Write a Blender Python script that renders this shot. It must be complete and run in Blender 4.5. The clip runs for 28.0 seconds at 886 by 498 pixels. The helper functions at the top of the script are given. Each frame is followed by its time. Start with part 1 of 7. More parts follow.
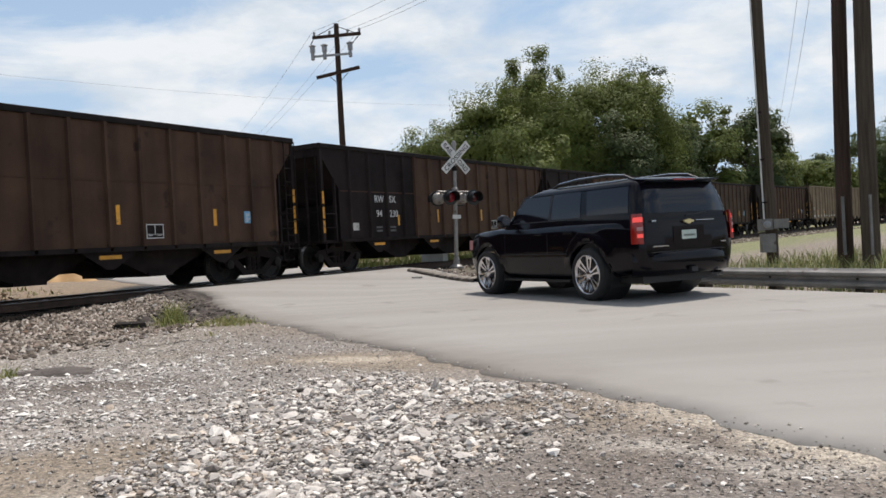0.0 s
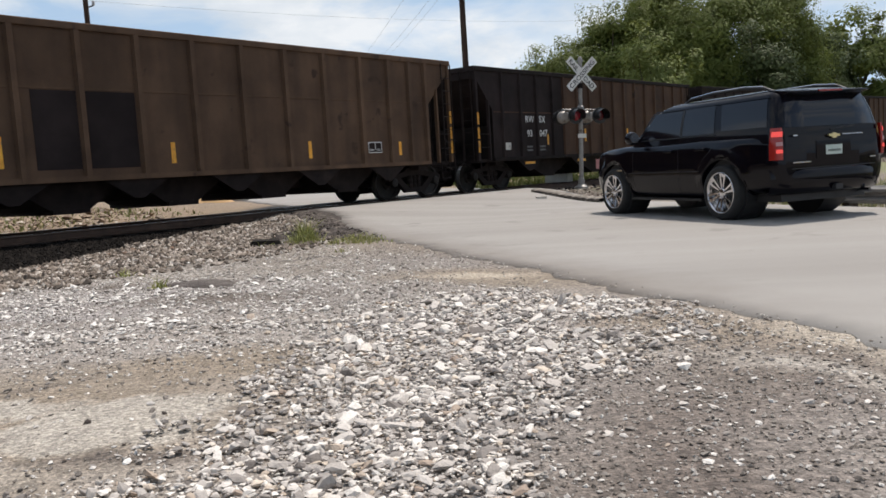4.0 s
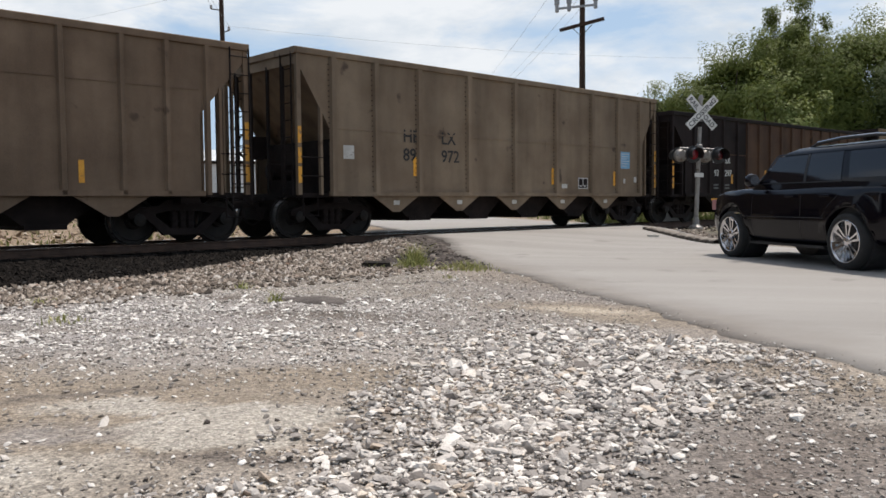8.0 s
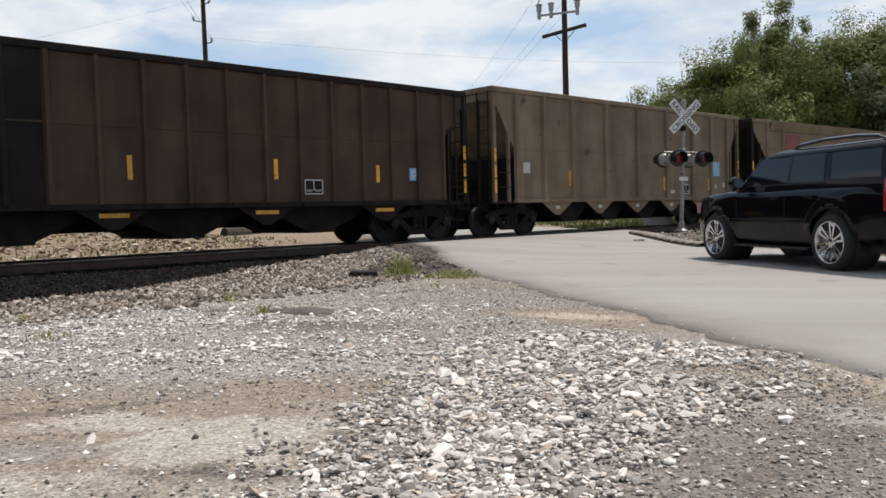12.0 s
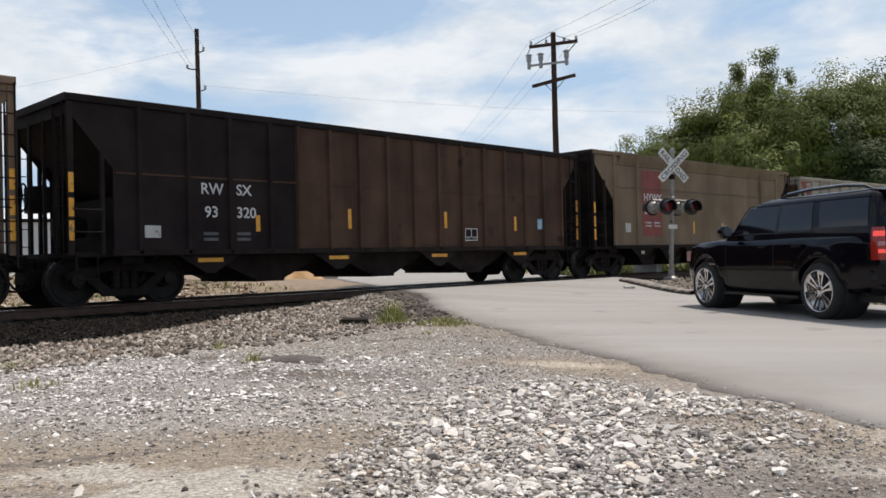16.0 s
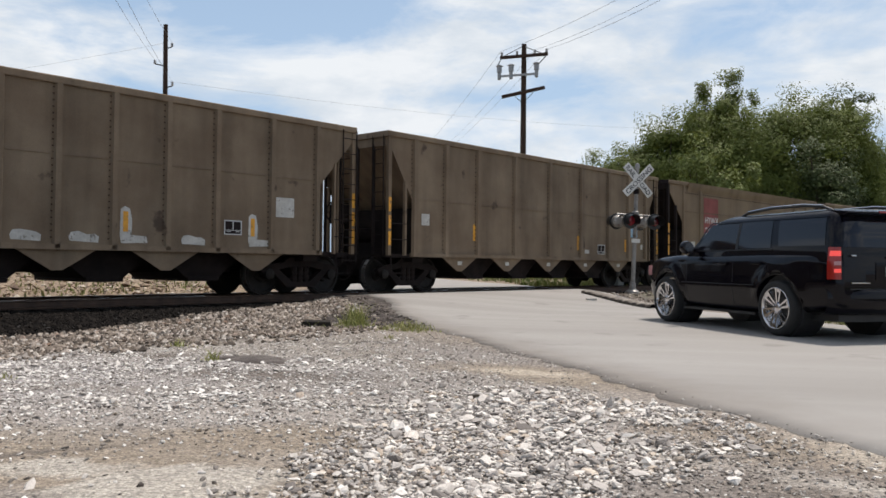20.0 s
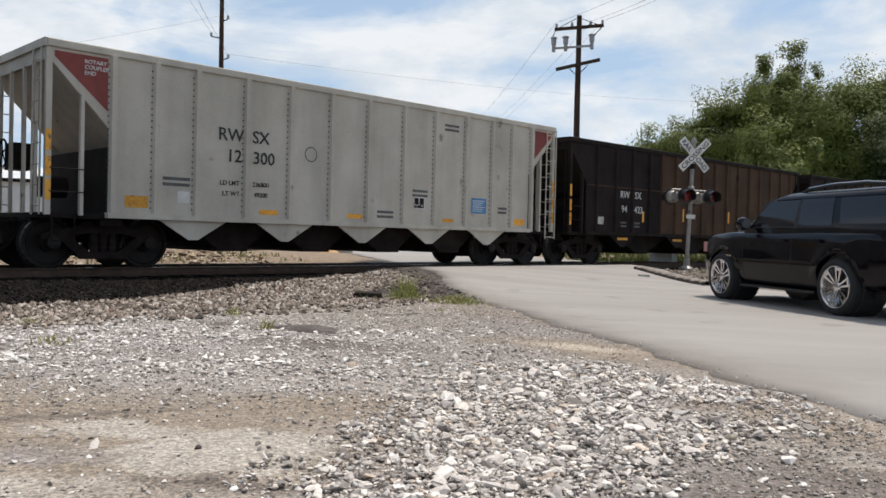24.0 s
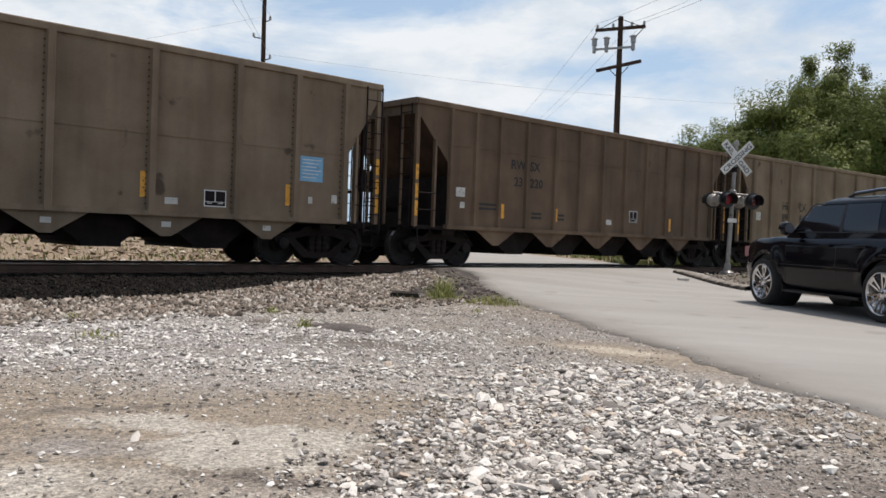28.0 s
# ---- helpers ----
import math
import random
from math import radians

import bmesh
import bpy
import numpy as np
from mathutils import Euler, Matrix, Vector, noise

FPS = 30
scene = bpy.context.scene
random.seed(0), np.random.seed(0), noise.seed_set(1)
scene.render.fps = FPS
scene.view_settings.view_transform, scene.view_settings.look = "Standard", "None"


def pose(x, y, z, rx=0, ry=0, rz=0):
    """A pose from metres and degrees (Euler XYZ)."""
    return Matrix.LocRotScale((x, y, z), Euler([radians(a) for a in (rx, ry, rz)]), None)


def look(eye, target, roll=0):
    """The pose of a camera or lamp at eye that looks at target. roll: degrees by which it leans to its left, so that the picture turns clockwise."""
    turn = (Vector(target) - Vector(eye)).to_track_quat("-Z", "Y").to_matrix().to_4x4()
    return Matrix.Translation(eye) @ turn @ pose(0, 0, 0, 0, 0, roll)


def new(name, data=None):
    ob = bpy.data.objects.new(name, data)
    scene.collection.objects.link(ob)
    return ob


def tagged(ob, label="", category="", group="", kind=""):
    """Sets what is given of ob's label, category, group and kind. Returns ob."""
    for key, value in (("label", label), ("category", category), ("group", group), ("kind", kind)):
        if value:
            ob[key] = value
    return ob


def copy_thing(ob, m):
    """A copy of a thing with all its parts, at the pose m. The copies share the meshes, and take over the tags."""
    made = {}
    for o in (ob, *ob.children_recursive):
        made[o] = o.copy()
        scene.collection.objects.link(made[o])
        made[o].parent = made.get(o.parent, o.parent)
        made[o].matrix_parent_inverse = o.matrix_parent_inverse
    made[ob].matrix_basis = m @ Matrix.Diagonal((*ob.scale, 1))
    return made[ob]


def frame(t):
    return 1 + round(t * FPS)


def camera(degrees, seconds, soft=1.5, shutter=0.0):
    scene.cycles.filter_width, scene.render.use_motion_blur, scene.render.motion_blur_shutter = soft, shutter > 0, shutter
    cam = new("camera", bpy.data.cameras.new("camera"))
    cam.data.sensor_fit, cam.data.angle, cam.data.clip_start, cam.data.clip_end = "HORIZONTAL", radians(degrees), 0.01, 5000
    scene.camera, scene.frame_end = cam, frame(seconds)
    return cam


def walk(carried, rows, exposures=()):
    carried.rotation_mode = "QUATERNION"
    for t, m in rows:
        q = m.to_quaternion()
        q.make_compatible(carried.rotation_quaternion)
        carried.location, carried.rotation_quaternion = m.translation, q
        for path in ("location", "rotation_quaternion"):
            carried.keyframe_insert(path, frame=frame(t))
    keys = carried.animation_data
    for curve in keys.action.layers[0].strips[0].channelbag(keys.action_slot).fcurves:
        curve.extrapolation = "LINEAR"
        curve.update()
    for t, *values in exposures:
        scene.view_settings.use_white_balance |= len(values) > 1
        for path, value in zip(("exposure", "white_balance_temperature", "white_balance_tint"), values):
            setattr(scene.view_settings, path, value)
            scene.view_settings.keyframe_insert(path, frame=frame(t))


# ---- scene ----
cam = camera(56.2, 28.0, soft=1.6)
# seconds, place of the eye, yaw, pitch, roll
PATH = [
    (0.0, 0.048, 0.081, 1.093, 0.16, -0.80, 3.24),
    (0.5, 0.023, 0.073, 1.069, 1.84, -1.88, 1.44),
    (1.0, 0.043, 0.060, 1.071, 4.46, -0.97, 2.04),
    (1.5, 0.027, 0.063, 1.067, 2.60, -0.95, 3.69),
    (2.0, 0.014, 0.066, 1.067, 2.19, -2.64, 4.23),
    (2.5, 0.013, 0.065, 1.060, 5.56, -1.12, 4.05),
    (3.0, 0.043, 0.079, 1.015, 9.81, -2.14, 4.25),
    (3.5, 0.025, 0.088, 1.039, 8.19, -5.78, 3.53),
    (5.5, 0.013, 0.040, 1.043, 15.62, -4.36, 2.66),
    (6.0, 0.008, 0.010, 1.038, 18.80, -4.10, 1.75),
    (6.5, 0.018, 0.013, 1.043, 19.64, -5.73, 2.90),
    (7.0, 0.024, 0.017, 1.047, 16.43, -7.94, 3.28),
    (7.5, 0.016, 0.008, 1.050, 16.81, -4.85, 2.25),
    (8.0, 0.006, 0.002, 1.044, 16.16, -3.31, 0.77),
    (8.5, 0.005, 0.002, 1.046, 16.23, -3.22, 0.55),
    (9.0, 0.002, 0.002, 1.045, 16.64, -2.96, 0.72),
    (9.5, 0.001, 0.006, 1.043, 16.05, -2.42, 0.61),
    (10.0, -0.001, 0.008, 1.041, 15.71, -1.76, 0.79),
    (10.5, -0.009, 0.013, 1.032, 15.32, -2.41, 0.36),
    (11.0, -0.003, 0.015, 1.027, 16.21, -1.97, 1.83),
    (11.5, 0.005, 0.009, 1.033, 15.49, -2.17, 1.74),
    (12.0, 0.005, 0.008, 1.050, 15.21, -2.80, 1.77),
    (12.5, 0.003, -0.003, 1.041, 15.90, -0.19, 1.81),
    (13.0, 0.002, -0.014, 1.034, 15.55, -0.47, -0.14),
    (13.5, 0.022, -0.008, 1.049, 16.06, -0.65, 0.58),
    (15.5, 0.008, -0.015, 1.081, 15.74, -0.70, 0.14),
    (16.0, -0.001, -0.017, 1.070, 14.56, 0.37, 1.59),
    (16.5, -0.003, -0.010, 1.065, 13.54, -0.35, -0.35),
    (17.0, -0.009, -0.008, 1.055, 11.75, 0.58, -0.84),
    (17.5, -0.009, -0.015, 1.059, 9.95, 2.08, -1.26),
    (18.0, -0.015, -0.023, 1.045, 11.12, 2.57, -1.93),
    (18.5, -0.016, -0.022, 1.041, 11.05, 2.16, -1.00),
    (19.0, -0.017, -0.029, 1.041, 10.94, 1.50, -0.96),
    (19.5, -0.021, -0.030, 1.040, 11.10, 1.59, -0.81),
    (20.0, -0.017, -0.029, 1.044, 12.06, 0.86, -0.38),
    (20.5, -0.018, -0.032, 1.043, 12.59, 0.67, -0.31),
    (21.0, -0.018, -0.036, 1.043, 13.42, 0.36, -0.12),
    (21.5, -0.016, -0.036, 1.041, 13.81, 0.10, -0.26),
    (23.5, -0.021, -0.032, 1.042, 15.26, -0.93, -0.99),
    (24.0, -0.025, -0.033, 1.038, 15.56, -1.01, -1.11),
    (24.5, -0.023, -0.034, 1.037, 15.96, -1.07, -1.32),
    (25.0, -0.021, -0.036, 1.035, 16.21, -1.05, -1.50),
    (25.5, -0.019, -0.040, 1.038, 16.30, -1.02, -1.76),
    (26.0, -0.016, -0.042, 1.041, 16.29, -0.99, -1.74),
    (26.5, -0.017, -0.043, 1.040, 16.31, -0.73, -1.88),
    (27.0, -0.016, -0.043, 1.038, 16.41, -0.63, -1.96),
    (27.5, -0.018, -0.043, 1.039, 17.11, -0.83, -1.87),
    (28.0, -0.024, -0.039, 1.038, 18.14, -1.02, -1.80),
]
walk(cam, [(t, pose(x, y, z, 90 + pitch, roll, yaw)) for t, x, y, z, yaw, pitch, roll in PATH])

# ---------------------------------------------------------------- light
scene.view_settings.exposure = 0.0
SUN_DIR = Vector((0.21, 0.345, 1.0)).normalized()
sun = new("sun", bpy.data.lights.new("sun", "SUN"))
sun.data.energy, sun.data.angle, sun.data.color = 4.2, radians(0.55), (1.0, 0.925, 0.855)
sun.matrix_world = look((0, 0, 60), Vector((0, 0, 60)) - SUN_DIR)

world = bpy.data.worlds.new("sky")
scene.world = world
world.use_nodes = True
wn, wl = world.node_tree.nodes, world.node_tree.links
wn.clear()
w_out, w_bg = wn.new("ShaderNodeOutputWorld"), wn.new("ShaderNodeBackground")
w_sky = wn.new("ShaderNodeTexSky")
w_sky.sky_type, w_sky.sun_disc = "NISHITA", False
w_sky.sun_elevation = math.asin(SUN_DIR.z)
w_sky.sun_rotation = math.atan2(SUN_DIR.x, SUN_DIR.y)
w_sky.air_density, w_sky.dust_density = 1.0, 1.6
w_co, w_map = wn.new("ShaderNodeTexCoord"), wn.new("ShaderNodeMapping")
w_map.inputs["Scale"].default_value = (1.0, 1.0, 2.6)
w_n1, w_n2 = wn.new("ShaderNodeTexNoise"), wn.new("ShaderNodeTexNoise")
w_n1.inputs["Scale"].default_value, w_n1.inputs["Detail"].default_value, w_n1.inputs["Roughness"].default_value = 4.6, 10.0, 0.6
w_n2.inputs["Scale"].default_value, w_n2.inputs["Detail"].default_value = 1.9, 4.0
w_n1.inputs["Distortion"].default_value = 0.35
w_add = wn.new("ShaderNodeMath")
w_add.operation = "ADD"
w_ramp = wn.new("ShaderNodeValToRGB")
w_ramp.color_ramp.elements[0].color, w_ramp.color_ramp.elements[1].color = (0.0, 0.0, 0.0, 1), (1, 1, 1, 1)
w_half = wn.new("ShaderNodeMath")
w_half.operation, w_half.inputs[1].default_value = "MULTIPLY", 0.5
w_ramp.color_ramp.elements[0].position, w_ramp.color_ramp.elements[1].position = 0.475, 0.585
# haze that thins upwards
w_sep, w_hz = wn.new("ShaderNodeSeparateXYZ"), wn.new("ShaderNodeMapRange")
w_hz.inputs["From Min"].default_value, w_hz.inputs["From Max"].default_value = 0.0, 0.8
w_hz.inputs["To Min"].default_value, w_hz.inputs["To Max"].default_value = 0.8, 0.1
w_haze = wn.new("ShaderNodeMix")
w_haze.data_type = "RGBA"
w_haze.inputs["B"].default_value = (5.1, 6.9, 9.2, 1)
w_mix = wn.new("ShaderNodeMix")
w_mix.data_type = "RGBA"
# grey folds in the clouds
w_n3, w_fold, w_cloud = wn.new("ShaderNodeTexNoise"), wn.new("ShaderNodeMapRange"), wn.new("ShaderNodeMix")
w_n3.inputs["Scale"].default_value, w_n3.inputs["Detail"].default_value, w_n3.inputs["Roughness"].default_value = 7.5, 8.0, 0.6
w_fold.inputs["From Min"].default_value, w_fold.inputs["From Max"].default_value = 0.36, 0.6
w_cloud.data_type = "RGBA"
w_cloud.inputs["A"].default_value, w_cloud.inputs["B"].default_value = (6.6, 7.25, 8.0, 1), (8.5, 8.8, 9.15, 1)
wl.new(w_map.outputs["Vector"], w_n3.inputs["Vector"])
wl.new(w_n3.outputs["Fac"], w_fold.inputs["Value"])
wl.new(w_fold.outputs["Result"], w_cloud.inputs["Factor"])
wl.new(w_cloud.outputs["Result"], w_mix.inputs["B"])
wl.new(w_co.outputs["Generated"], w_sep.inputs[0])
wl.new(w_sep.outputs["Z"], w_hz.inputs["Value"])
wl.new(w_hz.outputs["Result"], w_haze.inputs["Factor"])
wl.new(w_sky.outputs["Color"], w_haze.inputs["A"])
wl.new(w_co.outputs["Generated"], w_map.inputs["Vector"])
wl.new(w_map.outputs["Vector"], w_n1.inputs["Vector"])
wl.new(w_map.outputs["Vector"], w_n2.inputs["Vector"])
wl.new(w_n1.outputs["Fac"], w_add.inputs[0])
wl.new(w_n2.outputs["Fac"], w_add.inputs[1])
wl.new(w_add.outputs[0], w_half.inputs[0])
wl.new(w_half.outputs[0], w_ramp.inputs["Fac"])
wl.new(w_ramp.outputs["Color"], w_mix.inputs["Factor"])
wl.new(w_haze.outputs["Result"], w_mix.inputs["A"])
wl.new(w_mix.outputs["Result"], w_bg.inputs["Color"])
w_bg.inputs["Strength"].default_value = 0.102
wl.new(w_bg.outputs["Background"], w_out.inputs["Surface"])

# ---------------------------------------------------------------- materials


def surface(name, c1, c2, scale=3.0, rough=0.7, metal=0.0, bump=0.0, fine=60.0, streak=0.0, stain=None, stain_at=0.62, vary=0.0, island=0.0, spec=0.5, stretch=(1, 1, 1), spin=0.0):
    """A node material: two colours by a coarse noise, fine grain in roughness and relief, streaks downwards, stains."""
    m = bpy.data.materials.new(name)
    m.use_nodes = True
    n, l = m.node_tree.nodes, m.node_tree.links
    b = n["Principled BSDF"]
    co, mp = n.new("ShaderNodeTexCoord"), n.new("ShaderNodeMapping")
    mp.inputs["Scale"].default_value = stretch
    mp.inputs["Rotation"].default_value = (0, 0, spin)
    l.new(co.outputs["Object"], mp.inputs["Vector"])
    big, small = n.new("ShaderNodeTexNoise"), n.new("ShaderNodeTexNoise")
    big.inputs["Scale"].default_value, big.inputs["Detail"].default_value = scale, 8.0
    big.inputs["Roughness"].default_value = 0.6
    small.inputs["Scale"].default_value, small.inputs["Detail"].default_value = fine, 4.0
    l.new(mp.outputs["Vector"], big.inputs["Vector"])
    l.new(co.outputs["Object"], small.inputs["Vector"])
    ramp = n.new("ShaderNodeValToRGB")
    ramp.color_ramp.elements[0].position, ramp.color_ramp.elements[1].position = 0.36, 0.66
    ramp.color_ramp.elements[0].color, ramp.color_ramp.elements[1].color = (*c1, 1), (*c2, 1)
    l.new(big.outputs["Fac"], ramp.inputs["Fac"])
    colour = ramp.outputs["Color"]

    def mixed(kind, fac, a, other):
        x = n.new("ShaderNodeMix")
        x.data_type, x.blend_type = "RGBA", kind
        if isinstance(fac, float):
            x.inputs["Factor"].default_value = fac
        else:
            l.new(fac, x.inputs["Factor"])
        l.new(a, x.inputs["A"])
        if isinstance(other, tuple):
            x.inputs["B"].default_value = other
        else:
            l.new(other, x.inputs["B"])
        return x.outputs["Result"]

    grain = n.new("ShaderNodeMapRange")
    grain.inputs["To Min"].default_value, grain.inputs["To Max"].default_value = 0.72, 1.28
    l.new(small.outputs["Fac"], grain.inputs["Value"])
    colour = mixed("MULTIPLY", 1.0, colour, grain.outputs["Result"])
    if streak:
        sm, sn, sr = n.new("ShaderNodeMapping"), n.new("ShaderNodeTexNoise"), n.new("ShaderNodeMapRange")
        sm.inputs["Scale"].default_value = (1.7, 1.7, 0.22)
        sn.inputs["Scale"].default_value, sn.inputs["Detail"].default_value = 1.4, 6.0
        sr.inputs["From Min"].default_value, sr.inputs["From Max"].default_value = 0.4, 0.68
        sr.inputs["To Min"].default_value, sr.inputs["To Max"].default_value = 1.0, 1.0 - streak
        l.new(co.outputs["Object"], sm.inputs["Vector"])
        l.new(sm.outputs["Vector"], sn.inputs["Vector"])
        l.new(sn.outputs["Fac"], sr.inputs["Value"])
        colour = mixed("MULTIPLY", 1.0, colour, sr.outputs["Result"])
    if stain:
        tn, tr = n.new("ShaderNodeTexNoise"), n.new("ShaderNodeMapRange")
        tn.inputs["Scale"].default_value, tn.inputs["Detail"].default_value = scale * 2.3, 9.0
        tr.inputs["From Min"].default_value, tr.inputs["From Max"].default_value = stain_at, stain_at + 0.06
        l.new(co.outputs["Object"], tn.inputs["Vector"])
        l.new(tn.outputs["Fac"], tr.inputs["Value"])
        colour = mixed("MIX", tr.outputs["Result"], colour, (*stain, 1))
    if vary or island:
        src = n.new("ShaderNodeNewGeometry").outputs["Random Per Island"] if island else n.new("ShaderNodeObjectInfo").outputs["Random"]
        amount = island or vary
        vr = n.new("ShaderNodeMapRange")
        vr.inputs["To Min"].default_value, vr.inputs["To Max"].default_value = 1.0 - amount, 1.0 + amount
        l.new(src, vr.inputs["Value"])
        colour = mixed("MULTIPLY", 1.0, colour, vr.outputs["Result"])
    l.new(colour, b.inputs["Base Color"])
    rr = n.new("ShaderNodeMapRange")
    rr.inputs["To Min"].default_value, rr.inputs["To Max"].default_value = max(0.03, rough - 0.12), min(1.0, rough + 0.12)
    l.new(small.outputs["Fac"], rr.inputs["Value"])
    l.new(rr.outputs["Result"], b.inputs["Roughness"])
    b.inputs["Metallic"].default_value = metal
    b.inputs["Specular IOR Level"].default_value = spec
    if bump:
        bp = n.new("ShaderNodeBump")
        bp.inputs["Strength"].default_value, bp.inputs["Distance"].default_value = 1.0, bump
        l.new(small.outputs["Fac"], bp.inputs["Height"])
        l.new(bp.outputs["Normal"], b.inputs["Normal"])
    return m


def plain(name, colour, rough=0.5, metal=0.0, coat=0.0, glow=0.0, spec=0.5):
    m = bpy.data.materials.new(name)
    m.use_nodes = True
    b = m.node_tree.nodes["Principled BSDF"]
    b.inputs["Base Color"].default_value = (*colour, 1)
    b.inputs["Roughness"].default_value, b.inputs["Metallic"].default_value = rough, metal
    b.inputs["Coat Weight"].default_value, b.inputs["Coat Roughness"].default_value = coat, 0.04
    b.inputs["Specular IOR Level"].default_value = spec
    if glow:
        b.inputs["Emission Color"].default_value = (*colour, 1)
        b.inputs["Emission Strength"].default_value = glow
    return m


BROWN = surface("rusty_brown_paint", (0.05829, 0.02983, 0.01813), (0.09302, 0.04972, 0.02866), 0.9, 0.78, bump=0.002, streak=0.34, vary=0.12, stain=(0.035, 0.021, 0.014), stain_at=0.64, spec=0.25)
TAN = surface("dusty_tan_paint", (0.1516, 0.1005, 0.06388), (0.2148, 0.1476, 0.09582), 0.8, 0.78, bump=0.002, streak=0.26, vary=0.1, stain=(0.09, 0.06, 0.04), stain_at=0.66, spec=0.25)
SMOOTH = surface("weathered_tan_paint", (0.1618, 0.1116, 0.07125), (0.2173, 0.1562, 0.102), 0.6, 0.75, bump=0.001, streak=0.22, vary=0.08, stain=(0.1, 0.064, 0.042), stain_at=0.68, spec=0.25)
OLIVE = surface("grey_tan_paint", (0.175, 0.1239, 0.08061), (0.2342, 0.1744, 0.1166), 0.8, 0.78, bump=0.002, streak=0.28, vary=0.08, stain=(0.08, 0.056, 0.04), stain_at=0.66, spec=0.25)
BLACK = surface("faded_black_paint", (0.0155, 0.011, 0.0105), (0.029, 0.0208, 0.0195), 1.1, 0.8, bump=0.001, streak=0.2, vary=0.1, spec=0.14)
DARKBROWN = surface("dark_brown_paint", (0.05382, 0.03217, 0.02106), (0.08658, 0.05148, 0.03276), 0.9, 0.78, bump=0.002, streak=0.3, vary=0.1, spec=0.25)
PALE = surface("chalky_white_paint", (0.44, 0.405, 0.34), (0.54, 0.5, 0.43), 0.9, 0.7, bump=0.001, streak=0.16, stain=(0.27, 0.225, 0.17), stain_at=0.66, spec=0.3)
PANELBROWN = surface("sunburnt_brown_paint", (0.07722, 0.04446, 0.02632), (0.1217, 0.07137, 0.04212), 0.9, 0.78, bump=0.002, streak=0.3, vary=0.1, stain=(0.045, 0.026, 0.016), stain_at=0.64, spec=0.25)
UMBER = surface("umber_paint", (0.118, 0.077, 0.049), (0.17, 0.115, 0.073), 0.9, 0.78, bump=0.002, streak=0.3, vary=0.1, stain=(0.13, 0.072, 0.036), stain_at=0.65, spec=0.25)
PANELTAN = surface("rusty_tan_paint", (0.1528, 0.09688, 0.06002), (0.2259, 0.1485, 0.09161), 0.9, 0.78, bump=0.002, streak=0.3, vary=0.1, stain=(0.12, 0.065, 0.03), stain_at=0.65, spec=0.25)
GREYPALE = surface("pale_grey_tan_paint", (0.2925, 0.248, 0.2012), (0.3861, 0.337, 0.2808), 0.8, 0.75, bump=0.001, streak=0.22, stain=(0.17, 0.135, 0.1), stain_at=0.66, spec=0.25)
RED = surface("faded_red_paint", (0.193, 0.03978, 0.03276), (0.2632, 0.0585, 0.04914), 2.0, 0.7, streak=0.2)
STEEL = surface("grimy_steel", (0.0098, 0.007, 0.0063), (0.021, 0.0147, 0.013), 3.0, 0.8, bump=0.002, vary=0.15, spec=0.16)
WHEELSTEEL = surface("worn_wheel_steel", (0.008, 0.0068, 0.006), (0.02, 0.016, 0.013), 5.0, 0.65, metal=0.1, spec=0.3)
BRIGHT = plain("bare_shiny_steel", (0.3, 0.285, 0.27), 0.38, 0.9)
LETTER = surface("white_stencil_paint", (0.5, 0.5, 0.48), (0.66, 0.65, 0.62), 4.0, 0.7, fine=120)
LETTERDARK = surface("dark_stencil_paint", (0.012, 0.011, 0.01), (0.03, 0.025, 0.02), 4.0, 0.7, fine=120)
YELLOW = surface("amber_reflective_tape", (0.62, 0.27, 0.02), (0.75, 0.36, 0.03), 6.0, 0.5, stain=(0.22, 0.13, 0.06), stain_at=0.6, vary=0.2)
BLUE = surface("blue_stencil_paint", (0.12, 0.3, 0.48), (0.2, 0.4, 0.56), 5.0, 0.65, stain=(0.2, 0.17, 0.13), stain_at=0.64)
LETTERDIM = surface("faint_stencil_paint", (0.07, 0.07, 0.07), (0.12, 0.12, 0.115), 4.0, 0.75, fine=120)
BLUECLEAN = surface("fresh_blue_notice", (0.05, 0.18, 0.36), (0.09, 0.25, 0.44), 5.0, 0.7)
PATCH = surface("bare_primer_patch", (0.42, 0.4, 0.36), (0.56, 0.54, 0.49), 5.0, 0.7, stain=(0.2, 0.18, 0.15), stain_at=0.62)
COAL = surface("coal_dust", (0.01, 0.01, 0.01), (0.03, 0.03, 0.03), 8.0, 0.9, bump=0.01)
RAILTOP = plain("polished_rail_head", (0.42, 0.4, 0.38), 0.22, 1.0)
RAILSIDE = surface("rusty_rail", (0.05, 0.028, 0.018), (0.09, 0.05, 0.032), 5.0, 0.75, bump=0.002)
TIE = surface("creosoted_timber", (0.012, 0.01, 0.008), (0.036, 0.028, 0.022), 3.0, 0.85, bump=0.006, stretch=(1, 8, 8), vary=0.25, spec=0.2)
POLEWOOD = surface("weathered_pole_timber", (0.032, 0.02, 0.015), (0.065, 0.042, 0.031), 2.2, 0.9, bump=0.004, stretch=(7, 7, 0.35), spec=0.2)
POLEGREY = surface("greyed_pole_timber", (0.05, 0.038, 0.027), (0.095, 0.074, 0.055), 2.2, 0.9, bump=0.004, stretch=(7, 7, 0.35), spec=0.2)
WIRE = plain("dark_cable", (0.2, 0.22, 0.24), 0.6)
INSULATOR = plain("grey_porcelain", (0.27, 0.28, 0.285), 0.35)
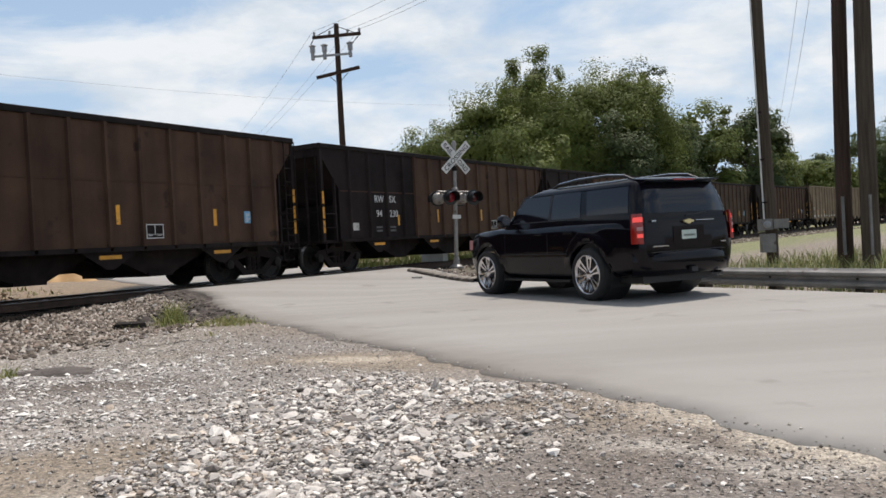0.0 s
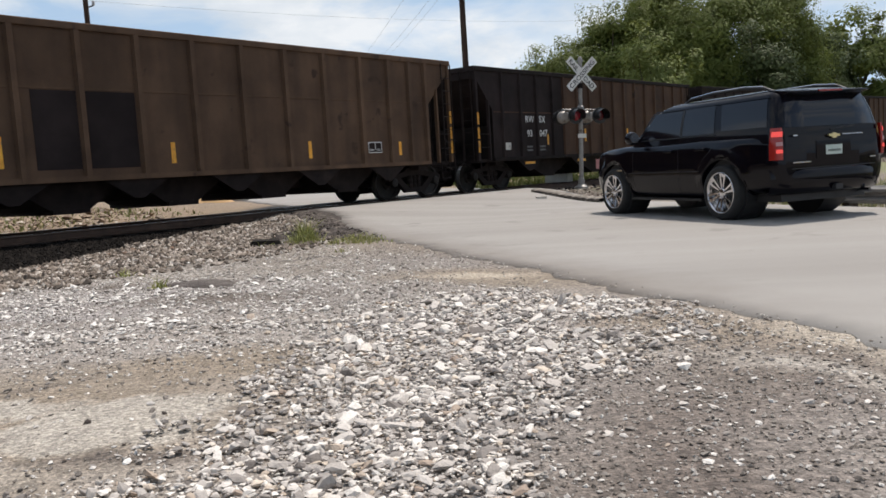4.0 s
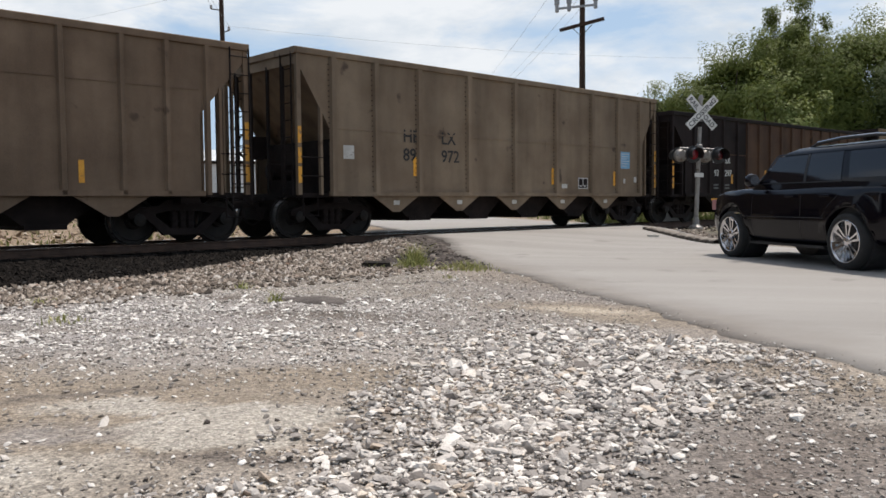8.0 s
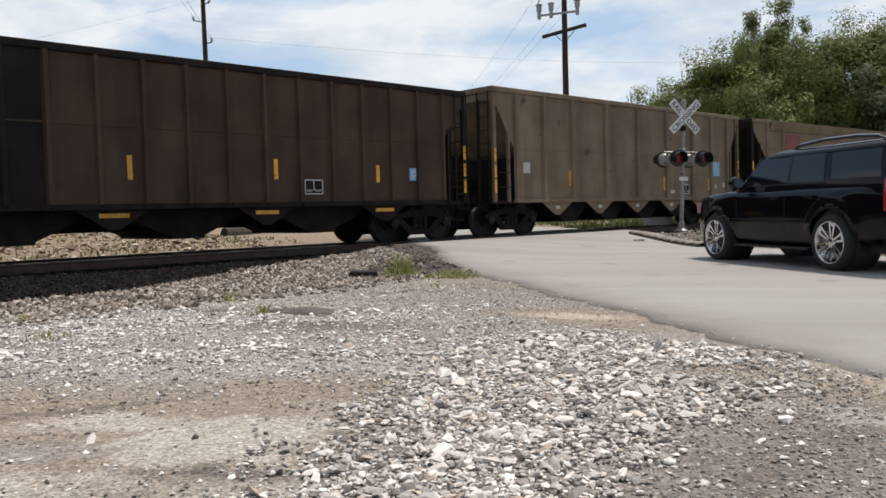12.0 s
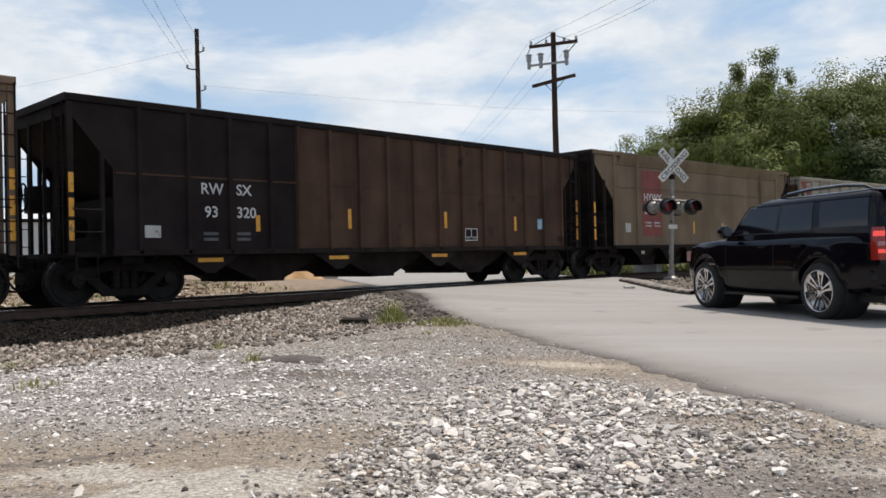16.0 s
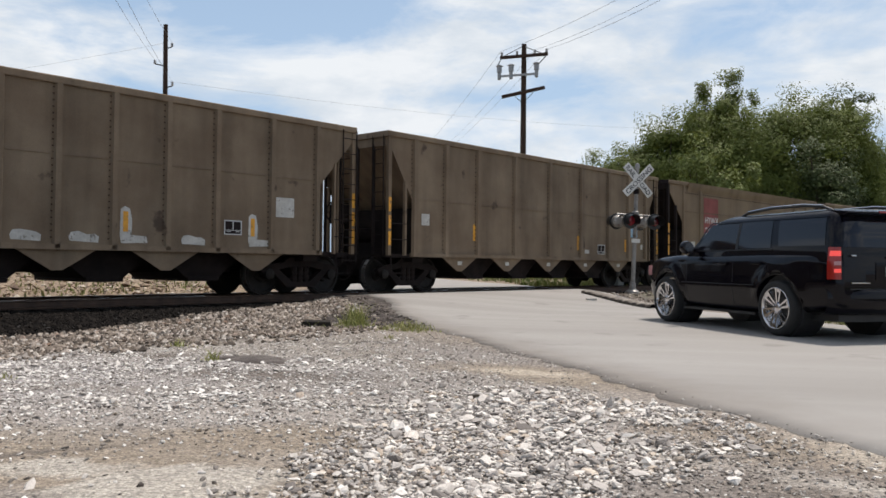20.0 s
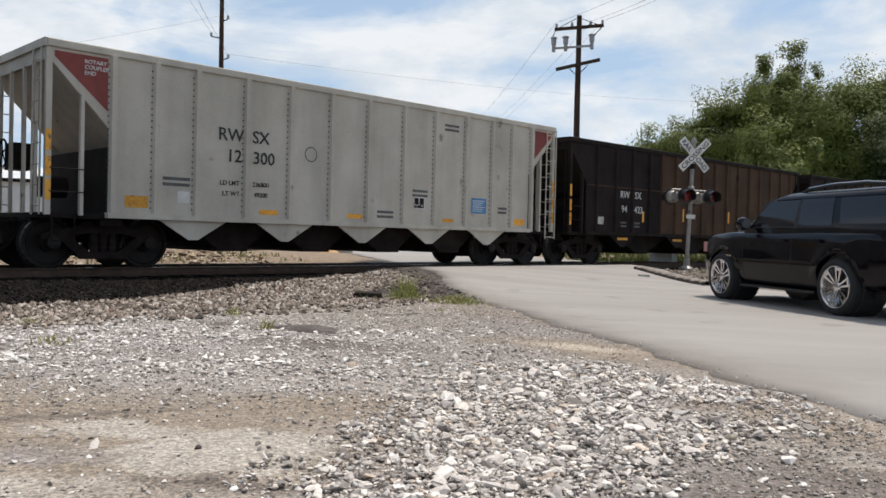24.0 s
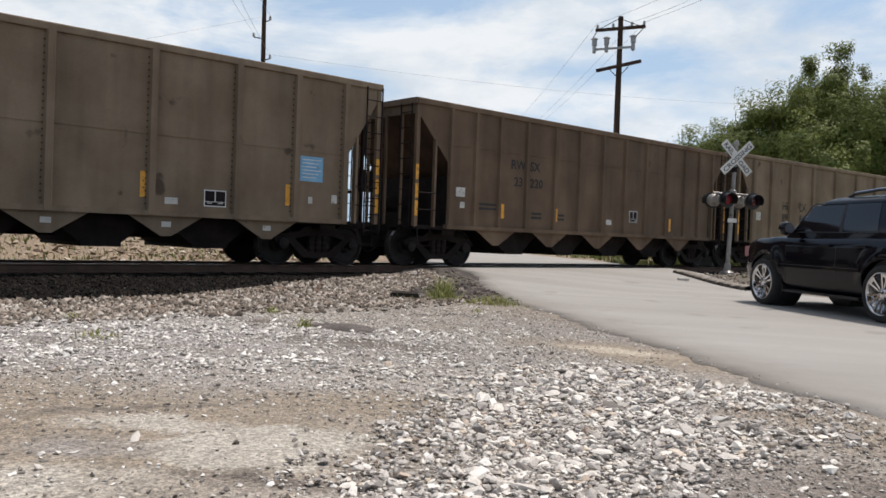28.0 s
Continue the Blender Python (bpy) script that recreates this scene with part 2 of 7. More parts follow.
GALV = surface("galvanised_steel", (0.15, 0.145, 0.135), (0.24, 0.23, 0.215), 3.0, 0.55, metal=0.15, stain=(0.11, 0.085, 0.065), stain_at=0.64)
ALU = surface("aluminium_mast", (0.2, 0.185, 0.17), (0.32, 0.3, 0.275), 4.0, 0.5, metal=0.4, stain=(0.13, 0.105, 0.085), stain_at=0.6)
SIGNWHITE = surface("reflective_white_sheet", (0.55, 0.54, 0.5), (0.68, 0.67, 0.63), 2.5, 0.45)
SIGNBLACK = plain("sign_black", (0.02, 0.02, 0.02), 0.5)
LAMPBLACK = plain("lamp_black", (0.012, 0.012, 0.012), 0.4)
LENSRED = plain("red_lens", (0.08, 0.008, 0.012), 0.2, coat=0.6)
LENSLIT = plain("lit_red_lens", (0.17, 0.013, 0.02), 0.25, glow=0.05)
CONCRETE = surface("old_concrete", (0.36, 0.33, 0.29), (0.5, 0.47, 0.42), 2.0, 0.85, bump=0.004, stain=(0.2, 0.18, 0.15), stain_at=0.63)


class Build:
    """Collects boxes, plates and tubes, and makes one mesh of them."""

    def __init__(self):
        self.v, self.f = [], []

    def face(self, *pts):
        k = len(self.v)
        self.v += [tuple(p) for p in pts]
        self.f.append(tuple(range(k, k + len(pts))))
        return self

    def box(self, x0, x1, y0, y1, z0, z1):
        return self.hexa([(x0, y0, z0), (x1, y0, z0), (x1, y1, z0), (x0, y1, z0), (x0, y0, z1), (x1, y0, z1), (x1, y1, z1), (x0, y1, z1)])

    def hexa(self, p):
        k = len(self.v)
        self.v += [tuple(q) for q in p]
        self.f += [tuple(k + i for i in q) for q in ((3, 2, 1, 0), (4, 5, 6, 7), (0, 1, 5, 4), (1, 2, 6, 5), (2, 3, 7, 6), (3, 0, 4, 7))]
        return self

    def prism(self, poly, axis, a, b):
        """A flat outline (two coordinates a point) pushed along an axis from a to b."""
        n, k = len(poly), len(self.v)
        for t in (a, b):
            for p, q in poly:
                self.v.append({"x": (t, p, q), "y": (p, t, q), "z": (p, q, t)}[axis])
        self.f += [tuple(k + i for i in range(n)), tuple(k + n + i for i in reversed(range(n)))]
        self.f += [(k + i, k + n + i, k + n + (i + 1) % n, k + (i + 1) % n) for i in range(n)]
        return self

    def tube(self, a, b, r0, r1=None, n=10, caps=True):
        r1 = r0 if r1 is None else r1
        a, b = Vector(a), Vector(b)
        w = (b - a).normalized()
        u = w.cross(Vector((0, 0, 1)) if abs(w.z) < 0.9 else Vector((1, 0, 0))).normalized()
        t = w.cross(u)
        k = len(self.v)
        for c, r in ((a, r0), (b, r1)):
            for i in range(n):
                g = 2 * math.pi * i / n
                self.v.append(tuple(c + r * (math.cos(g) * u + math.sin(g) * t)))
        self.f += [(k + i, k + (i + 1) % n, k + n + (i + 1) % n, k + n + i) for i in range(n)]
        if caps:
            self.f += [tuple(k + i for i in reversed(range(n))), tuple(k + n + i for i in range(n))]
        return self

    def sweep(self, points, radii, n=10):
        """One tube through all the points, with closed ends."""
        k, m = len(self.v), len(points)
        pts = [Vector(p) for p in points]
        for j in range(m):
            w = (pts[min(j + 1, m - 1)] - pts[max(j - 1, 0)]).normalized()
            u = w.cross(Vector((0, 0, 1)) if abs(w.z) < 0.9 else Vector((1, 0, 0))).normalized()
            t = w.cross(u)
            for i in range(n):
                g = 2 * math.pi * i / n
                self.v.append(tuple(pts[j] + radii[j] * (math.cos(g) * u + math.sin(g) * t)))
        for j in range(m - 1):
            self.f += [(k + j * n + i, k + j * n + (i + 1) % n, k + (j + 1) * n + (i + 1) % n, k + (j + 1) * n + i) for i in range(n)]
        self.f += [tuple(k + i for i in reversed(range(n))), tuple(k + (m - 1) * n + i for i in range(n))]
        return self

    def lathe(self, profile, centre, axis, n=20):
        """Rings of (distance along the axis, radius) about an axis 'x', 'y' or 'z'."""
        k = len(self.v)
        for d, r in profile:
            for i in range(n):
                g = 2 * math.pi * i / n
                c, s = r * math.cos(g), r * math.sin(g)
                o = {"x": (d, c, s), "y": (s, d, c), "z": (c, s, d)}[axis]
                self.v.append(tuple(centre[j] + o[j] for j in range(3)))
        for q in range(len(profile) - 1):
            self.f += [(k + q * n + i, k + q * n + (i + 1) % n, k + (q + 1) * n + (i + 1) % n, k + (q + 1) * n + i) for i in range(n)]
        self.f += [tuple(k + i for i in reversed(range(n))), tuple(k + (len(profile) - 1) * n + i for i in range(n))]
        return self

    def grid(self, rows):
        k, n = len(self.v), len(rows[0])
        for r in rows:
            self.v += [tuple(p) for p in r]
        self.f += [(k + j * n + i, k + j * n + i + 1, k + (j + 1) * n + i + 1, k + (j + 1) * n + i) for j in range(len(rows) - 1) for i in range(n - 1)]
        return self

    def mesh(self, name, mat, smooth=False):
        me = bpy.data.meshes.new(name)
        me.from_pydata(self.v, [], self.f)
        me.materials.append(mat)
        if smooth:
            me.polygons.foreach_set("use_smooth", [True] * len(me.polygons))
        me.update()
        return me


def part(name, data, mat, parent, label="", smooth=False):
    """Links a Build or a mesh as one mesh object under a thing or a part."""
    ob = new(name, data.mesh(name, mat, smooth) if isinstance(data, Build) else data)
    ob.parent = parent
    if label:
        ob["label"] = label
    return ob


def single(name, data, mat, label, category, kind="", group="", smooth=False):
    return tagged(new(name, data.mesh(name, mat, smooth) if isinstance(data, Build) else data), label, category, group, kind)


def root(name, label, category, m=None, group="", kind=""):
    ob = tagged(new(name), label, category, group, kind)
    if m is not None:
        ob.matrix_world = m
    return ob


def bevelled(ob, width, segments=2):
    md = ob.modifiers.new("bevel", "BEVEL")
    md.width, md.segments, md.limit_method = width, segments, "ANGLE"
    return ob


LETTERS = {}


def lettering(text, size, mat, m, squeeze=1.0):
    """A mesh of words in the built-in font, its lower left corner at the origin of m, 4 mm thick."""
    key = (text, size, mat.name, squeeze)
    if key not in LETTERS:
        cu = bpy.data.curves.new("words", "FONT")
        cu.body, cu.size, cu.extrude, cu.offset = text, size, 0.002, size * 0.012
        cu.resolution_u = 3
        ob = new("words", cu)
        dg = bpy.context.evaluated_depsgraph_get()
        dg.update()
        me = bpy.data.meshes.new_from_object(ob.evaluated_get(dg))
        bpy.data.objects.remove(ob)
        me.materials.clear()
        me.materials.append(mat)
        me.transform(Matrix.Diagonal((squeeze, 1, 1, 1)))
        LETTERS[key] = me
    me = LETTERS[key].copy()
    me.transform(m)
    return me


# ---------------------------------------------------------------- the plan
PSI = radians(29.9)
DV, NV = np.array((math.sin(PSI), math.cos(PSI))), np.array((math.cos(PSI), -math.sin(PSI)))
TRACK = -16.35                      # the middle of the track, across
ROADDIR = np.array((-0.485, 0.8745))
ROADSIDE = np.array((0.8745, 0.485))
ROAD_W0, ROAD_W1 = 3.65, 11.9


def smooth01(x):
    x = np.clip(x, 0.0, 1.0)
    return x * x * (3 - 2 * x)


def bend(s):
    """How far the track has curved to its right at s, and its slope there."""
    k, s0, s1 = TURN / (CURVE1 - CURVE0), CURVE0, CURVE1
    q = np.clip(s, s0, s1) - s0
    return 0.5 * k * q * q + np.maximum(s - s1, 0) * TURN, k * q


CURVE0, CURVE1, TURN = 20.0, 50.0, 0.122


def rail_z(s):
    return 0.33 - 0.006 * np.clip(s, -20, 60)


def on_track(s, z=0.0, across=0.0):
    b, slope = bend(s)
    p = DV * s + NV * (TRACK + b + across)
    return p[0], p[1], float(rail_z(s)) + z


def plan(x, y):
    """Along the track, off its middle (towards the camera), along the road, across the road."""
    s = x * DV[0] + y * DV[1]
    off = x * NV[0] + y * NV[1] - TRACK - bend(s)[0]
    return s, off, x * ROADDIR[0] + y * ROADDIR[1], x * ROADSIDE[0] + y * ROADSIDE[1]


def road_z(x, y):
    s, off, u, w = plan(x, y)
    near = smooth01((off - 1.9) / 5.0)
    z = rail_z(s) * (1 - near)
    z = np.where(off < -1.9, rail_z(s) + 0.1 * smooth01((-off - 3.5) / 22.0), z)
    z = z - 0.03 * smooth01((1.75 - np.abs(off)) / 0.25)
    return z - 0.2 * smooth01((w - 10.4) / 2.4) * near


def ground_z(x, y, rough=True):
    s, off, u, w = plan(x, y)
    bed = rail_z(s) - 0.21
    z = np.where(np.abs(off) < 2.0, bed, 0.0)
    side = smooth01((off - 2.0) / 4.0)
    z = np.where(off >= 2.0, bed * (1 - side), z)
    bank = 0.28 + 0.5 * smooth01((-off - 4.0) / 4.0) * smooth01((16.0 - s) / 8.0) * smooth01((s + 40.0) / 15.0)
    z = np.where(off <= -2.0, bed * (1 - smooth01((-off - 2.0) / 2.5)) + bank * smooth01((-off - 2.0) / 2.5), z)
    z = z - 0.24 * smooth01((w - 11.5) / 1.2) * smooth01((off - 1.9) / 4.0)
    dip = np.exp(-(((s - 10.2) / 1.1) ** 2 + ((off - 5.2) / 0.9) ** 2))
    z = z - 0.14 * dip
    onroad = smooth01((w - ROAD_W0 + 1.4) / 1.4) * smooth01((ROAD_W1 + 0.9 - w) / 0.9)
    z = z * (1 - onroad) + (road_z(x, y) - 0.008) * onroad
    inside = (w > ROAD_W0 + 0.22) & (w < ROAD_W1 + 0.1)
    return np.where(inside, np.minimum(z, road_z(x, y) - 0.03), z)


def lumps(x, y):
    """Small unevenness of the bare ground."""
    return 0.018 * np.sin(1.7 * x + 0.6 * y) * np.sin(1.1 * y - 0.7 * x) + 0.008 * np.sin(4.3 * x + 1.1) * np.sin(3.7 * y + 0.5 * x)


GRAVEL = surface("stony_dirt", (0.2, 0.172, 0.142), (0.3, 0.268, 0.23), 0.9, 0.95, bump=0.02, fine=42, stain=(0.16, 0.138, 0.118), stain_at=0.6)


def soil_types():
    """Spreads of other soil in the ground, with ragged edges: ovals (x, y, half length, half width, turn, two colours,
    softness), then strips of darker and paler ground.
    """
    n, l = GRAVEL.node_tree.nodes, GRAVEL.node_tree.links
    bs = n["Principled BSDF"]
    colour = bs.inputs["Base Color"].links[0].from_socket
    co, wob, sub, mad, fine = n.new("ShaderNodeTexCoord"), n.new("ShaderNodeTexNoise"), n.new("ShaderNodeVectorMath"), n.new("ShaderNodeVectorMath"), n.new("ShaderNodeTexNoise")
    wob.inputs["Scale"].default_value, wob.inputs["Detail"].default_value, wob.inputs["Roughness"].default_value = 1.8, 9.0, 0.68
    fine.inputs["Scale"].default_value, fine.inputs["Detail"].default_value, fine.inputs["Roughness"].default_value = 13.0, 10.0, 0.75
    sub.operation, mad.operation = "SUBTRACT", "MULTIPLY_ADD"
    sub.inputs[1].default_value, mad.inputs[1].default_value = (0.5, 0.5, 0.5), (0.95, 0.95, 0.0)
    l.new(co.outputs["Object"], wob.inputs["Vector"])
    l.new(co.outputs["Object"], fine.inputs["Vector"])
    l.new(wob.outputs["Color"], sub.inputs[0])
    l.new(sub.outputs[0], mad.inputs[0])
    l.new(co.outputs["Object"], mad.inputs[2])
    grain = n.new("ShaderNodeMapRange")
    grain.inputs["From Min"].default_value, grain.inputs["From Max"].default_value = 0.38, 0.62
    l.new(fine.outputs["Fac"], grain.inputs["Value"])

    def lay(fac, c1, c2):
        nonlocal colour
        two, x = n.new("ShaderNodeMix"), n.new("ShaderNodeMix")
        two.data_type = x.data_type = "RGBA"
        two.inputs["A"].default_value, two.inputs["B"].default_value = (*c1, 1), (*c2, 1)
        l.new(grain.outputs["Result"], two.inputs["Factor"])
        l.new(fac, x.inputs["Factor"])
        l.new(colour, x.inputs["A"])
        l.new(two.outputs["Result"], x.inputs["B"])
        colour = x.outputs["Result"]

    def strip(way, at0, lo, hi, flip=False):
        """1 where the distance along way from at0 is under lo, fading to 0 at hi (or the other way round)."""
        dot, r = n.new("ShaderNodeVectorMath"), n.new("ShaderNodeMapRange")
        dot.operation = "DOT_PRODUCT"
        dot.inputs[1].default_value = (way[0], way[1], 0)
        r.inputs["From Min"].default_value, r.inputs["From Max"].default_value = at0 + lo, at0 + hi
        r.inputs["To Min"].default_value, r.inputs["To Max"].default_value = (0, 1) if flip else (1, 0)
        l.new(mad.outputs[0], dot.inputs[0])
        l.new(dot.outputs["Value"], r.inputs["Value"])
        return r.outputs["Result"]

    lay(strip(ROADSIDE, 0, 1.6, 3.3, True), (0.15, 0.122, 0.096), (0.25, 0.21, 0.167))
    for cx, cy, rx, ry, turn, c1, c2, soft in SOILS:
        mp, ln, r = n.new("ShaderNodeMapping"), n.new("ShaderNodeVectorMath"), n.new("ShaderNodeMapRange")
        mp.vector_type, ln.operation = "TEXTURE", "LENGTH"
        mp.inputs["Location"].default_value, mp.inputs["Rotation"].default_value, mp.inputs["Scale"].default_value = (cx, cy, 0), (0, 0, turn), (rx, ry, 1000)
        r.inputs["From Min"].default_value, r.inputs["From Max"].default_value = 1 + soft, 1 - soft
        l.new(mad.outputs[0], mp.inputs["Vector"])
        l.new(mp.outputs["Vector"], ln.inputs[0])
        l.new(ln.outputs["Value"], r.inputs["Value"])
        lay(r.outputs["Result"], c1, c2)
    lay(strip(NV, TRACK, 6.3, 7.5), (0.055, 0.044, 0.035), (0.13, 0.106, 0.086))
    # near-black band beside the rail, its edge aslant to the track
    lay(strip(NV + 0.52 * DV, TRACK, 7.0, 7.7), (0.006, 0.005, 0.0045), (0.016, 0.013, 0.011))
    lay(strip(NV, TRACK, 0.9, 1.5), (0.012, 0.01, 0.009), (0.03, 0.025, 0.022))
    lay(strip(NV, TRACK, -3.4, -2.2), (0.15, 0.108, 0.07), (0.29, 0.22, 0.15))
    for cx, cy, rx, ry, turn in ((12.0, 42.0, 16.0, 5.0, 0.95), (40.0, 80.0, 40.0, 9.0, 0.95)):
        mp, ln, r = n.new("ShaderNodeMapping"), n.new("ShaderNodeVectorMath"), n.new("ShaderNodeMapRange")
        mp.vector_type, ln.operation = "TEXTURE", "LENGTH"
        mp.inputs["Location"].default_value, mp.inputs["Rotation"].default_value, mp.inputs["Scale"].default_value = (cx, cy, 0), (0, 0, turn), (rx, ry, 1000)
        r.inputs["From Min"].default_value, r.inputs["From Max"].default_value = 1.2, 0.8
        l.new(mad.outputs[0], mp.inputs["Vector"])
        l.new(mp.outputs["Vector"], ln.inputs[0])
        l.new(ln.outputs["Value"], r.inputs["Value"])
        lay(r.outputs["Result"], (0.12, 0.13, 0.055), (0.22, 0.215, 0.105))
    # chips and grit too small to build, each with its own tone
    for size, lo, hi, amount in ((55.0, 0.55, 1.5, 0.75), (130.0, 0.6, 1.45, 0.8)):
        vo, sep, r, x = n.new("ShaderNodeTexVoronoi"), n.new("ShaderNodeSeparateColor"), n.new("ShaderNodeMapRange"), n.new("ShaderNodeMix")
        vo.inputs["Scale"].default_value = size
        r.inputs["To Min"].default_value, r.inputs["To Max"].default_value = lo, hi
        x.data_type, x.blend_type = "RGBA", "MULTIPLY"
        x.inputs["Factor"].default_value = amount
        l.new(co.outputs["Object"], vo.inputs["Vector"])
        l.new(vo.outputs["Color"], sep.inputs["Color"])
        l.new(sep.outputs["Red"], r.inputs["Value"])
        l.new(colour, x.inputs["A"])
        l.new(r.outputs["Result"], x.inputs["B"])
        colour = x.outputs["Result"]
    l.new(colour, bs.inputs["Base Color"])


TANSOIL, SANDSOIL, DARKSOIL, GREYSOIL, PALESOIL = ((0.17, 0.137, 0.1), (0.275, 0.227, 0.174)), ((0.29, 0.26, 0.218), (0.385, 0.35, 0.3)), ((0.078, 0.063, 0.051), (0.17, 0.14, 0.116)), ((0.17, 0.148, 0.13), (0.27, 0.24, 0.212)), ((0.25, 0.222, 0.188), (0.35, 0.316, 0.274))
SOILS = [
    (-5.2, 6.3, 3.6, 1.7, 0.1, (0.2, 0.18, 0.168), (0.36, 0.332, 0.312), 0.5),
    (-4.6, 5.95, 1.9, 0.16, 0.08, (0.13, 0.115, 0.107), (0.21, 0.19, 0.177), 0.7),
    (-5.6, 7.0, 1.5, 0.14, 0.1, (0.15, 0.133, 0.122), (0.23, 0.208, 0.194), 0.7),
    (-2.2, 5.6, 1.3, 0.75, 0.1, (0.225, 0.198, 0.172), (0.33, 0.296, 0.262), 0.6),
    (-0.6, 4.5, 0.95, 2.0, -0.15, (0.235, 0.213, 0.195), (0.34, 0.312, 0.288), 0.5),
    (0.6, 5.3, 0.75, 0.4, -0.75, *((0.2, 0.162, 0.13), (0.3, 0.253, 0.21)), 0.5),
    (-3.3, 3.3, 2.2, 1.05, 0.15, *TANSOIL, 0.35),
    (-1.9, 4.55, 0.95, 0.4, 0.1, *TANSOIL, 0.45),
    (-3.2, 3.78, 0.55, 0.07, 0.7, *DARKSOIL, 0.8),
    (-4.93, 8.15, 0.5, 0.13, 0.1, *DARKSOIL, 0.6),
    (-3.26, 10.1, 0.55, 0.05, 0.2, (0.035, 0.028, 0.024), (0.08, 0.066, 0.056), 0.6),
    (-1.7, 2.88, 0.4, 0.1, 0.2, *DARKSOIL, 0.7),
    (-2.75, 3.1, 0.35, 0.16, 0.3, *GREYSOIL, 0.6),
    (-2.02, 3.4, 0.52, 0.42, 0.5, *SANDSOIL, 0.14),
    (-2.75, 3.62, 0.42, 0.16, 0.3, *SANDSOIL, 0.35),
    (-2.75, 2.5, 0.6, 0.24, 0.2, *SANDSOIL, 0.5),
    (-4.6, 5.9, 1.6, 0.22, 0.15, *GREYSOIL, 0.6),
    (-2.6, 6.6, 1.3, 0.5, -0.2, *GREYSOIL, 0.5),
    (-3.0, 7.0, 1.2, 0.25, 0.1, *DARKSOIL, 0.6),
    (-1.5, 8.9, 1.6, 0.7, -0.9, *GREYSOIL, 0.5),
    (-0.8, 7.8, 1.25, 0.5, -0.5, *TANSOIL, 0.4),
    (-0.93, 7.86, 0.55, 0.22, -0.35, (0.33, 0.275, 0.208), (0.42, 0.36, 0.285), 0.35),
    (0.75, 2.9, 0.95, 1.35, -0.3, (0.085, 0.068, 0.057), (0.165, 0.135, 0.114), 0.5),
    (1.2, 2.9, 0.5, 0.7, 0.3, *GREYSOIL, 0.6),
    (0.75, 5.05, 0.6, 0.34, -0.7, *TANSOIL, 0.5),
    (1.0, 4.15, 0.42, 0.14, -0.5, *PALESOIL, 0.35),
    (1.5, 3.75, 0.42, 0.13, -0.6, *PALESOIL, 0.35),
    (1.98, 3.72, 1.7, 0.2, -1.06, (0.33, 0.285, 0.225), (0.43, 0.38, 0.31), 0.5),
    (0.2, 4.62, 0.34, 0.1, -0.4, *PALESOIL, 0.6),
    (-3.6, 8.0, 0.6, 0.2, 0.2, (0.07, 0.055, 0.047), (0.13, 0.105, 0.09), 0.4),
]
soil_types()


def spread(lo, hi, fine0, fine1, step, growth=1.16):
    out = list(np.arange(fine0, fine1, step))
    d, x = step, fine1
    while x < hi:
        out.append(x)
        d *= growth
        x += d
    out.append(hi)
    d, x = step, fine0 - step
    while x > lo:
        out.insert(0, x)
        d *= growth
        x -= d
    out.insert(0, lo)
    return np.array(out)


def ground():
    xs, ys = spread(-900, 1400, -16, 12, 0.16), spread(-300, 1800, 1, 30, 0.16)
    gx, gy = np.meshgrid(xs, ys)
    s, off, u, w = plan(gx, gy)
    gz = ground_z(gx, gy)
    bare = (np.hypot(gx, gy) < 60) & ~((w > ROAD_W0 - 0.4) & (w < ROAD_W1 + 0.4))
    gz = gz + np.where(bare, lumps(gx, gy), 0)
    b = Build()
    n = len(xs)
    b.v = list(map(tuple, np.stack([gx.ravel(), gy.ravel(), gz.ravel()], 1).tolist()))
    b.f = [(j * n + i, j * n + i + 1, (j + 1) * n + i + 1, (j + 1) * n + i) for j in range(len(ys) - 1) for i in range(n - 1)]
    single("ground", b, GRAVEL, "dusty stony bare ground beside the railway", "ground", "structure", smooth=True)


ASPHALT = surface("sun_bleached_asphalt", (0.25, 0.232, 0.21), (0.31, 0.292, 0.268), 0.55, 0.85, bump=0.002, fine=140, stain=(0.225, 0.207, 0.187), stain_at=0.62, stretch=(0.08, 1.2, 1), spin=-2.078)


def road():
    b = Build()
    us = np.concatenate([np.arange(-60, 0, 3.0), np.arange(0, 40, 0.12), np.arange(40, 200, 5.0)])
    rows = []
    for u in us:
        j0 = -0.1 + 0.06 * math.sin(u * 1.9) + 0.045 * math.sin(u * 5.3 + 1) + 0.03 * math.sin(u * 13.1) + 0.02 * math.sin(u * 29.0) + 0.45 * float(smooth01((u - 13) / 5.0))
        j1 = 0.08 * math.sin(u * 1.4 + 2)
        row = []
        for k in range(25):
            w = (ROAD_W0 + j0) + (ROAD_W1 + j1 - ROAD_W0 - j0) * k / 24
            p = ROADDIR * u + ROADSIDE * w
            row.append((p[0], p[1], float(road_z(p[0], p[1]))))
        rows.append([(row[0][0], row[0][1], row[0][2] - 0.1)] + row + [(row[-1][0], row[-1][1], row[-1][2] - 0.1)])
    b.grid(rows)
    single("road", b, ASPHALT, "sun-bleached grey asphalt road with ragged edges", "road", "structure", smooth=True)


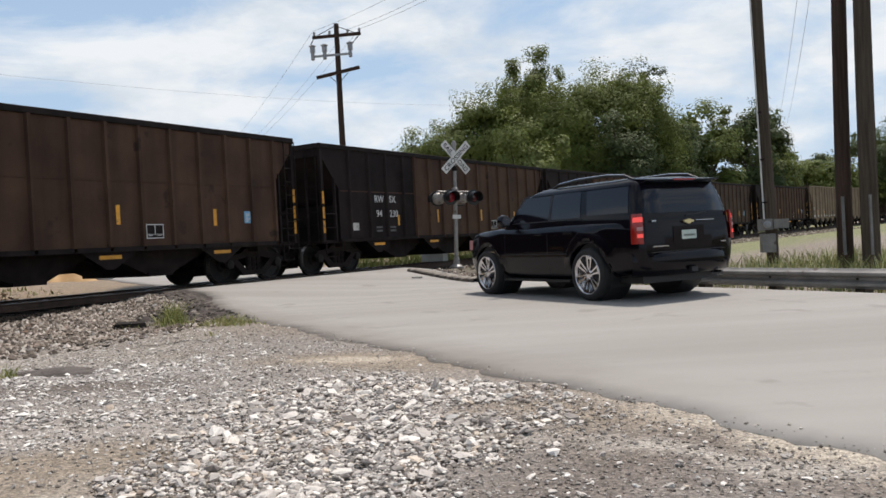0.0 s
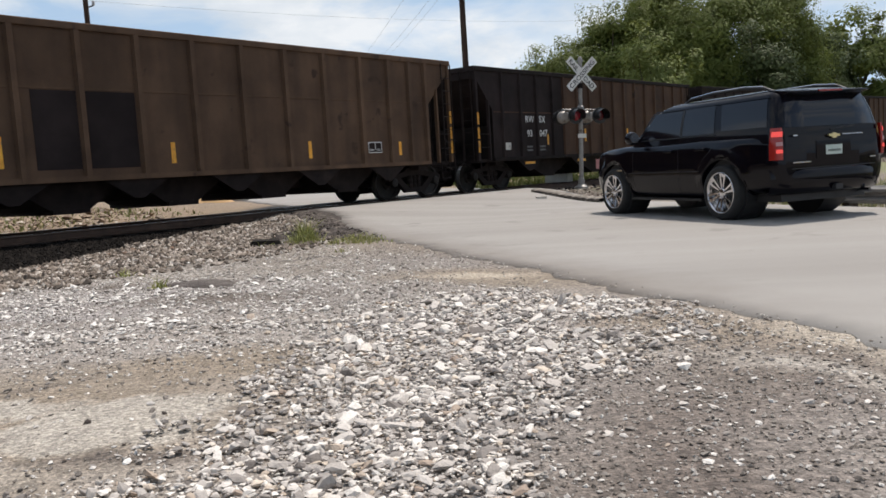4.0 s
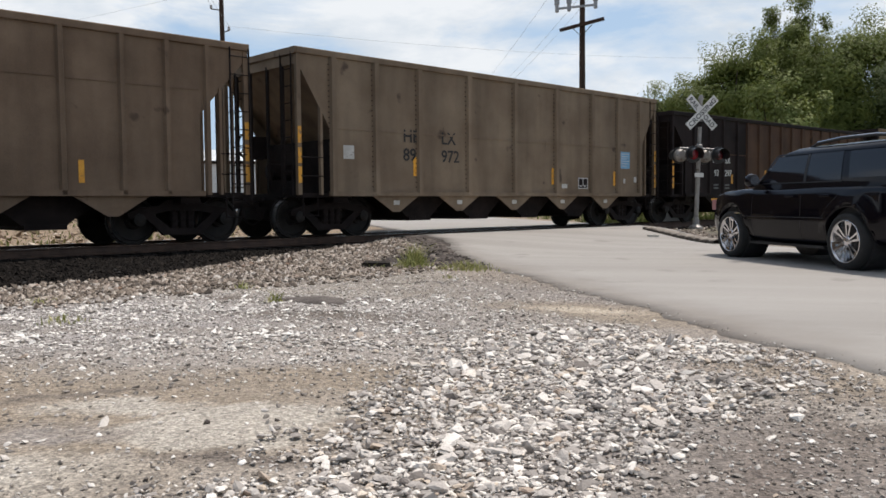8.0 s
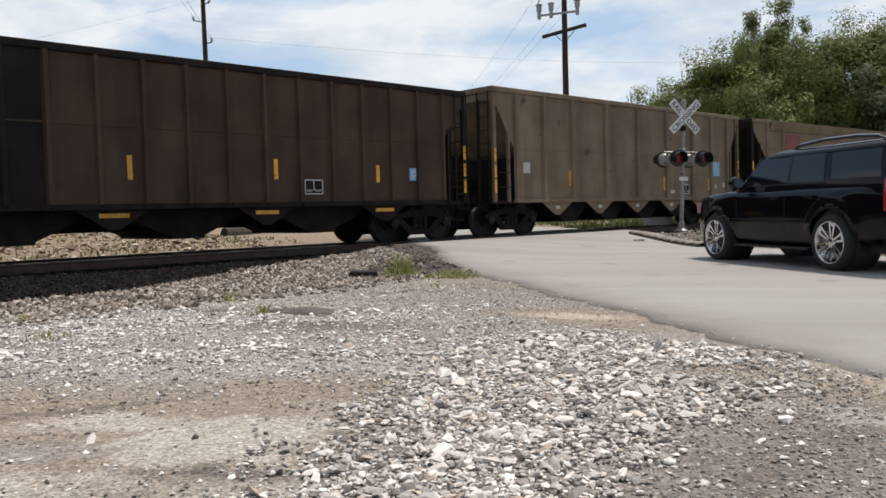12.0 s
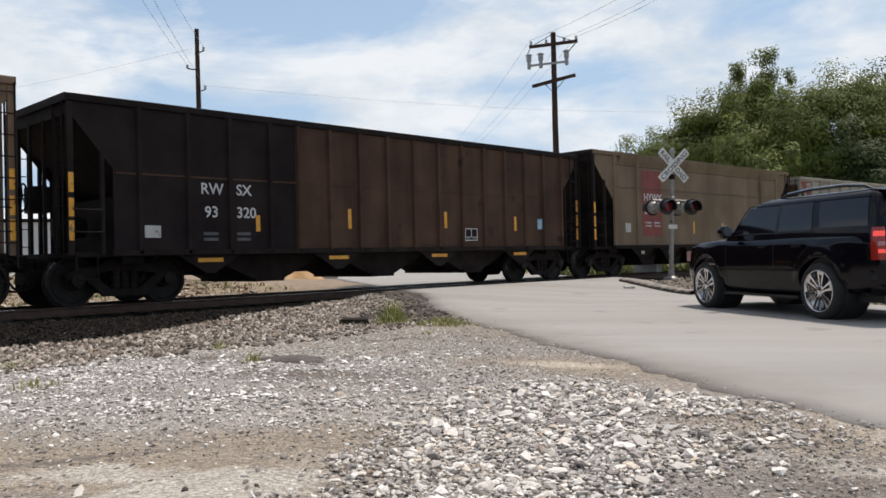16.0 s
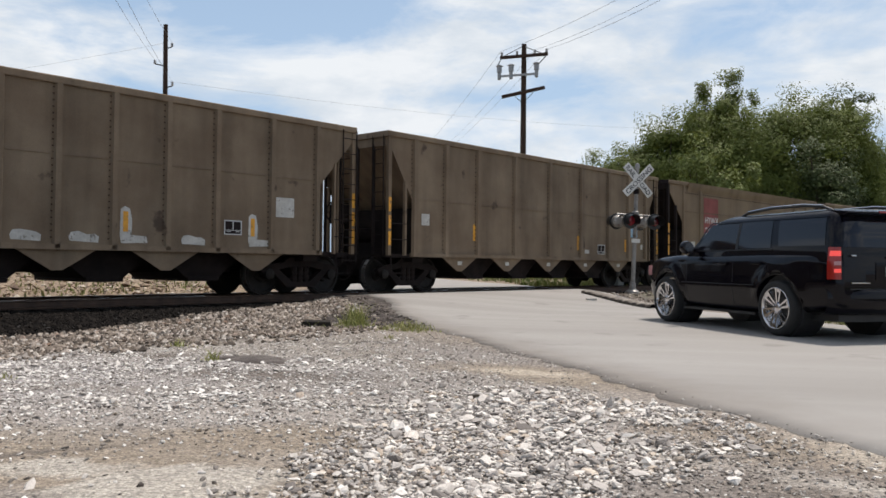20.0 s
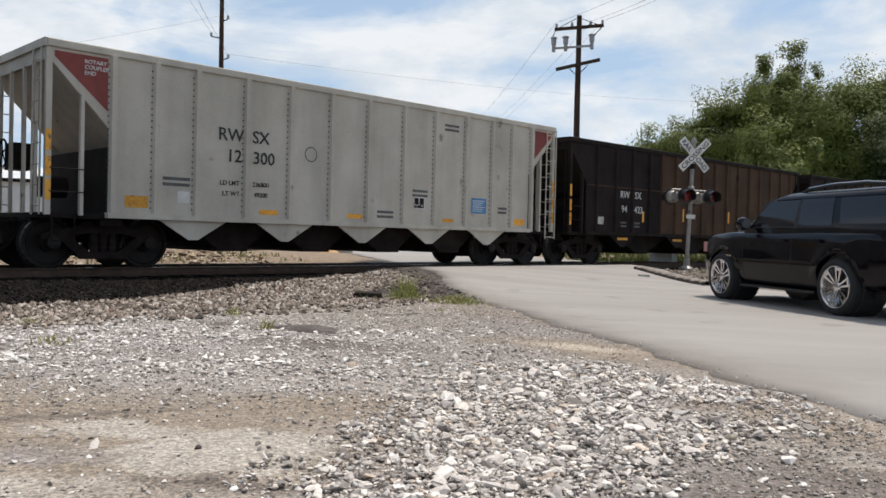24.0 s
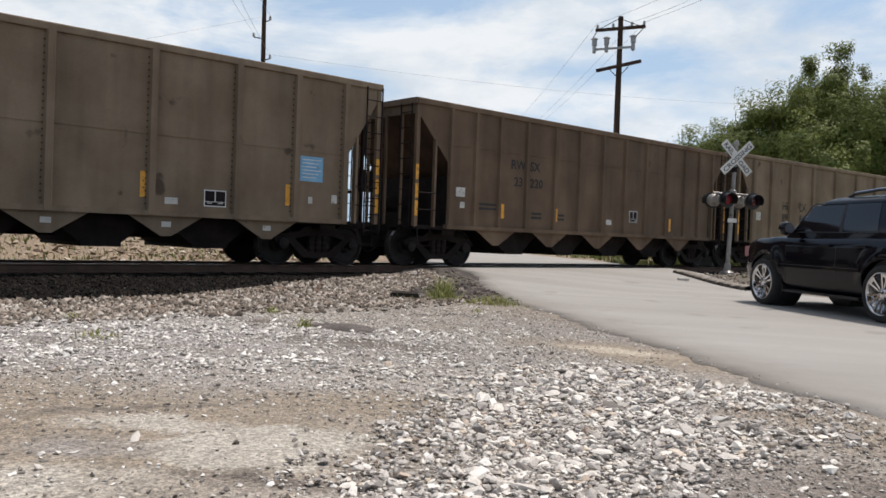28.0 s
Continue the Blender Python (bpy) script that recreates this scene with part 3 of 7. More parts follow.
def road_dust():
    """Dirt that has spread over the near edge of the asphalt."""
    n, l = ASPHALT.node_tree.nodes, ASPHALT.node_tree.links
    bs = n["Principled BSDF"]
    old = bs.inputs["Base Color"].links[0].from_socket
    co, no, dot, add, r, x = n.new("ShaderNodeTexCoord"), n.new("ShaderNodeTexNoise"), n.new("ShaderNodeVectorMath"), n.new("ShaderNodeMath"), n.new("ShaderNodeMapRange"), n.new("ShaderNodeMix")
    no.inputs["Scale"].default_value, no.inputs["Detail"].default_value, no.inputs["Roughness"].default_value = 2.2, 9.0, 0.7
    dot.operation, dot.inputs[1].default_value = "DOT_PRODUCT", (*ROADSIDE, 0)
    add.operation, add.inputs[1].default_value = "MULTIPLY_ADD", -1.1
    r.inputs["From Min"].default_value, r.inputs["From Max"].default_value = ROAD_W0 - 0.75, ROAD_W0 + 0.3
    r.inputs["To Min"].default_value, r.inputs["To Max"].default_value = 0.9, 0.0
    along, ru, both = n.new("ShaderNodeVectorMath"), n.new("ShaderNodeMapRange"), n.new("ShaderNodeMath")
    along.operation, along.inputs[1].default_value = "DOT_PRODUCT", (*ROADDIR, 0)
    ru.inputs["From Min"].default_value, ru.inputs["From Max"].default_value = 3.2, 5.6
    both.operation = "MULTIPLY"
    l.new(co.outputs["Object"], along.inputs[0])
    l.new(along.outputs["Value"], ru.inputs["Value"])
    l.new(ru.outputs["Result"], both.inputs[0])
    x.data_type = "RGBA"
    x.inputs["B"].default_value = (0.175, 0.15, 0.127, 1)
    l.new(co.outputs["Object"], no.inputs["Vector"])
    l.new(co.outputs["Object"], dot.inputs[0])
    l.new(no.outputs["Fac"], add.inputs[0])
    l.new(dot.outputs["Value"], add.inputs[2])
    l.new(add.outputs[0], r.inputs["Value"])
    l.new(r.outputs["Result"], both.inputs[1])
    l.new(both.outputs[0], x.inputs["Factor"])
    l.new(old, x.inputs["A"])
    l.new(x.outputs["Result"], bs.inputs["Base Color"])


road_dust()
ground()
road()


def rails():
    ss = np.concatenate([np.arange(-520, -30, 10.0), np.arange(-30, 80, 1.0), np.arange(80, 560, 10.0)])
    prof = [(-0.065, -0.165), (0.065, -0.165), (0.065, -0.15), (0.012, -0.13), (0.012, -0.04), (0.036, -0.03), (0.036, -0.006), (0.03, 0.0), (-0.03, 0.0), (-0.036, -0.006), (-0.036, -0.03), (-0.012, -0.04), (-0.012, -0.13), (-0.065, -0.15)]
    for side in (-0.754, 0.754):
        b, h = Build(), Build()
        b.grid([[on_track(s, z, side + y) for y, z in prof[:8]] for s in ss])
        b.grid([[on_track(s, z, side + y) for y, z in prof[8:] + prof[:1]] for s in ss])
        h.grid([[on_track(s, 0.001, side + y) for y in (-0.03, 0.03)] for s in ss])
        r = single("rail", b, RAILSIDE, "rusty steel rail with a polished running head", "rail", "structure", "rails")
        part("rail_head", h, RAILTOP, r)
    tie = Build().box(-0.115, 0.115, -1.3, 1.3, -0.17, 0.0).mesh("sleeper", TIE)
    rng = random.Random(5)
    bed = root("track_bed", "row of dark creosoted timber sleepers", "sleepers", kind="structure")
    for k in range(-60, 190):
        s = k * 0.53
        x, y, z = on_track(s, -0.172)
        wroad = plan(x, y)[3]
        if ROAD_W0 - 1 < wroad < ROAD_W1 + 1 or s < -22 or s > 85:
            continue
        o = new("sleeper", tie)
        o.parent = bed
        o.matrix_world = pose(x, y, z + rng.uniform(-0.01, 0.01), 0, 0, 90 - math.degrees(PSI + bend(s)[1]) + rng.uniform(-1, 1))
    # planks of the crossing between and beside the rails
    cross = root("crossing_panel", "dark worn timber and asphalt strips between the rails", "crossing", kind="structure")
    for a0, a1 in ((-0.62, -0.02), (0.0, 0.62), (0.86, 1.5), (-1.5, -0.86)):
        b = Build()
        rows = []
        for s in np.arange(8.0, 26.1, 0.75):
            mid = on_track(s)
            wr = plan(mid[0], mid[1])[3]
            if ROAD_W0 - 0.4 < wr < ROAD_W1 + 0.4:
                rows.append([on_track(s, -0.014, a) for a in (a0, a1)])
        b.grid(rows)
        part("plank", b, TIE, cross)


rails()

# ---------------------------------------------------------------- loose stones and bare patches


def fast_mesh(name, verts, faces, mat, smooth=False):
    """A mesh from arrays of vertices (n, 3) and triangles or quads (m, 3 or 4)."""
    me = bpy.data.meshes.new(name)
    k = faces.shape[1]
    me.vertices.add(len(verts))
    me.vertices.foreach_set("co", verts.astype(np.float32).ravel())
    me.loops.add(faces.size)
    me.loops.foreach_set("vertex_index", faces.astype(np.int32).ravel())
    me.polygons.add(len(faces))
    me.polygons.foreach_set("loop_start", np.arange(0, faces.size, k, dtype=np.int32))
    me.polygons.foreach_set("use_smooth", np.full(len(faces), smooth))
    me.materials.append(mat)
    me.update(calc_edges=True)
    me.validate()
    return me


def ico():
    g = (1 + 5 ** 0.5) / 2
    v = np.array([(-1, g, 0), (1, g, 0), (-1, -g, 0), (1, -g, 0), (0, -1, g), (0, 1, g), (0, -1, -g), (0, 1, -g), (g, 0, -1), (g, 0, 1), (-g, 0, -1), (-g, 0, 1)], float)
    f = np.array([(0, 11, 5), (0, 5, 1), (0, 1, 7), (0, 7, 10), (0, 10, 11), (1, 5, 9), (5, 11, 4), (11, 10, 2), (10, 7, 6), (7, 1, 8), (3, 9, 4), (3, 4, 2), (3, 2, 6), (3, 6, 8), (3, 8, 9), (4, 9, 5), (2, 4, 11), (6, 2, 10), (8, 6, 7), (9, 8, 1)])
    return v / np.linalg.norm(v[0]), f


def octa():
    v = np.array([(1, 0, 0), (0, 1, 0), (-1, 0, 0), (0, -1, 0), (0, 0, 1), (0, 0, -1)], float)
    return v, np.array([(0, 1, 4), (1, 2, 4), (2, 3, 4), (3, 0, 4), (1, 0, 5), (2, 1, 5), (3, 2, 5), (0, 3, 5)])


def strew(name, xy, z, size, mat, label, category, seed, flat=(0.3, 0.62), simple=False):
    """Angular stones at the given places, half sunk, as one mesh."""
    rng = np.random.default_rng(seed)
    v0, f0 = octa() if simple else ico()
    n, nv = len(xy), len(v0)
    v = v0[None] * rng.uniform(0.66, 1.25, (n, nv, 1)) + rng.normal(0, 0.1, (n, nv, 3))
    for k in range(0 if simple else 2):      # broken faces
        c = rng.normal(0, 1, (n, 1, 3)) + np.array((0, 0, 1.4 - 1.4 * k))
        c /= np.linalg.norm(c, axis=2, keepdims=True)
        over = np.maximum((v * c).sum(2, keepdims=True) - rng.uniform(0.4, 0.75, (n, 1, 1)), 0)
        v = v - over * c
    v = v * np.stack([rng.uniform(0.8, 1.35, n), rng.uniform(0.6, 1.0, n), rng.uniform(*flat, n)], 1)[:, None]
    a, b = rng.uniform(0, 2 * math.pi, n), rng.normal(0, 0.28, n)
    x, y, zz = v[..., 0], v[..., 1], v[..., 2]
    x, zz = x * np.cos(b)[:, None] + zz * np.sin(b)[:, None], -x * np.sin(b)[:, None] + zz * np.cos(b)[:, None]
    x, y = x * np.cos(a)[:, None] - y * np.sin(a)[:, None], x * np.sin(a)[:, None] + y * np.cos(a)[:, None]
    v = np.stack([x, y, zz], 2) * size[:, None, None]
    v += np.stack([xy[:, 0], xy[:, 1], z + size * 0.25], 1)[:, None]
    f = f0[None] + nv * np.arange(n)[:, None, None]
    return tagged(new(name, fast_mesh(name, v.reshape(-1, 3), f.reshape(-1, 3), mat)), label, category, kind="stuff")


def shade_random(name, stops, rough=0.85, bump=0.0, fine=60.0):
    """Colours picked island by island from a ramp of stops, with fine grain."""
    m = surface(name, (0.5, 0.5, 0.5), (0.5, 0.5, 0.5), 3.0, rough, bump=bump, fine=fine)
    n, l = m.node_tree.nodes, m.node_tree.links
    b = n["Principled BSDF"]
    geo, ramp, mul = n.new("ShaderNodeNewGeometry"), n.new("ShaderNodeValToRGB"), n.new("ShaderNodeMix")
    while len(ramp.color_ramp.elements) < len(stops):
        ramp.color_ramp.elements.new(0.5)
    for el, (p, c) in zip(ramp.color_ramp.elements, stops):
        el.position, el.color = p, (*c, 1)
    old = b.inputs["Base Color"].links[0].from_socket
    mul.data_type, mul.blend_type = "RGBA", "MULTIPLY"
    mul.inputs["Factor"].default_value = 1.0
    dbl = n.new("ShaderNodeMix")
    dbl.data_type, dbl.blend_type = "RGBA", "ADD"
    dbl.inputs["Factor"].default_value = 1.0
    l.new(old, dbl.inputs["A"])
    l.new(old, dbl.inputs["B"])
    l.new(geo.outputs["Random Per Island"], ramp.inputs["Fac"])
    l.new(ramp.outputs["Color"], mul.inputs["A"])
    l.new(dbl.outputs["Result"], mul.inputs["B"])
    l.new(mul.outputs["Result"], b.inputs["Base Color"])
    return m


STONES = shade_random("crushed_limestone", [(0.0, (0.141, 0.121, 0.107)), (0.1, (0.251, 0.225, 0.201)), (0.35, (0.402, 0.364, 0.329)), (0.58, (0.543, 0.498, 0.450)), (0.88, (0.784, 0.735, 0.668)), (0.94, (0.543, 0.457, 0.365)), (1.0, (0.321, 0.248, 0.192))], bump=0.004, fine=90)
PINKSTONE = shade_random("dusty_limestone_chips", [(0.0, (0.170, 0.149, 0.130)), (0.25, (0.361, 0.330, 0.298)), (0.6, (0.603, 0.563, 0.519)), (1.0, (0.823, 0.784, 0.726))], bump=0.002)
BALLAST = shade_random("granite_ballast", [(0.0, (0.05, 0.038, 0.028)), (0.25, (0.13, 0.1, 0.076)), (0.6, (0.25, 0.2, 0.155)), (0.85, (0.42, 0.36, 0.3)), (0.95, (0.55, 0.5, 0.44)), (1.0, (0.2, 0.12, 0.075))], bump=0.004)
# near-black stones for the band beside the rail
NEARBLACK = shade_random("near_black_stones", [(0.0, (0.005, 0.004, 0.0035)), (0.6, (0.011, 0.009, 0.0075)), (1.0, (0.022, 0.018, 0.015))], 0.95)
NEARBLACK.node_tree.nodes["Principled BSDF"].inputs["Specular IOR Level"].default_value = 0.1
GRIT = shade_random("stone_grit", [(0.0, (0.12, 0.1, 0.083)), (0.35, (0.22, 0.19, 0.16)), (0.7, (0.34, 0.305, 0.265)), (1.0, (0.55, 0.52, 0.48))])
DARKDIRT = surface("dark_gritty_dirt", (0.13, 0.112, 0.097), (0.215, 0.19, 0.168), 1.6, 0.95, bump=0.012, fine=55, stain=(0.31, 0.275, 0.235), stain_at=0.62)
MUD = surface("black_earth", (0.026, 0.019, 0.015), (0.064, 0.049, 0.04), 3.0, 0.95, bump=0.015, fine=40)


def bell(x, y, cx, cy, rx, ry, turn=0.0):
    c, s = math.cos(turn), math.sin(turn)
    u, v = (x - cx) * c + (y - cy) * s, -(x - cx) * s + (y - cy) * c
    return np.exp(-((u / rx) ** 2 + (v / ry) ** 2))


def fleck(x, y, k=1.0):
    """A cheap blotchy field between 0 and 1."""
    return 0.5 + 0.25 * (np.sin(k * (2.1 * x + 1.3 * y)) * np.sin(k * (1.7 * y - 1.1 * x) + 1.0) + np.sin(k * (4.7 * x - 2.3 * y) + 2.0) * np.sin(k * (3.9 * y + 2.2 * x)))


def bare_patch(name, cx, cy, rx, ry, turn, mat, label, rise=0.012, seed=1, steps=5):
    """A low irregular spread of other soil lying on the ground."""
    rng = random.Random(seed)
    n = 56
    ph = [rng.uniform(0, 6.3) for _ in range(6)]
    b = Build()
    rows = []
    for j in range(steps + 1):
        q = (j / steps) ** 0.8
        row = []
        for i in range(n + 1):
            a = 2 * math.pi * (i % n) / n
            w = 1 + 0.18 * math.sin(2 * a + ph[0]) + 0.14 * math.sin(3 * a + ph[1]) + 0.1 * math.sin(5 * a + ph[2]) + 0.07 * math.sin(9 * a + ph[3]) + 0.05 * math.sin(14 * a + ph[4])
            u, v = rx * q * w * math.cos(a), ry * q * w * math.sin(a)
            x, y = cx + u * math.cos(turn) - v * math.sin(turn), cy + u * math.sin(turn) + v * math.cos(turn)
            z = at(x, y) + float(lumps(x, y)) + (rise * (1 - q ** 3) + 0.006 if j < steps else -0.02)
            row.append((x, y, z))
        rows.append(row)
    b.grid(rows)
    return single(name, b, mat, label, "soil", "structure", smooth=True)


def at(x, y, dz=0.0):
    return float(ground_z(np.array(x), np.array(y))) + dz



def earth_shoulder():
    """The crumbling dark shoulder that falls from the road's corner into the hollow beside the track."""
    b = Build()
    rng = random.Random(4)
    rows = []
    for u in np.linspace(12.3, 19.9, 60):
        row = []
        fade = float(smooth01((u - 12.3) / 1.4))
        for w in np.linspace(2.35, 4.1, 20):
            p = ROADDIR * u + ROADSIDE * w
            q = (w - 2.35) / 1.75
            g, top = at(p[0], p[1]), float(road_z(p[0], p[1]))
            hump = max(g, top * smooth01(q * 1.3)) - 0.01 - 0.03 * (1 - fade) + (-0.04 if q < 0.02 or q > 0.98 else 0.0)
            row.append((p[0] + rng.uniform(-0.03, 0.03), p[1] + rng.uniform(-0.03, 0.03), hump + rng.uniform(-0.035, 0.03) * math.sin(math.pi * q)))
        rows.append(row)
    b.grid(rows)
    single("earth_shoulder", b, MUD, "crumbling dark earth shoulder below the road corner", "soil", "structure")
    g = np.random.default_rng(8)
    uw = np.stack([g.uniform(12.8, 19.0, 900), g.uniform(2.5, 3.7, 900)], 1)
    p = ROADDIR[None] * uw[:, :1] + ROADSIDE[None] * uw[:, 1:]
    z = np.maximum(ground_z(p[:, 0], p[:, 1]), road_z(p[:, 0], p[:, 1]) * smooth01((uw[:, 1] - 2.35) / 1.35)) - 0.02
    strew("earth_clods", p, z, np.clip(g.lognormal(-3.5, 0.5, 900), 0.012, 0.07), MUD, "dark clods of earth on the shoulder", "clods", 9)


earth_shoulder()
o = single("timber_offcut", Build().hexa([(-0.23, -0.1, 0), (0.24, -0.09, 0.01), (0.22, 0.1, 0), (-0.21, 0.1, 0), (-0.2, -0.08, 0.12), (0.22, -0.06, 0.08), (0.2, 0.08, 0.1), (-0.18, 0.09, 0.13)]), TIE, "broken end of a dark railway sleeper in the gravel", "timber")
o.matrix_world = pose(-4.63, 12.2, at(-4.63, 12.2) + 0.0, 3, -4, 12)


def strew_all():
    rng = np.random.default_rng(11)

    def scatter(n, x0, x1, y0, y1):
        p = np.stack([rng.uniform(x0, x1, n), rng.uniform(y0, y1, n)], 1)
        return p, *plan(p[:, 0], p[:, 1])

    def pile(x, y):
        """1 on the heap of coarse white stone before the camera, 0 off it, with a ragged edge."""
        jag = 0.5 * (fleck(x, y, 2.6) - 0.5) + 0.42 * (fleck(x, y, 6.3) - 0.5)
        left = np.interp(y, (0.8, 2.0, 2.8, 4.0, 5.3, 6.6), (-2.4, -1.95, -1.45, -1.6, -1.5, -1.1))
        right = np.interp(y, (1.0, 3.0, 3.8, 4.2, 5.0, 6.1, 6.7), (-0.2, -0.12, -0.05, 0.4, 0.68, 0.72, -0.3))
        m = smooth01((x - left + jag) / 0.75 + 0.5) * smooth01((right - 0.08 - x + jag) / 0.7 + 0.5) * smooth01((6.75 - y + jag) / 0.5 + 0.5)
        m = m * smooth01((y - 0.2) / 1.4)
        return m * (1 - 0.85 * bell(x, y, 0.14, 5.25, 0.42, 0.22, -0.3))

    # crushed white stone: thick on the heap, a dense carpet at the back, thin and trodden in elsewhere
    p, s, off, u, w = scatter(330000, -9.5, 3.2, -2.5, 14.5)
    x, y = p[:, 0], p[:, 1]
    far = np.hypot(x, y)
    heap = pile(x, y)
    band = 0.5 + 0.5 * np.sin(2.9 * (y - 0.16 * x) + 1.2 * np.sin(0.9 * x)) * np.sin(0.7 * x + 1.1)
    white = np.clip(0.95 * bell(x, y, -5.6, 5.9, 3.2, 1.7, 0.1) + 0.7 * bell(x, y, -5.4, 7.7, 2.4, 0.6, 0.1) + 0.5 * bell(x, y, -2.4, 5.7, 1.6, 0.7, 0.05) + 0.45 * bell(x, y, -2.4, 8.6, 1.8, 0.9, 0.1), 0, 1) * np.clip(0.2 + 0.6 * band + 0.9 * (fleck(x, 2.2 * y, 1.5) - 0.4), 0.15, 1.1)
    d = 0.13 + 0.3 * fleck(x, y, 0.9) + 0.55 * heap + 0.8 * white
    d = d - 1.3 * bell(x, y, -2.25, 3.5, 0.75, 0.5, 0.1) - 0.4 * bell(x, y, -2.6, 4.2, 1.2, 0.5, 0.1) - 0.25 * bell(x, y, -3.4, 3.2, 1.5, 0.8, 0.2) - 0.9 * bell(x, y, -0.92, 7.85, 0.8, 0.35, -0.4) - 0.6 * bell(x, y, 0.55, 2.9, 0.62, 1.2, -0.25) - 0.9 * bell(x, y, -3.7, 7.95, 0.5, 0.3)
    d = np.clip(d * np.clip(2.3 * fleck(x, y, 3.1) - 0.25, 0.3, 1.4), 0.02, 1.0) * np.where((w > 2.75) & (heap < 0.5), 0.3, 1.0) * np.where((x > 0.1) & (y < 4.6) & (heap < 0.4), 0.3, 1.0)
    keep = (rng.uniform(0, 1, len(p)) < d * 0.72 * np.clip(1.3 - 0.05 * far, 0.5, 1)) & (w < ROAD_W0 - 0.05) & (off > 6.5 + rng.uniform(0, 1.0, len(p)))
    p, thick = p[keep], np.clip((0.9 * heap + 0.75 * white)[keep], 0, 1)
    size = np.clip(rng.lognormal(-4.5, 0.5, len(p)), 0.005, 0.042) * (0.7 + 0.75 * thick)
    base = ground_z(p[:, 0], p[:, 1]) + lumps(p[:, 0], p[:, 1])
    loose = (heap[keep] > rng.uniform(0.1, 0.6, len(p))) | ((size > 0.02) & (np.hypot(p[:, 0], p[:, 1]) < 6.5))
    strew("crushed_stone", p[loose], base[loose] + 0.004 + 0.012 * thick[loose] * rng.uniform(0, 1, loose.sum()), size[loose], STONES, "loose crushed white and grey limestone", "gravel", 21, (0.28, 0.6))
    strew("stone_chips", p[~loose], base[~loose] + 0.001, size[~loose] * 1.15, PINKSTONE, "trodden-in dusty limestone chips", "gravel", 27, (0.3, 0.55), True)
    # the heap itself, stone upon stone
    q, s, off, u, w = scatter(98000, -3.2, 1.0, 0.8, 7.0)
    heap = pile(q[:, 0], q[:, 1])
    keep = (rng.uniform(0.25, 1.3, len(q)) < heap * (0.55 + 0.7 * fleck(q[:, 0], q[:, 1], 2.7)) * np.clip(1.25 - 0.08 * q[:, 1], 0.6, 1.1)) & (w < ROAD_W0 - 0.2)
    q = q[keep]
    size = np.clip(rng.lognormal(-4.55, 0.5, len(q)), 0.006, 0.04)
    strew("crushed_stone", q, ground_z(q[:, 0], q[:, 1]) + lumps(q[:, 0], q[:, 1]) + rng.uniform(0.002, 0.022, len(q)), size, STONES, "loose crushed white and grey limestone", "gravel", 28, (0.28, 0.62))
    # grit everywhere, and over the road's edge
    p, s, off, u, w = scatter(52000, -7.0, 3.4, -0.5, 11.0)
    keep = (w < ROAD_W0 - 0.1 + 0.22 * rng.uniform(0, 1, len(p)) ** 3) & (off > 6.8)
    p, w = p[keep], w[keep]
    bare = np.clip(1.5 * bell(p[:, 0], p[:, 1], -2.4, 3.45, 0.9, 0.5, 0.3) + 0.8 * bell(p[:, 0], p[:, 1], -3.3, 3.1, 1.6, 0.9, 0.2) + 0.7 * bell(p[:, 0], p[:, 1], -0.92, 7.9, 0.6, 0.3, -0.4), 0, 0.985)
    keep = rng.uniform(0, 1, len(p)) > bare
    p, w = p[keep], w[keep]
    z = np.where(w > ROAD_W0 - 0.12, road_z(p[:, 0], p[:, 1]) + 0.001, ground_z(p[:, 0], p[:, 1]) + lumps(p[:, 0], p[:, 1]) + 0.002)
    strew("grit", p, z, np.clip(rng.lognormal(-5.05, 0.5, len(p)), 0.0025, 0.016), GRIT, "fine stone grit on the dirt", "grit", 22, (0.4, 0.7), True)
    # more of it on the dark dirt beside the road
    p, s, off, u, w = scatter(15000, -0.3, 2.6, 1.6, 6.6)
    keep = (w < ROAD_W0 - 0.3) & (rng.uniform(0, 1, len(p)) < 0.3 + 0.6 * fleck(p[:, 0], p[:, 1], 4.0))
    p = p[keep]
    strew("grit", p, ground_z(p[:, 0], p[:, 1]) + lumps(p[:, 0], p[:, 1]) + 0.001, np.clip(rng.lognormal(-4.95, 0.5, len(p)), 0.003, 0.014), GRIT, "fine stone grit on the dirt", "grit", 73, (0.4, 0.7), True)
    p, s, off, u, w = scatter(1000, 0.0, 2.6, 2.0, 6.6)
    keep = (w < ROAD_W0 - 0.35) & (rng.uniform(0, 1, len(p)) < fleck(p[:, 0], p[:, 1], 3.3) * 1.3 - 0.1)
    p = p[keep]
    strew("pebbles", p, ground_z(p[:, 0], p[:, 1]) + lumps(p[:, 0], p[:, 1]), np.clip(rng.lognormal(-4.45, 0.5, len(p)), 0.005, 0.03), STONES, "scattered stones on the dark dirt by the road", "pebbles", 74, (0.3, 0.55))
    # pebbles and clods over the bare dirt
    p, s, off, u, w = scatter(9000, -5.5, 2.6, 1.0, 7.5)
    keep = (w < ROAD_W0 - 0.25) & (rng.uniform(0, 1, len(p)) < np.clip(1.6 * fleck(p[:, 0], p[:, 1], 2.3) - 0.25, 0.1, 1)) & (rng.uniform(0, 1, len(p)) > 0.9 * bell(p[:, 0], p[:, 1], -2.1, 3.4, 0.55, 0.4, 0.4))
    p = p[keep]
    z = ground_z(p[:, 0], p[:, 1]) + lumps(p[:, 0], p[:, 1]) - 0.001
    kind = rng.uniform(0, 1, len(p)) < 0.5
    size = np.clip(rng.lognormal(-4.55, 0.5, len(p)), 0.004, 0.024)
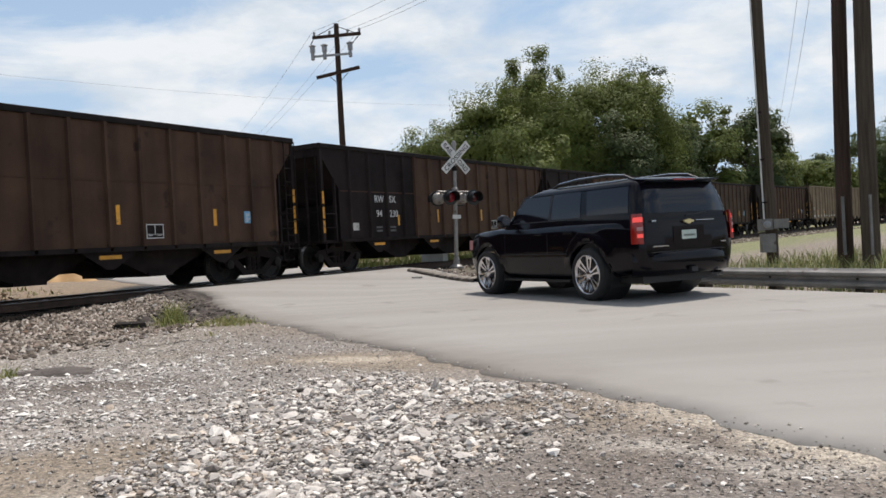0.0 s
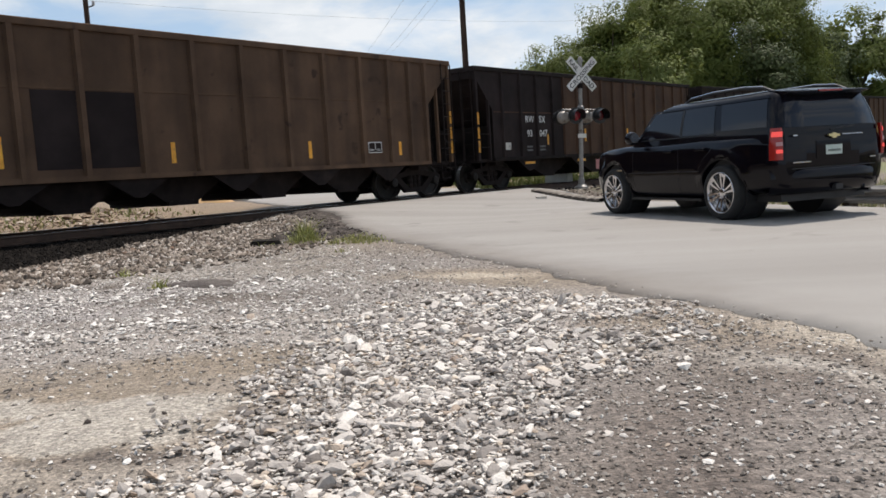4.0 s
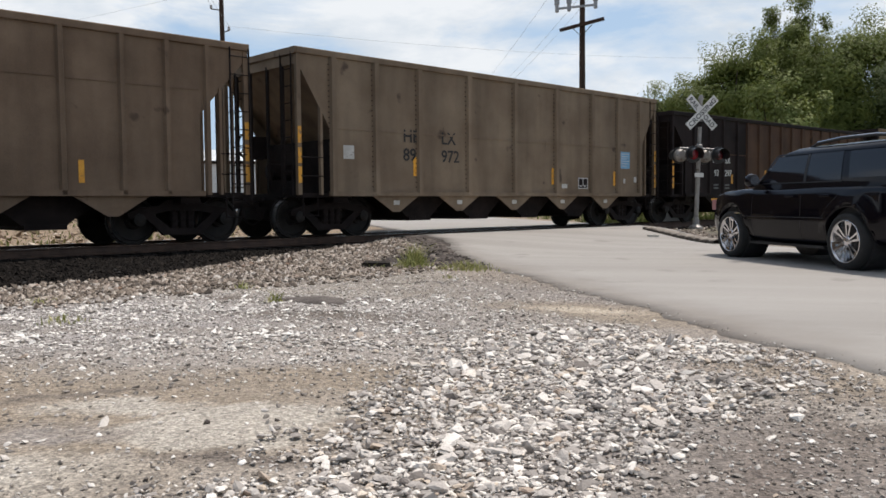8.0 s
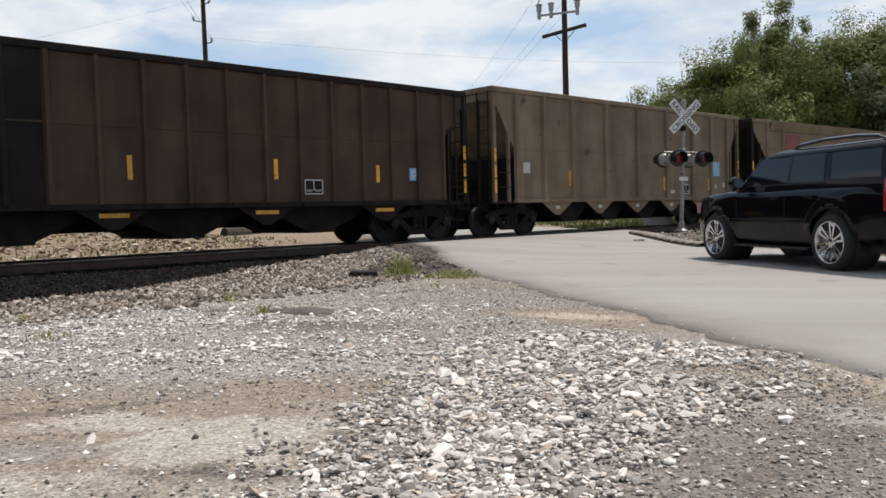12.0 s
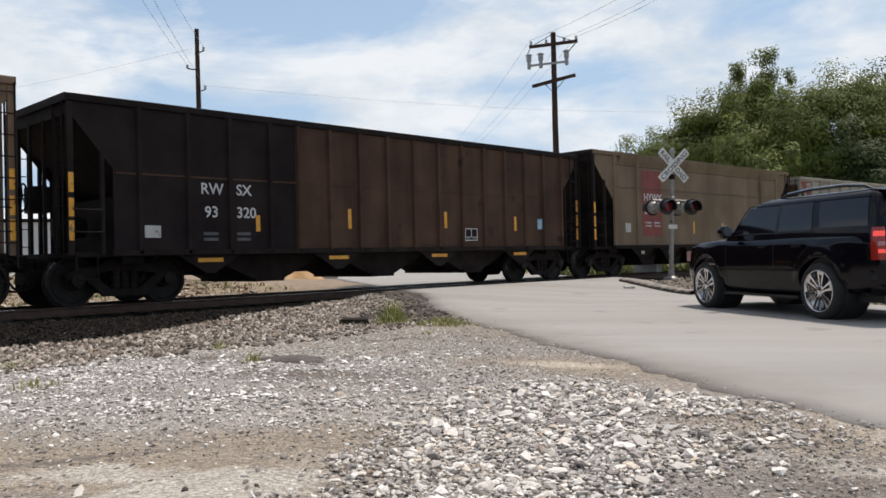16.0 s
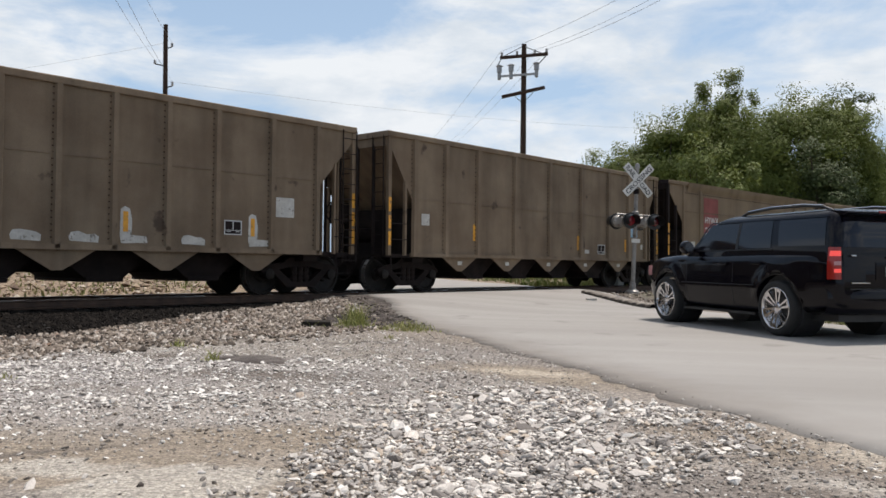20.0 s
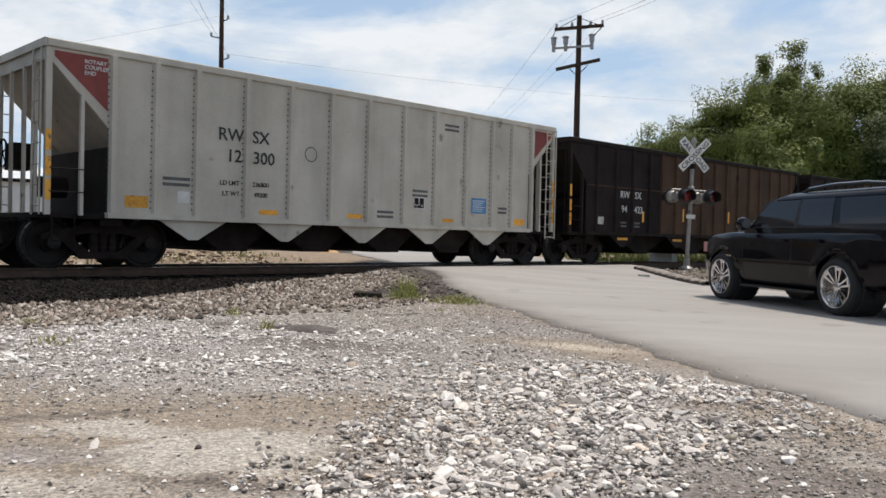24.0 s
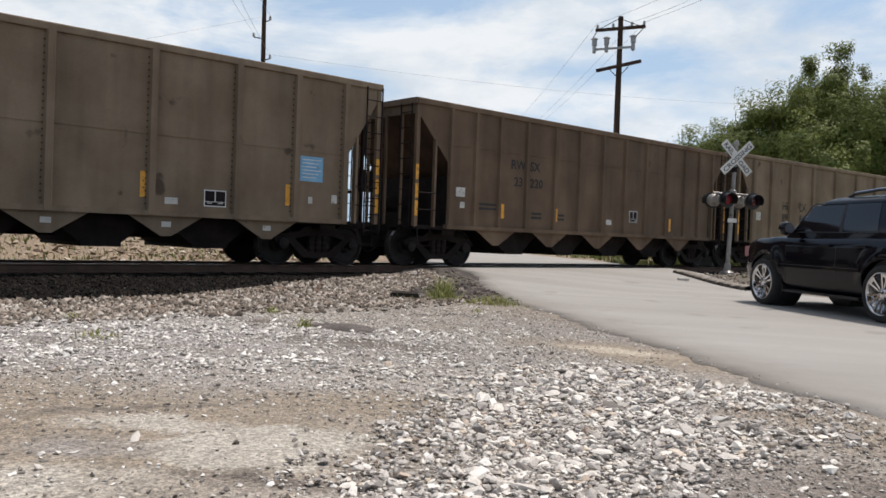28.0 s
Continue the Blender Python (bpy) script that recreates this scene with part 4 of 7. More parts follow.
    strew("pebbles", p[kind], z[kind], size[kind], PINKSTONE, "scattered pale pebbles on the bare dirt", "pebbles", 71, (0.35, 0.6))
    strew("clods", p[~kind], z[~kind], size[~kind], DARKDIRT, "crumbs of dry brown dirt", "dirt", 72, (0.35, 0.6))
    # ballast shoulder and bed
    n = 62000
    s, off = rng.uniform(-14, 15.5, n), 1.0 + 6.6 * rng.uniform(0, 1, n) ** 0.9
    b, _ = bend(s)
    p = DV[None] * s[:, None] + NV[None] * (TRACK + b + off)[:, None]
    w = p @ ROADSIDE
    keep = (w < ROAD_W0 - 0.45) & (rng.uniform(0, 1, n) < np.clip((7.7 - off) / 1.3, 0.05, 1))
    p, s, off = p[keep], s[keep], off[keep]
    # stones up to a slanting line are near-black, ordinary ballast past it
    nearblack = off < np.clip(7.5 - 0.52 * s, 1.1, 4.9) + rng.normal(0, 0.07, len(off))
    q = p[nearblack]
    strew("oily_ballast", q, ground_z(q[:, 0], q[:, 1]) + lumps(q[:, 0], q[:, 1]) + 0.003, np.clip(rng.lognormal(-3.35, 0.28, len(q)), 0.018, 0.062), NEARBLACK, "near-black ballast along the rail", "ballast", 26, (0.5, 0.8), True)
    p = p[~nearblack]
    strew("ballast", p, ground_z(p[:, 0], p[:, 1]) + lumps(p[:, 0], p[:, 1]) + 0.003, np.clip(rng.lognormal(-3.35, 0.28, len(p)), 0.018, 0.062), BALLAST, "grey-brown crushed granite track ballast", "ballast", 23, (0.5, 0.85), True)
    # ballast past the road and on the far curve
    n = 9000
    s, off = rng.uniform(22, 90, n), rng.uniform(-3.0, 5.0, n)
    b, _ = bend(s)
    p = DV[None] * s[:, None] + NV[None] * (TRACK + b + off)[:, None]
    keep = (p @ ROADSIDE) > ROAD_W1 + 0.5
    p = p[keep]
    strew("far_ballast", p, ground_z(p[:, 0], p[:, 1]) + 0.003, np.clip(rng.lognormal(-2.9, 0.3, len(p)), 0.03, 0.09), BALLAST, "grey-brown ballast along the curve", "ballast", 24, (0.5, 0.8), True)
    # rubble on the bank past the track
    n = 11000
    s, off = rng.uniform(-32, 13, n), -(2.3 + 10.0 * rng.uniform(0, 1, n) ** 1.2)
    p = DV[None] * s[:, None] + NV[None] * (TRACK + off)[:, None]
    keep = (p @ ROADSIDE) < ROAD_W0 - 1.0
    p = p[keep]
    strew("rubble", p, ground_z(p[:, 0], p[:, 1]), np.clip(rng.lognormal(-2.9, 0.5, len(p)), 0.03, 0.17), shade_random("broken_rock", [(0.0, (0.12, 0.08, 0.055)), (0.4, (0.25, 0.185, 0.125)), (0.8, (0.38, 0.3, 0.215)), (1.0, (0.55, 0.49, 0.41))], bump=0.01, fine=20), "broken rock rubble on the bank", "rubble", 25, (0.3, 0.62), True)
    # single larger stones
    for k, (sx, sy, r) in enumerate(((-2.64, 3.28, 0.042), (-2.13, 3.36, 0.024), (-1.84, 3.5, 0.02), (-1.76, 6.64, 0.045), (0.95, 4.98, 0.03), (0.12, 3.2, 0.028), (0.55, 3.5, 0.03), (-1.18, 2.72, 0.05), (-0.28, 2.6, 0.04))):
        o = strew("stone", np.array([[sx, sy]]), np.array([at(sx, sy) + float(lumps(sx, sy)) - 0.1 * r]), np.array([r]), STONES if k not in (1, 2) else MUD, "loose angular stone lying on the dirt", "stone", 40 + k)
        o["kind"] = "thing"
        del o["kind"]


strew_all()
bare_patch("dirt_mound", -3.72, 7.95, 0.42, 0.26, 0.05, surface("dark_heaped_dirt", (0.075, 0.062, 0.054), (0.15, 0.127, 0.112), 4.0, 0.95, bump=0.02, fine=70, stain=(0.2, 0.175, 0.155), stain_at=0.64), "low mound of dark gritty dirt", 0.03, 33)

# ---------------------------------------------------------------- grass and weeds
GRASS = shade_random("weed_green", [(0.0, (0.11, 0.135, 0.035)), (0.45, (0.2, 0.225, 0.06)), (0.8, (0.35, 0.345, 0.12)), (1.0, (0.46, 0.4, 0.22))], 0.7)
WEED = shade_random("yellow_green_weed", [(0.0, (0.15, 0.165, 0.04)), (0.5, (0.27, 0.28, 0.075)), (0.85, (0.4, 0.39, 0.13)), (1.0, (0.46, 0.39, 0.2))], 0.7)
FIELDGREEN = shade_random("green_field_grass", [(0.0, (0.1, 0.14, 0.035)), (0.5, (0.18, 0.22, 0.06)), (0.85, (0.28, 0.3, 0.1)), (1.0, (0.4, 0.36, 0.18))], 0.75)
DRYGRASS = shade_random("field_grass", [(0.0, (0.13, 0.16, 0.045)), (0.5, (0.23, 0.26, 0.08)), (0.85, (0.34, 0.33, 0.14)), (1.0, (0.44, 0.38, 0.21))], 0.75)


def blades(name, xy, height, width, mat, label, seed, lean=0.35):
    """Tapered bent blades, three triangles each side, as one mesh."""
    rng = np.random.default_rng(seed)
    n = len(xy)
    z = ground_z(xy[:, 0], xy[:, 1])
    a, h, l = rng.uniform(0, 2 * math.pi, n), height * rng.uniform(0.3, 1.2, n), rng.uniform(0.05, lean, n)
    la = rng.uniform(0, 2 * math.pi, n)
    side = np.stack([np.cos(a), np.sin(a), 0 * a], 1) * (width * rng.uniform(0.6, 1.3, n))[:, None]
    base = np.stack([xy[:, 0], xy[:, 1], z - 0.01], 1)
    way = np.stack([np.cos(la) * l, np.sin(la) * l, 0 * l], 1) * h[:, None]
    mid = base + way * 0.35 + np.stack([0 * h, 0 * h, h * 0.6], 1)
    tip = base + way + np.stack([0 * h, 0 * h, h], 1)
    v = np.stack([base - side, base + side, mid + side * 0.8, mid - side * 0.8, tip], 1).reshape(-1, 3)
    k = 5 * np.arange(n)[:, None]
    f = np.concatenate([k + np.array([[0, 1, 2]]), k + np.array([[0, 2, 3]]), k + np.array([[3, 2, 4]])], 1).reshape(-1, 3)
    return tagged(new(name, fast_mesh(name, v, f, mat)), label, "grass", kind="stuff")


def weeds():
    rng = np.random.default_rng(31)
    for k, (cx, cy, r, n, h) in enumerate(((-4.15, 12.6, 0.3, 260, 0.42), (-4.05, 12.4, 0.42, 160, 0.2), (-3.2, 12.2, 0.6, 380, 0.17), (-4.7, 12.35, 0.5, 120, 0.13), (-5.2, 9.05, 0.22, 70, 0.12), (-4.1, 7.8, 0.14, 70, 0.16), (-5.4, 6.2, 0.3, 60, 0.09), (-6.6, 7.3, 0.35, 60, 0.1), (-3.0, 10.6, 0.3, 40, 0.08))):
        p = np.stack([rng.normal(cx, r * 0.45, n), rng.normal(cy, r * 0.35, n)], 1)
        blades("weed_tuft", p, h * (0.35 + 0.65 * np.exp(-((p[:, 0] - cx) / (0.5 * r)) ** 2)), 0.006, WEED, "tuft of yellow-green weeds on the gravel", 50 + k, 1.1)
    # tall weeds past the guardrail
    n = 26000
    u, w = rng.uniform(-6, 16, n), 12.9 + 13 * rng.uniform(0, 1, n) ** 1.5
    p = ROADDIR[None] * u[:, None] + ROADSIDE[None] * w[:, None]
    keep = (plan(p[:, 0], p[:, 1])[1] > 4.5) & (rng.uniform(0, 1, n) < 0.35 + 0.6 * fleck(p[:, 0], p[:, 1], 0.8))
    blades("roadside_weeds", p[keep], 0.5, 0.009, GRASS, "tall weeds behind the guardrail", 61, 0.9)
    # field past the track
    n = 36000
    s, off = rng.uniform(14, 75, n), -(2.8 + 40 * rng.uniform(0, 1, n) ** 2.4)
    p = DV[None] * s[:, None] + NV[None] * (TRACK + bend(s)[0] + off)[:, None]
    w = p @ ROADSIDE
    keep = w > ROAD_W1 + 0.3
    blades("field_grass", p[keep], 0.26, 0.03, FIELDGREEN, "rough green and straw grass past the track", 62, 0.5)
    n = 20000
    s, off = rng.uniform(-30, 14, n), -(3.2 + 16 * rng.uniform(0, 1, n) ** 1.4)
    p = DV[None] * s[:, None] + NV[None] * (TRACK + off)[:, None]
    keep = ((p @ ROADSIDE) < ROAD_W0 - 1.0) & (rng.uniform(0, 1, n) < fleck(p[:, 0], p[:, 1], 0.5))
    blades("bank_grass", p[keep], 0.12, 0.022, DRYGRASS, "dry grass among the rubble on the bank", 63, 0.6)


weeds()


# ---------------------------------------------------------------- crossing signal
def signal():
    bx, by, bz = 0.34, 25.36, 0.14
    face = math.degrees(math.atan2(0.875, 0.485)) - 90      # the front looks down the road
    base = pose(bx, by, bz, 0, 2.0, 0) @ pose(0, 0, 0, 0, 0, 29)
    sig = root("crossing_signal", "grey aluminium crossing signal with crossbuck and four red lamps", "signal", base)
    # local: -y looks to the front, x to its right-hand viewer's right
    b = Build().lathe([(0.0, 0.2), (0.05, 0.2), (0.12, 0.1), (0.3, 0.085), (0.32, 0.064)], (0, 0, 0), "z", 16)
    part("base", b, ALU, sig)
    part("mast", Build().lathe([(0.3, 0.062), (3.72, 0.055)], (0, 0, 0), "z", 16), ALU, sig, smooth=False)
    part("finial", Build().lathe([(3.72, 0.075), (3.78, 0.075), (3.86, 0.05), (3.88, 0.01)], (0, 0, 0), "z", 14), ALU, sig)
    part("clamp", Build().lathe([(2.95, 0.085), (3.1, 0.085)], (0, 0, 0), "z", 14), STEEL, sig)
    zc = 3.36
    for sgn, text, y in ((1, "CROSSING", -0.1), (-1, "RAIL   ROAD", -0.08)):
        m = Matrix.Translation((0, y, zc)) @ Matrix.Rotation(radians(-45 * sgn), 4, "Y")
        bl = Build().box(-0.61, 0.61, -0.006, 0.006, -0.115, 0.115)
        bl.v = [tuple(m @ Vector(q)) for q in bl.v]
        blade = part("crossbuck_blade", bl, SIGNWHITE, sig, "white blade with black capitals")
        cu = lettering(text, 0.2, SIGNBLACK, Matrix())
        xs = [q.co.x for q in cu.vertices]
        wid = max(xs) - min(xs)
        cu.transform(m @ Matrix.Translation((-0.55, -0.0085, -0.072)) @ Matrix.Rotation(radians(90), 4, "X") @ Matrix.Diagonal((1.1 / wid, 1, 1, 1)) @ Matrix.Translation((-min(xs), 0, 0)))
        part("lettering", cu, SIGNBLACK, blade)
    part("crossarm", Build().tube((-0.62, 0, 2.32), (0.62, 0, 2.32), 0.035, n=10), ALU, sig)
    part("junction_box", Build().lathe([(2.22, 0.1), (2.42, 0.1), (2.45, 0.06)], (0, 0, 0), "z", 14), ALU, sig)
    for front in (-1, 1):
        for k, x in enumerate((-0.4, 0.4)):
            c = (x, 0.3 * front, 2.13)
            part("lamp_bracket", Build().tube((x, 0, 2.32), (x, 0.28 * front, 2.26), 0.025, n=8), ALU, sig)
            part("housing", Build().lathe([(-0.12 * front, 0.06), (-0.1 * front, 0.14), (-0.04 * front, 0.185), (0.06 * front, 0.19), (0.12 * front, 0.18)], c, "y", 20), ALU, sig, "silver lamp housing")
            part("backboard", Build().lathe([(0.11 * front, 0.24), (0.13 * front, 0.24), (0.135 * front, 0.15)], c, "y", 28), LAMPBLACK, sig, "round black backboard")
            lens = LENSLIT if (front < 0 and k == 0) else LENSRED
            part("lens", Build().lathe([(0.136 * front, 0.148), (0.16 * front, 0.12), (0.175 * front, 0.05), (0.178 * front, 0.005)], c, "y", 20), lens, sig, "red signal lens", smooth=True)
            hood = Build()
            hood.grid([[(c[0] + 0.185 * math.sin(a), c[1] + yy * front, c[2] + 0.185 * math.cos(a)) for a in np.linspace(-2.2, 2.2, 18)] for yy in (0.12, 0.12 + 0.27)])
            part("visor", hood, LAMPBLACK, sig)
    b = Build().box(-0.14, 0.14, -0.085, -0.07, 1.5, 1.62)
    part("notice_plate", b, SIGNWHITE, sig, "small white notice plate")
    part("conduit", Build().tube((0.07, 0.02, 0.3), (0.07, 0.02, 2.2), 0.014, n=8), ALU, sig)


signal()



def kerb():
    """The low broken kerb that runs past the foot of the signal."""
    body, cap = Build(), Build()
    a, c = Vector((-0.95, 24.2)), Vector((0.78, 19.6))
    way = (c - a).normalized()
    side = Vector((-way.y, way.x))
    for build, prof in ((body, ((-0.17, -0.15), (-0.15, 0.07), (0.13, 0.08), (0.16, -0.15))), (cap, ((-0.13, 0.075), (-0.1, 0.1), (0.07, 0.105), (0.11, 0.07)))):
        rows = []
        for k in range(50):
            p = a.lerp(c, k / 49)
            z = float(road_z(p.x, p.y)) + 0.012 * math.sin(1.3 * k) + 0.008 * math.sin(3.7 * k)
            rows.append([(p.x + side.x * (q + 0.02 * math.sin(2.1 * k + 9 * q)), p.y + side.y * q, z + h) for q, h in prof])
        build.grid(rows)
    kb = single("kerb", body, surface("dirty_kerb_concrete", (0.05, 0.041, 0.034), (0.13, 0.11, 0.093), 3.0, 0.9, bump=0.01), "low broken dark kerb along the road at the signal", "kerb", "structure")
    part("kerb_cap", cap, surface("worn_kerb_top", (0.16, 0.135, 0.11), (0.3, 0.265, 0.225), 3.0, 0.9, bump=0.01), kb, "worn pale top of the kerb")


kerb()
o = single("concrete_slab", Build().prism([(-0.14, -0.1), (0.12, -0.12), (0.16, 0.1), (-0.1, 0.13)], "z", 0, 0.07), CONCRETE, "small pale concrete lump at the road edge", "slab")
o.matrix_world = pose(-0.75, 21.6, float(road_z(-0.75, 21.6)) - 0.02, 0, 0, 20)
o = single("concrete_block", Build().box(-0.46, 0.46, -0.3, 0.3, 0, 0.42), SIGNWHITE, "white painted concrete block past the track", "block")
o.matrix_world = pose(-0.42, 33.1, 0.16, 0, 0, -20)


# ---------------------------------------------------------------- poles and wires
def wire(points, sag=0.0, r=0.009, n=18):
    """Pieces of one cable from point to point, hanging by sag in each span."""
    p, q = Vector(points[0]), Vector(points[1])
    line = [p.lerp(q, k / n) - Vector((0, 0, 4 * sag * (k / n) * (1 - k / n))) for k in range(n + 1)]
    b = Build().sweep(line, [r] * (n + 1), 4)
    return single("power_cable", b, WIRE, "thin dark overhead power cable", "cable", group="overhead cables")


def pole_wood(b, x, y, z0, z1, r0, r1, lean=(0, 0)):
    fs = [k / 9 for k in range(10)]
    return b.sweep([(x + lean[0] * f + 0.012 * math.sin(7 * f + x), y + lean[1] * f, z0 + (z1 - z0) * f) for f in fs], [r0 + (r1 - r0) * f for f in fs], 14)


def crossarm_pole():
    x, y = -5.48, 47.4
    p = root("utility_pole", "weathered timber utility pole with three crossarms", "utility pole")
    part("pole", pole_wood(Build(), x, y, at(x, y) - 0.3, 13.55, 0.21, 0.14), POLEWOOD, p)
    yaw = Matrix.Rotation(radians(-8), 4, "Z")

    def local(b):
        m = Matrix.Translation((x, y, 0)) @ yaw
        b.v = [tuple(m @ Vector(q)) for q in b.v]
        return b

    part("crossarm", local(Build().box(-1.35, 1.45, -0.27, -0.15, 12.75, 12.92)), POLEWOOD, p)
    part("switch_arm", local(Build().box(-1.45, 0.9, -0.24, -0.17, 11.7, 11.82)), INSULATOR, p)
    low = Build().box(-1.25, 1.3, -0.28, -0.15, -0.09, 0.09)
    m = Matrix.Translation((x, y, 10.75)) @ Matrix.Rotation(radians(-9), 4, "Y") @ yaw
    low.v = [tuple(m @ Vector(q)) for q in low.v]
    part("crossarm", low, POLEWOOD, p)
    for dx in (-1.4, -0.7, 0.8):
        part("cutout", local(Build().lathe([(11.55, 0.06), (11.6, 0.11), (11.95, 0.11), (12.0, 0.15), (12.3, 0.15), (12.35, 0.22), (12.42, 0.1)], (dx, -0.2, 0), "z", 10)), INSULATOR, p, "grey porcelain fused switch")
    for dx in (-1.25, -0.35, 0.7, 1.38):
        part("insulator", local(Build().lathe([(12.92, 0.04), (12.98, 0.09), (13.03, 0.06), (13.1, 0.08), (13.16, 0.04)], (dx, -0.2, 0), "z", 8)), INSULATOR, p)
    for sgn in (-1, 1):
        part("brace", local(Build().tube((0, -0.2, 13.4), (sgn * 1.1, -0.2, 12.92), 0.02, n=6)), STEEL, p)
        part("brace", local(Build().tube((0, -0.2, 10.1), (sgn * 0.6, -0.2, 10.7), 0.02, n=6)), STEEL, p)
    part("jumper", local(Build().tube((-1.3, -0.2, 12.75), (-1.5, -0.2, 12.4), 0.03, n=6).tube((-1.5, -0.2, 12.4), (-1.42, -0.2, 12.1), 0.03, n=6)), WIRE, p)
    part("jumper", local(Build().tube((1.35, -0.2, 12.75), (0.95, -0.2, 12.35), 0.03, n=6)), WIRE, p)


crossarm_pole()


def slim_pole():
    x, y = -27.4, 46.1
    p = root("utility_pole", "tall slim dark timber utility pole", "utility pole")
    part("pole", pole_wood(Build(), x, y, at(x, y) - 0.3, 15.5, 0.19, 0.13), POLEWOOD, p)
    part("standoff", Build().tube((x, y, 14.0), (x + 0.55, y - 0.2, 14.05), 0.035, n=6), STEEL, p)
    part("standoff", Build().tube((x, y, 12.95), (x - 0.6, y - 0.2, 13.05), 0.035, n=6), STEEL, p)
    part("standoff", Build().tube((x, y, 11.6), (x + 0.6, y - 0.2, 11.65), 0.035, n=6), STEEL, p)
    for dx, z in ((0.55, 14.05), (-0.6, 13.05), (0.6, 11.65)):
        part("insulator", Build().lathe([(0, 0.04), (0.06, 0.1), (0.12, 0.06), (0.2, 0.09), (0.26, 0.03)], (x + dx, y - 0.2, z), "z", 8), INSULATOR, p)


slim_pole()


def road_pole(x, y, r, lean, mat, label, box=False):
    p = root("utility_pole", label, "utility pole")
    part("pole", pole_wood(Build(), x, y, at(x, y) - 0.2, 12.2, r, r * 0.8, lean), mat, p)
    if box:
        part("conduit", Build().tube((x - 0.2, y - 0.06, 0.9), (x - 0.2 + lean[0] * 0.5, y - 0.06, 7.0), 0.022, n=8), SIGNWHITE, p, "white conduit strapped to the pole")
        bx = part("meter_box", Build().box(x - 0.42, x - 0.12, y - 0.4, y - 0.16, 0.82, 1.1), GALV, p, "grey metal meter box")
        part("meter", Build().lathe([(0, 0.09), (-0.06, 0.09), (-0.08, 0.05)], (x - 0.27, y - 0.4, 0.96), "y", 14), INSULATOR, bx)
        part("cabinet", Build().box(x - 0.1, x + 0.28, y - 0.42, y - 0.16, 0.84, 1.08), GALV, p, "grey metal cabinet")
        part("cabinet", Build().box(x - 0.38, x - 0.05, y - 0.38, y - 0.16, 0.25, 0.72), GALV, p, "grey metal cabinet")
        for z in (1.5, 2.6, 3.8):
            part("strap", Build().box(x - 0.24, x - 0.1, y - 0.11, y - 0.02, z, z + 0.04), STEEL, p)
    else:
        part("marker_strip", Build().box(x - 0.09, x - 0.04, y - r - 0.006, y - r + 0.05, 0.2, 1.5), GALV, p, "pale vertical cable guard")


road_pole(8.42, 21.4, 0.155, (-0.16, 0), POLEGREY, "grey timber utility pole with meter boxes and conduit", True)
road_pole(8.95, 18.66, 0.175, (0.28, 0), POLEWOOD, "dark timber utility pole beside the guardrail")
road_pole(9.3, 18.18, 0.195, (0.1, 0), POLEGREY, "thick greyed timber utility pole beside the guardrail")

TOPS = (9.1, 18.6)
for dx, z in ((-1.3, 13.16), (0.7, 13.16), (1.38, 13.16)):
    wire([(-5.48 + dx, 47.2, z), (TOPS[0] + dx * 0.4, TOPS[1], 11.9)], 0.7)
    wire([(-5.48 + dx, 47.2, z), (-41 + dx, 144, 15.5)], 1.6)
wire([(-27.4, 45.9, 14.3), (-90, 60, 16)], 1.2, 0.006)
wire([(-27.4, 45.9, 12.0), (30, 120, 20)], 1.8, 0.007)
wire([(35.7, 88.1, 10.6), (9.1, 18.6, 11.4)], 0.9)
wire([(36.6, 88.1, 10.5), (9.3, 18.2, 11.2)], 0.9)
for dx, z, dz in ((0.55, 14.3, 0.0), (-0.6, 13.3, 0.3), (0.6, 11.9, -0.4)):
    wire([(-27.4 + dx, 45.9, z), (-8 + dx, 4, 12.6 + dz)], 0.8)


# ---------------------------------------------------------------- guardrail
def guardrail():
    g = root("guardrail", "galvanised W-beam guardrail on timber posts along the road", "guardrail")
    prof = [(0.0, 0.0), (0.03, 0.02), (0.08, 0.05), (0.08, 0.09), (0.0, 0.13), (0.0, 0.17), (0.08, 0.21), (0.08, 0.25), (0.03, 0.28), (0.0, 0.31)]
    p0, p1 = np.array((4.55, 15.85)), np.array((10.6, 4.4))
    way = (p1 - p0) / np.linalg.norm(p1 - p0)
    side = np.array((way[1], -way[0]))      # towards the road
    L = float(np.linalg.norm(p1 - p0))
    n = 4
    for k in range(n):
        rows = []
        for f in np.linspace(k / n, (k + 1) / n, 4):
            q = p0 + (p1 - p0) * f
            rows.append([(q[0] + side[0] * (0.02 * (k % 2) + a), q[1] + side[1] * (0.02 * (k % 2) + a), -0.04 + z) for a, z in prof] + [(q[0] + side[0] * (a - 0.006), q[1] + side[1] * (a - 0.006), -0.04 + z) for a, z in prof[::-1]])
        part("beam", Build().grid(rows), GALV, g)
    for k in range(8):
        q = p0 + way * (0.4 + k * L / 8)
        post = Build().box(-0.08, 0.08, -0.1, 0.1, -0.7, 0.22)
        m = Matrix.Translation((q[0] - side[0] * 0.12, q[1] - side[1] * 0.12, 0)) @ Matrix.Rotation(math.atan2(way[1], way[0]), 4, "Z")
        post.v = [tuple(m @ Vector(v)) for v in post.v]
        po = part("post", post, POLEGREY, g)
        bolt = Build().tube((q[0] + side[0] * 0.02, q[1] + side[1] * 0.02, 0.115), (q[0] + side[0] * 0.035, q[1] + side[1] * 0.035, 0.115), 0.02, n=8)
        part("bolt", bolt, STEEL, po)


guardrail()

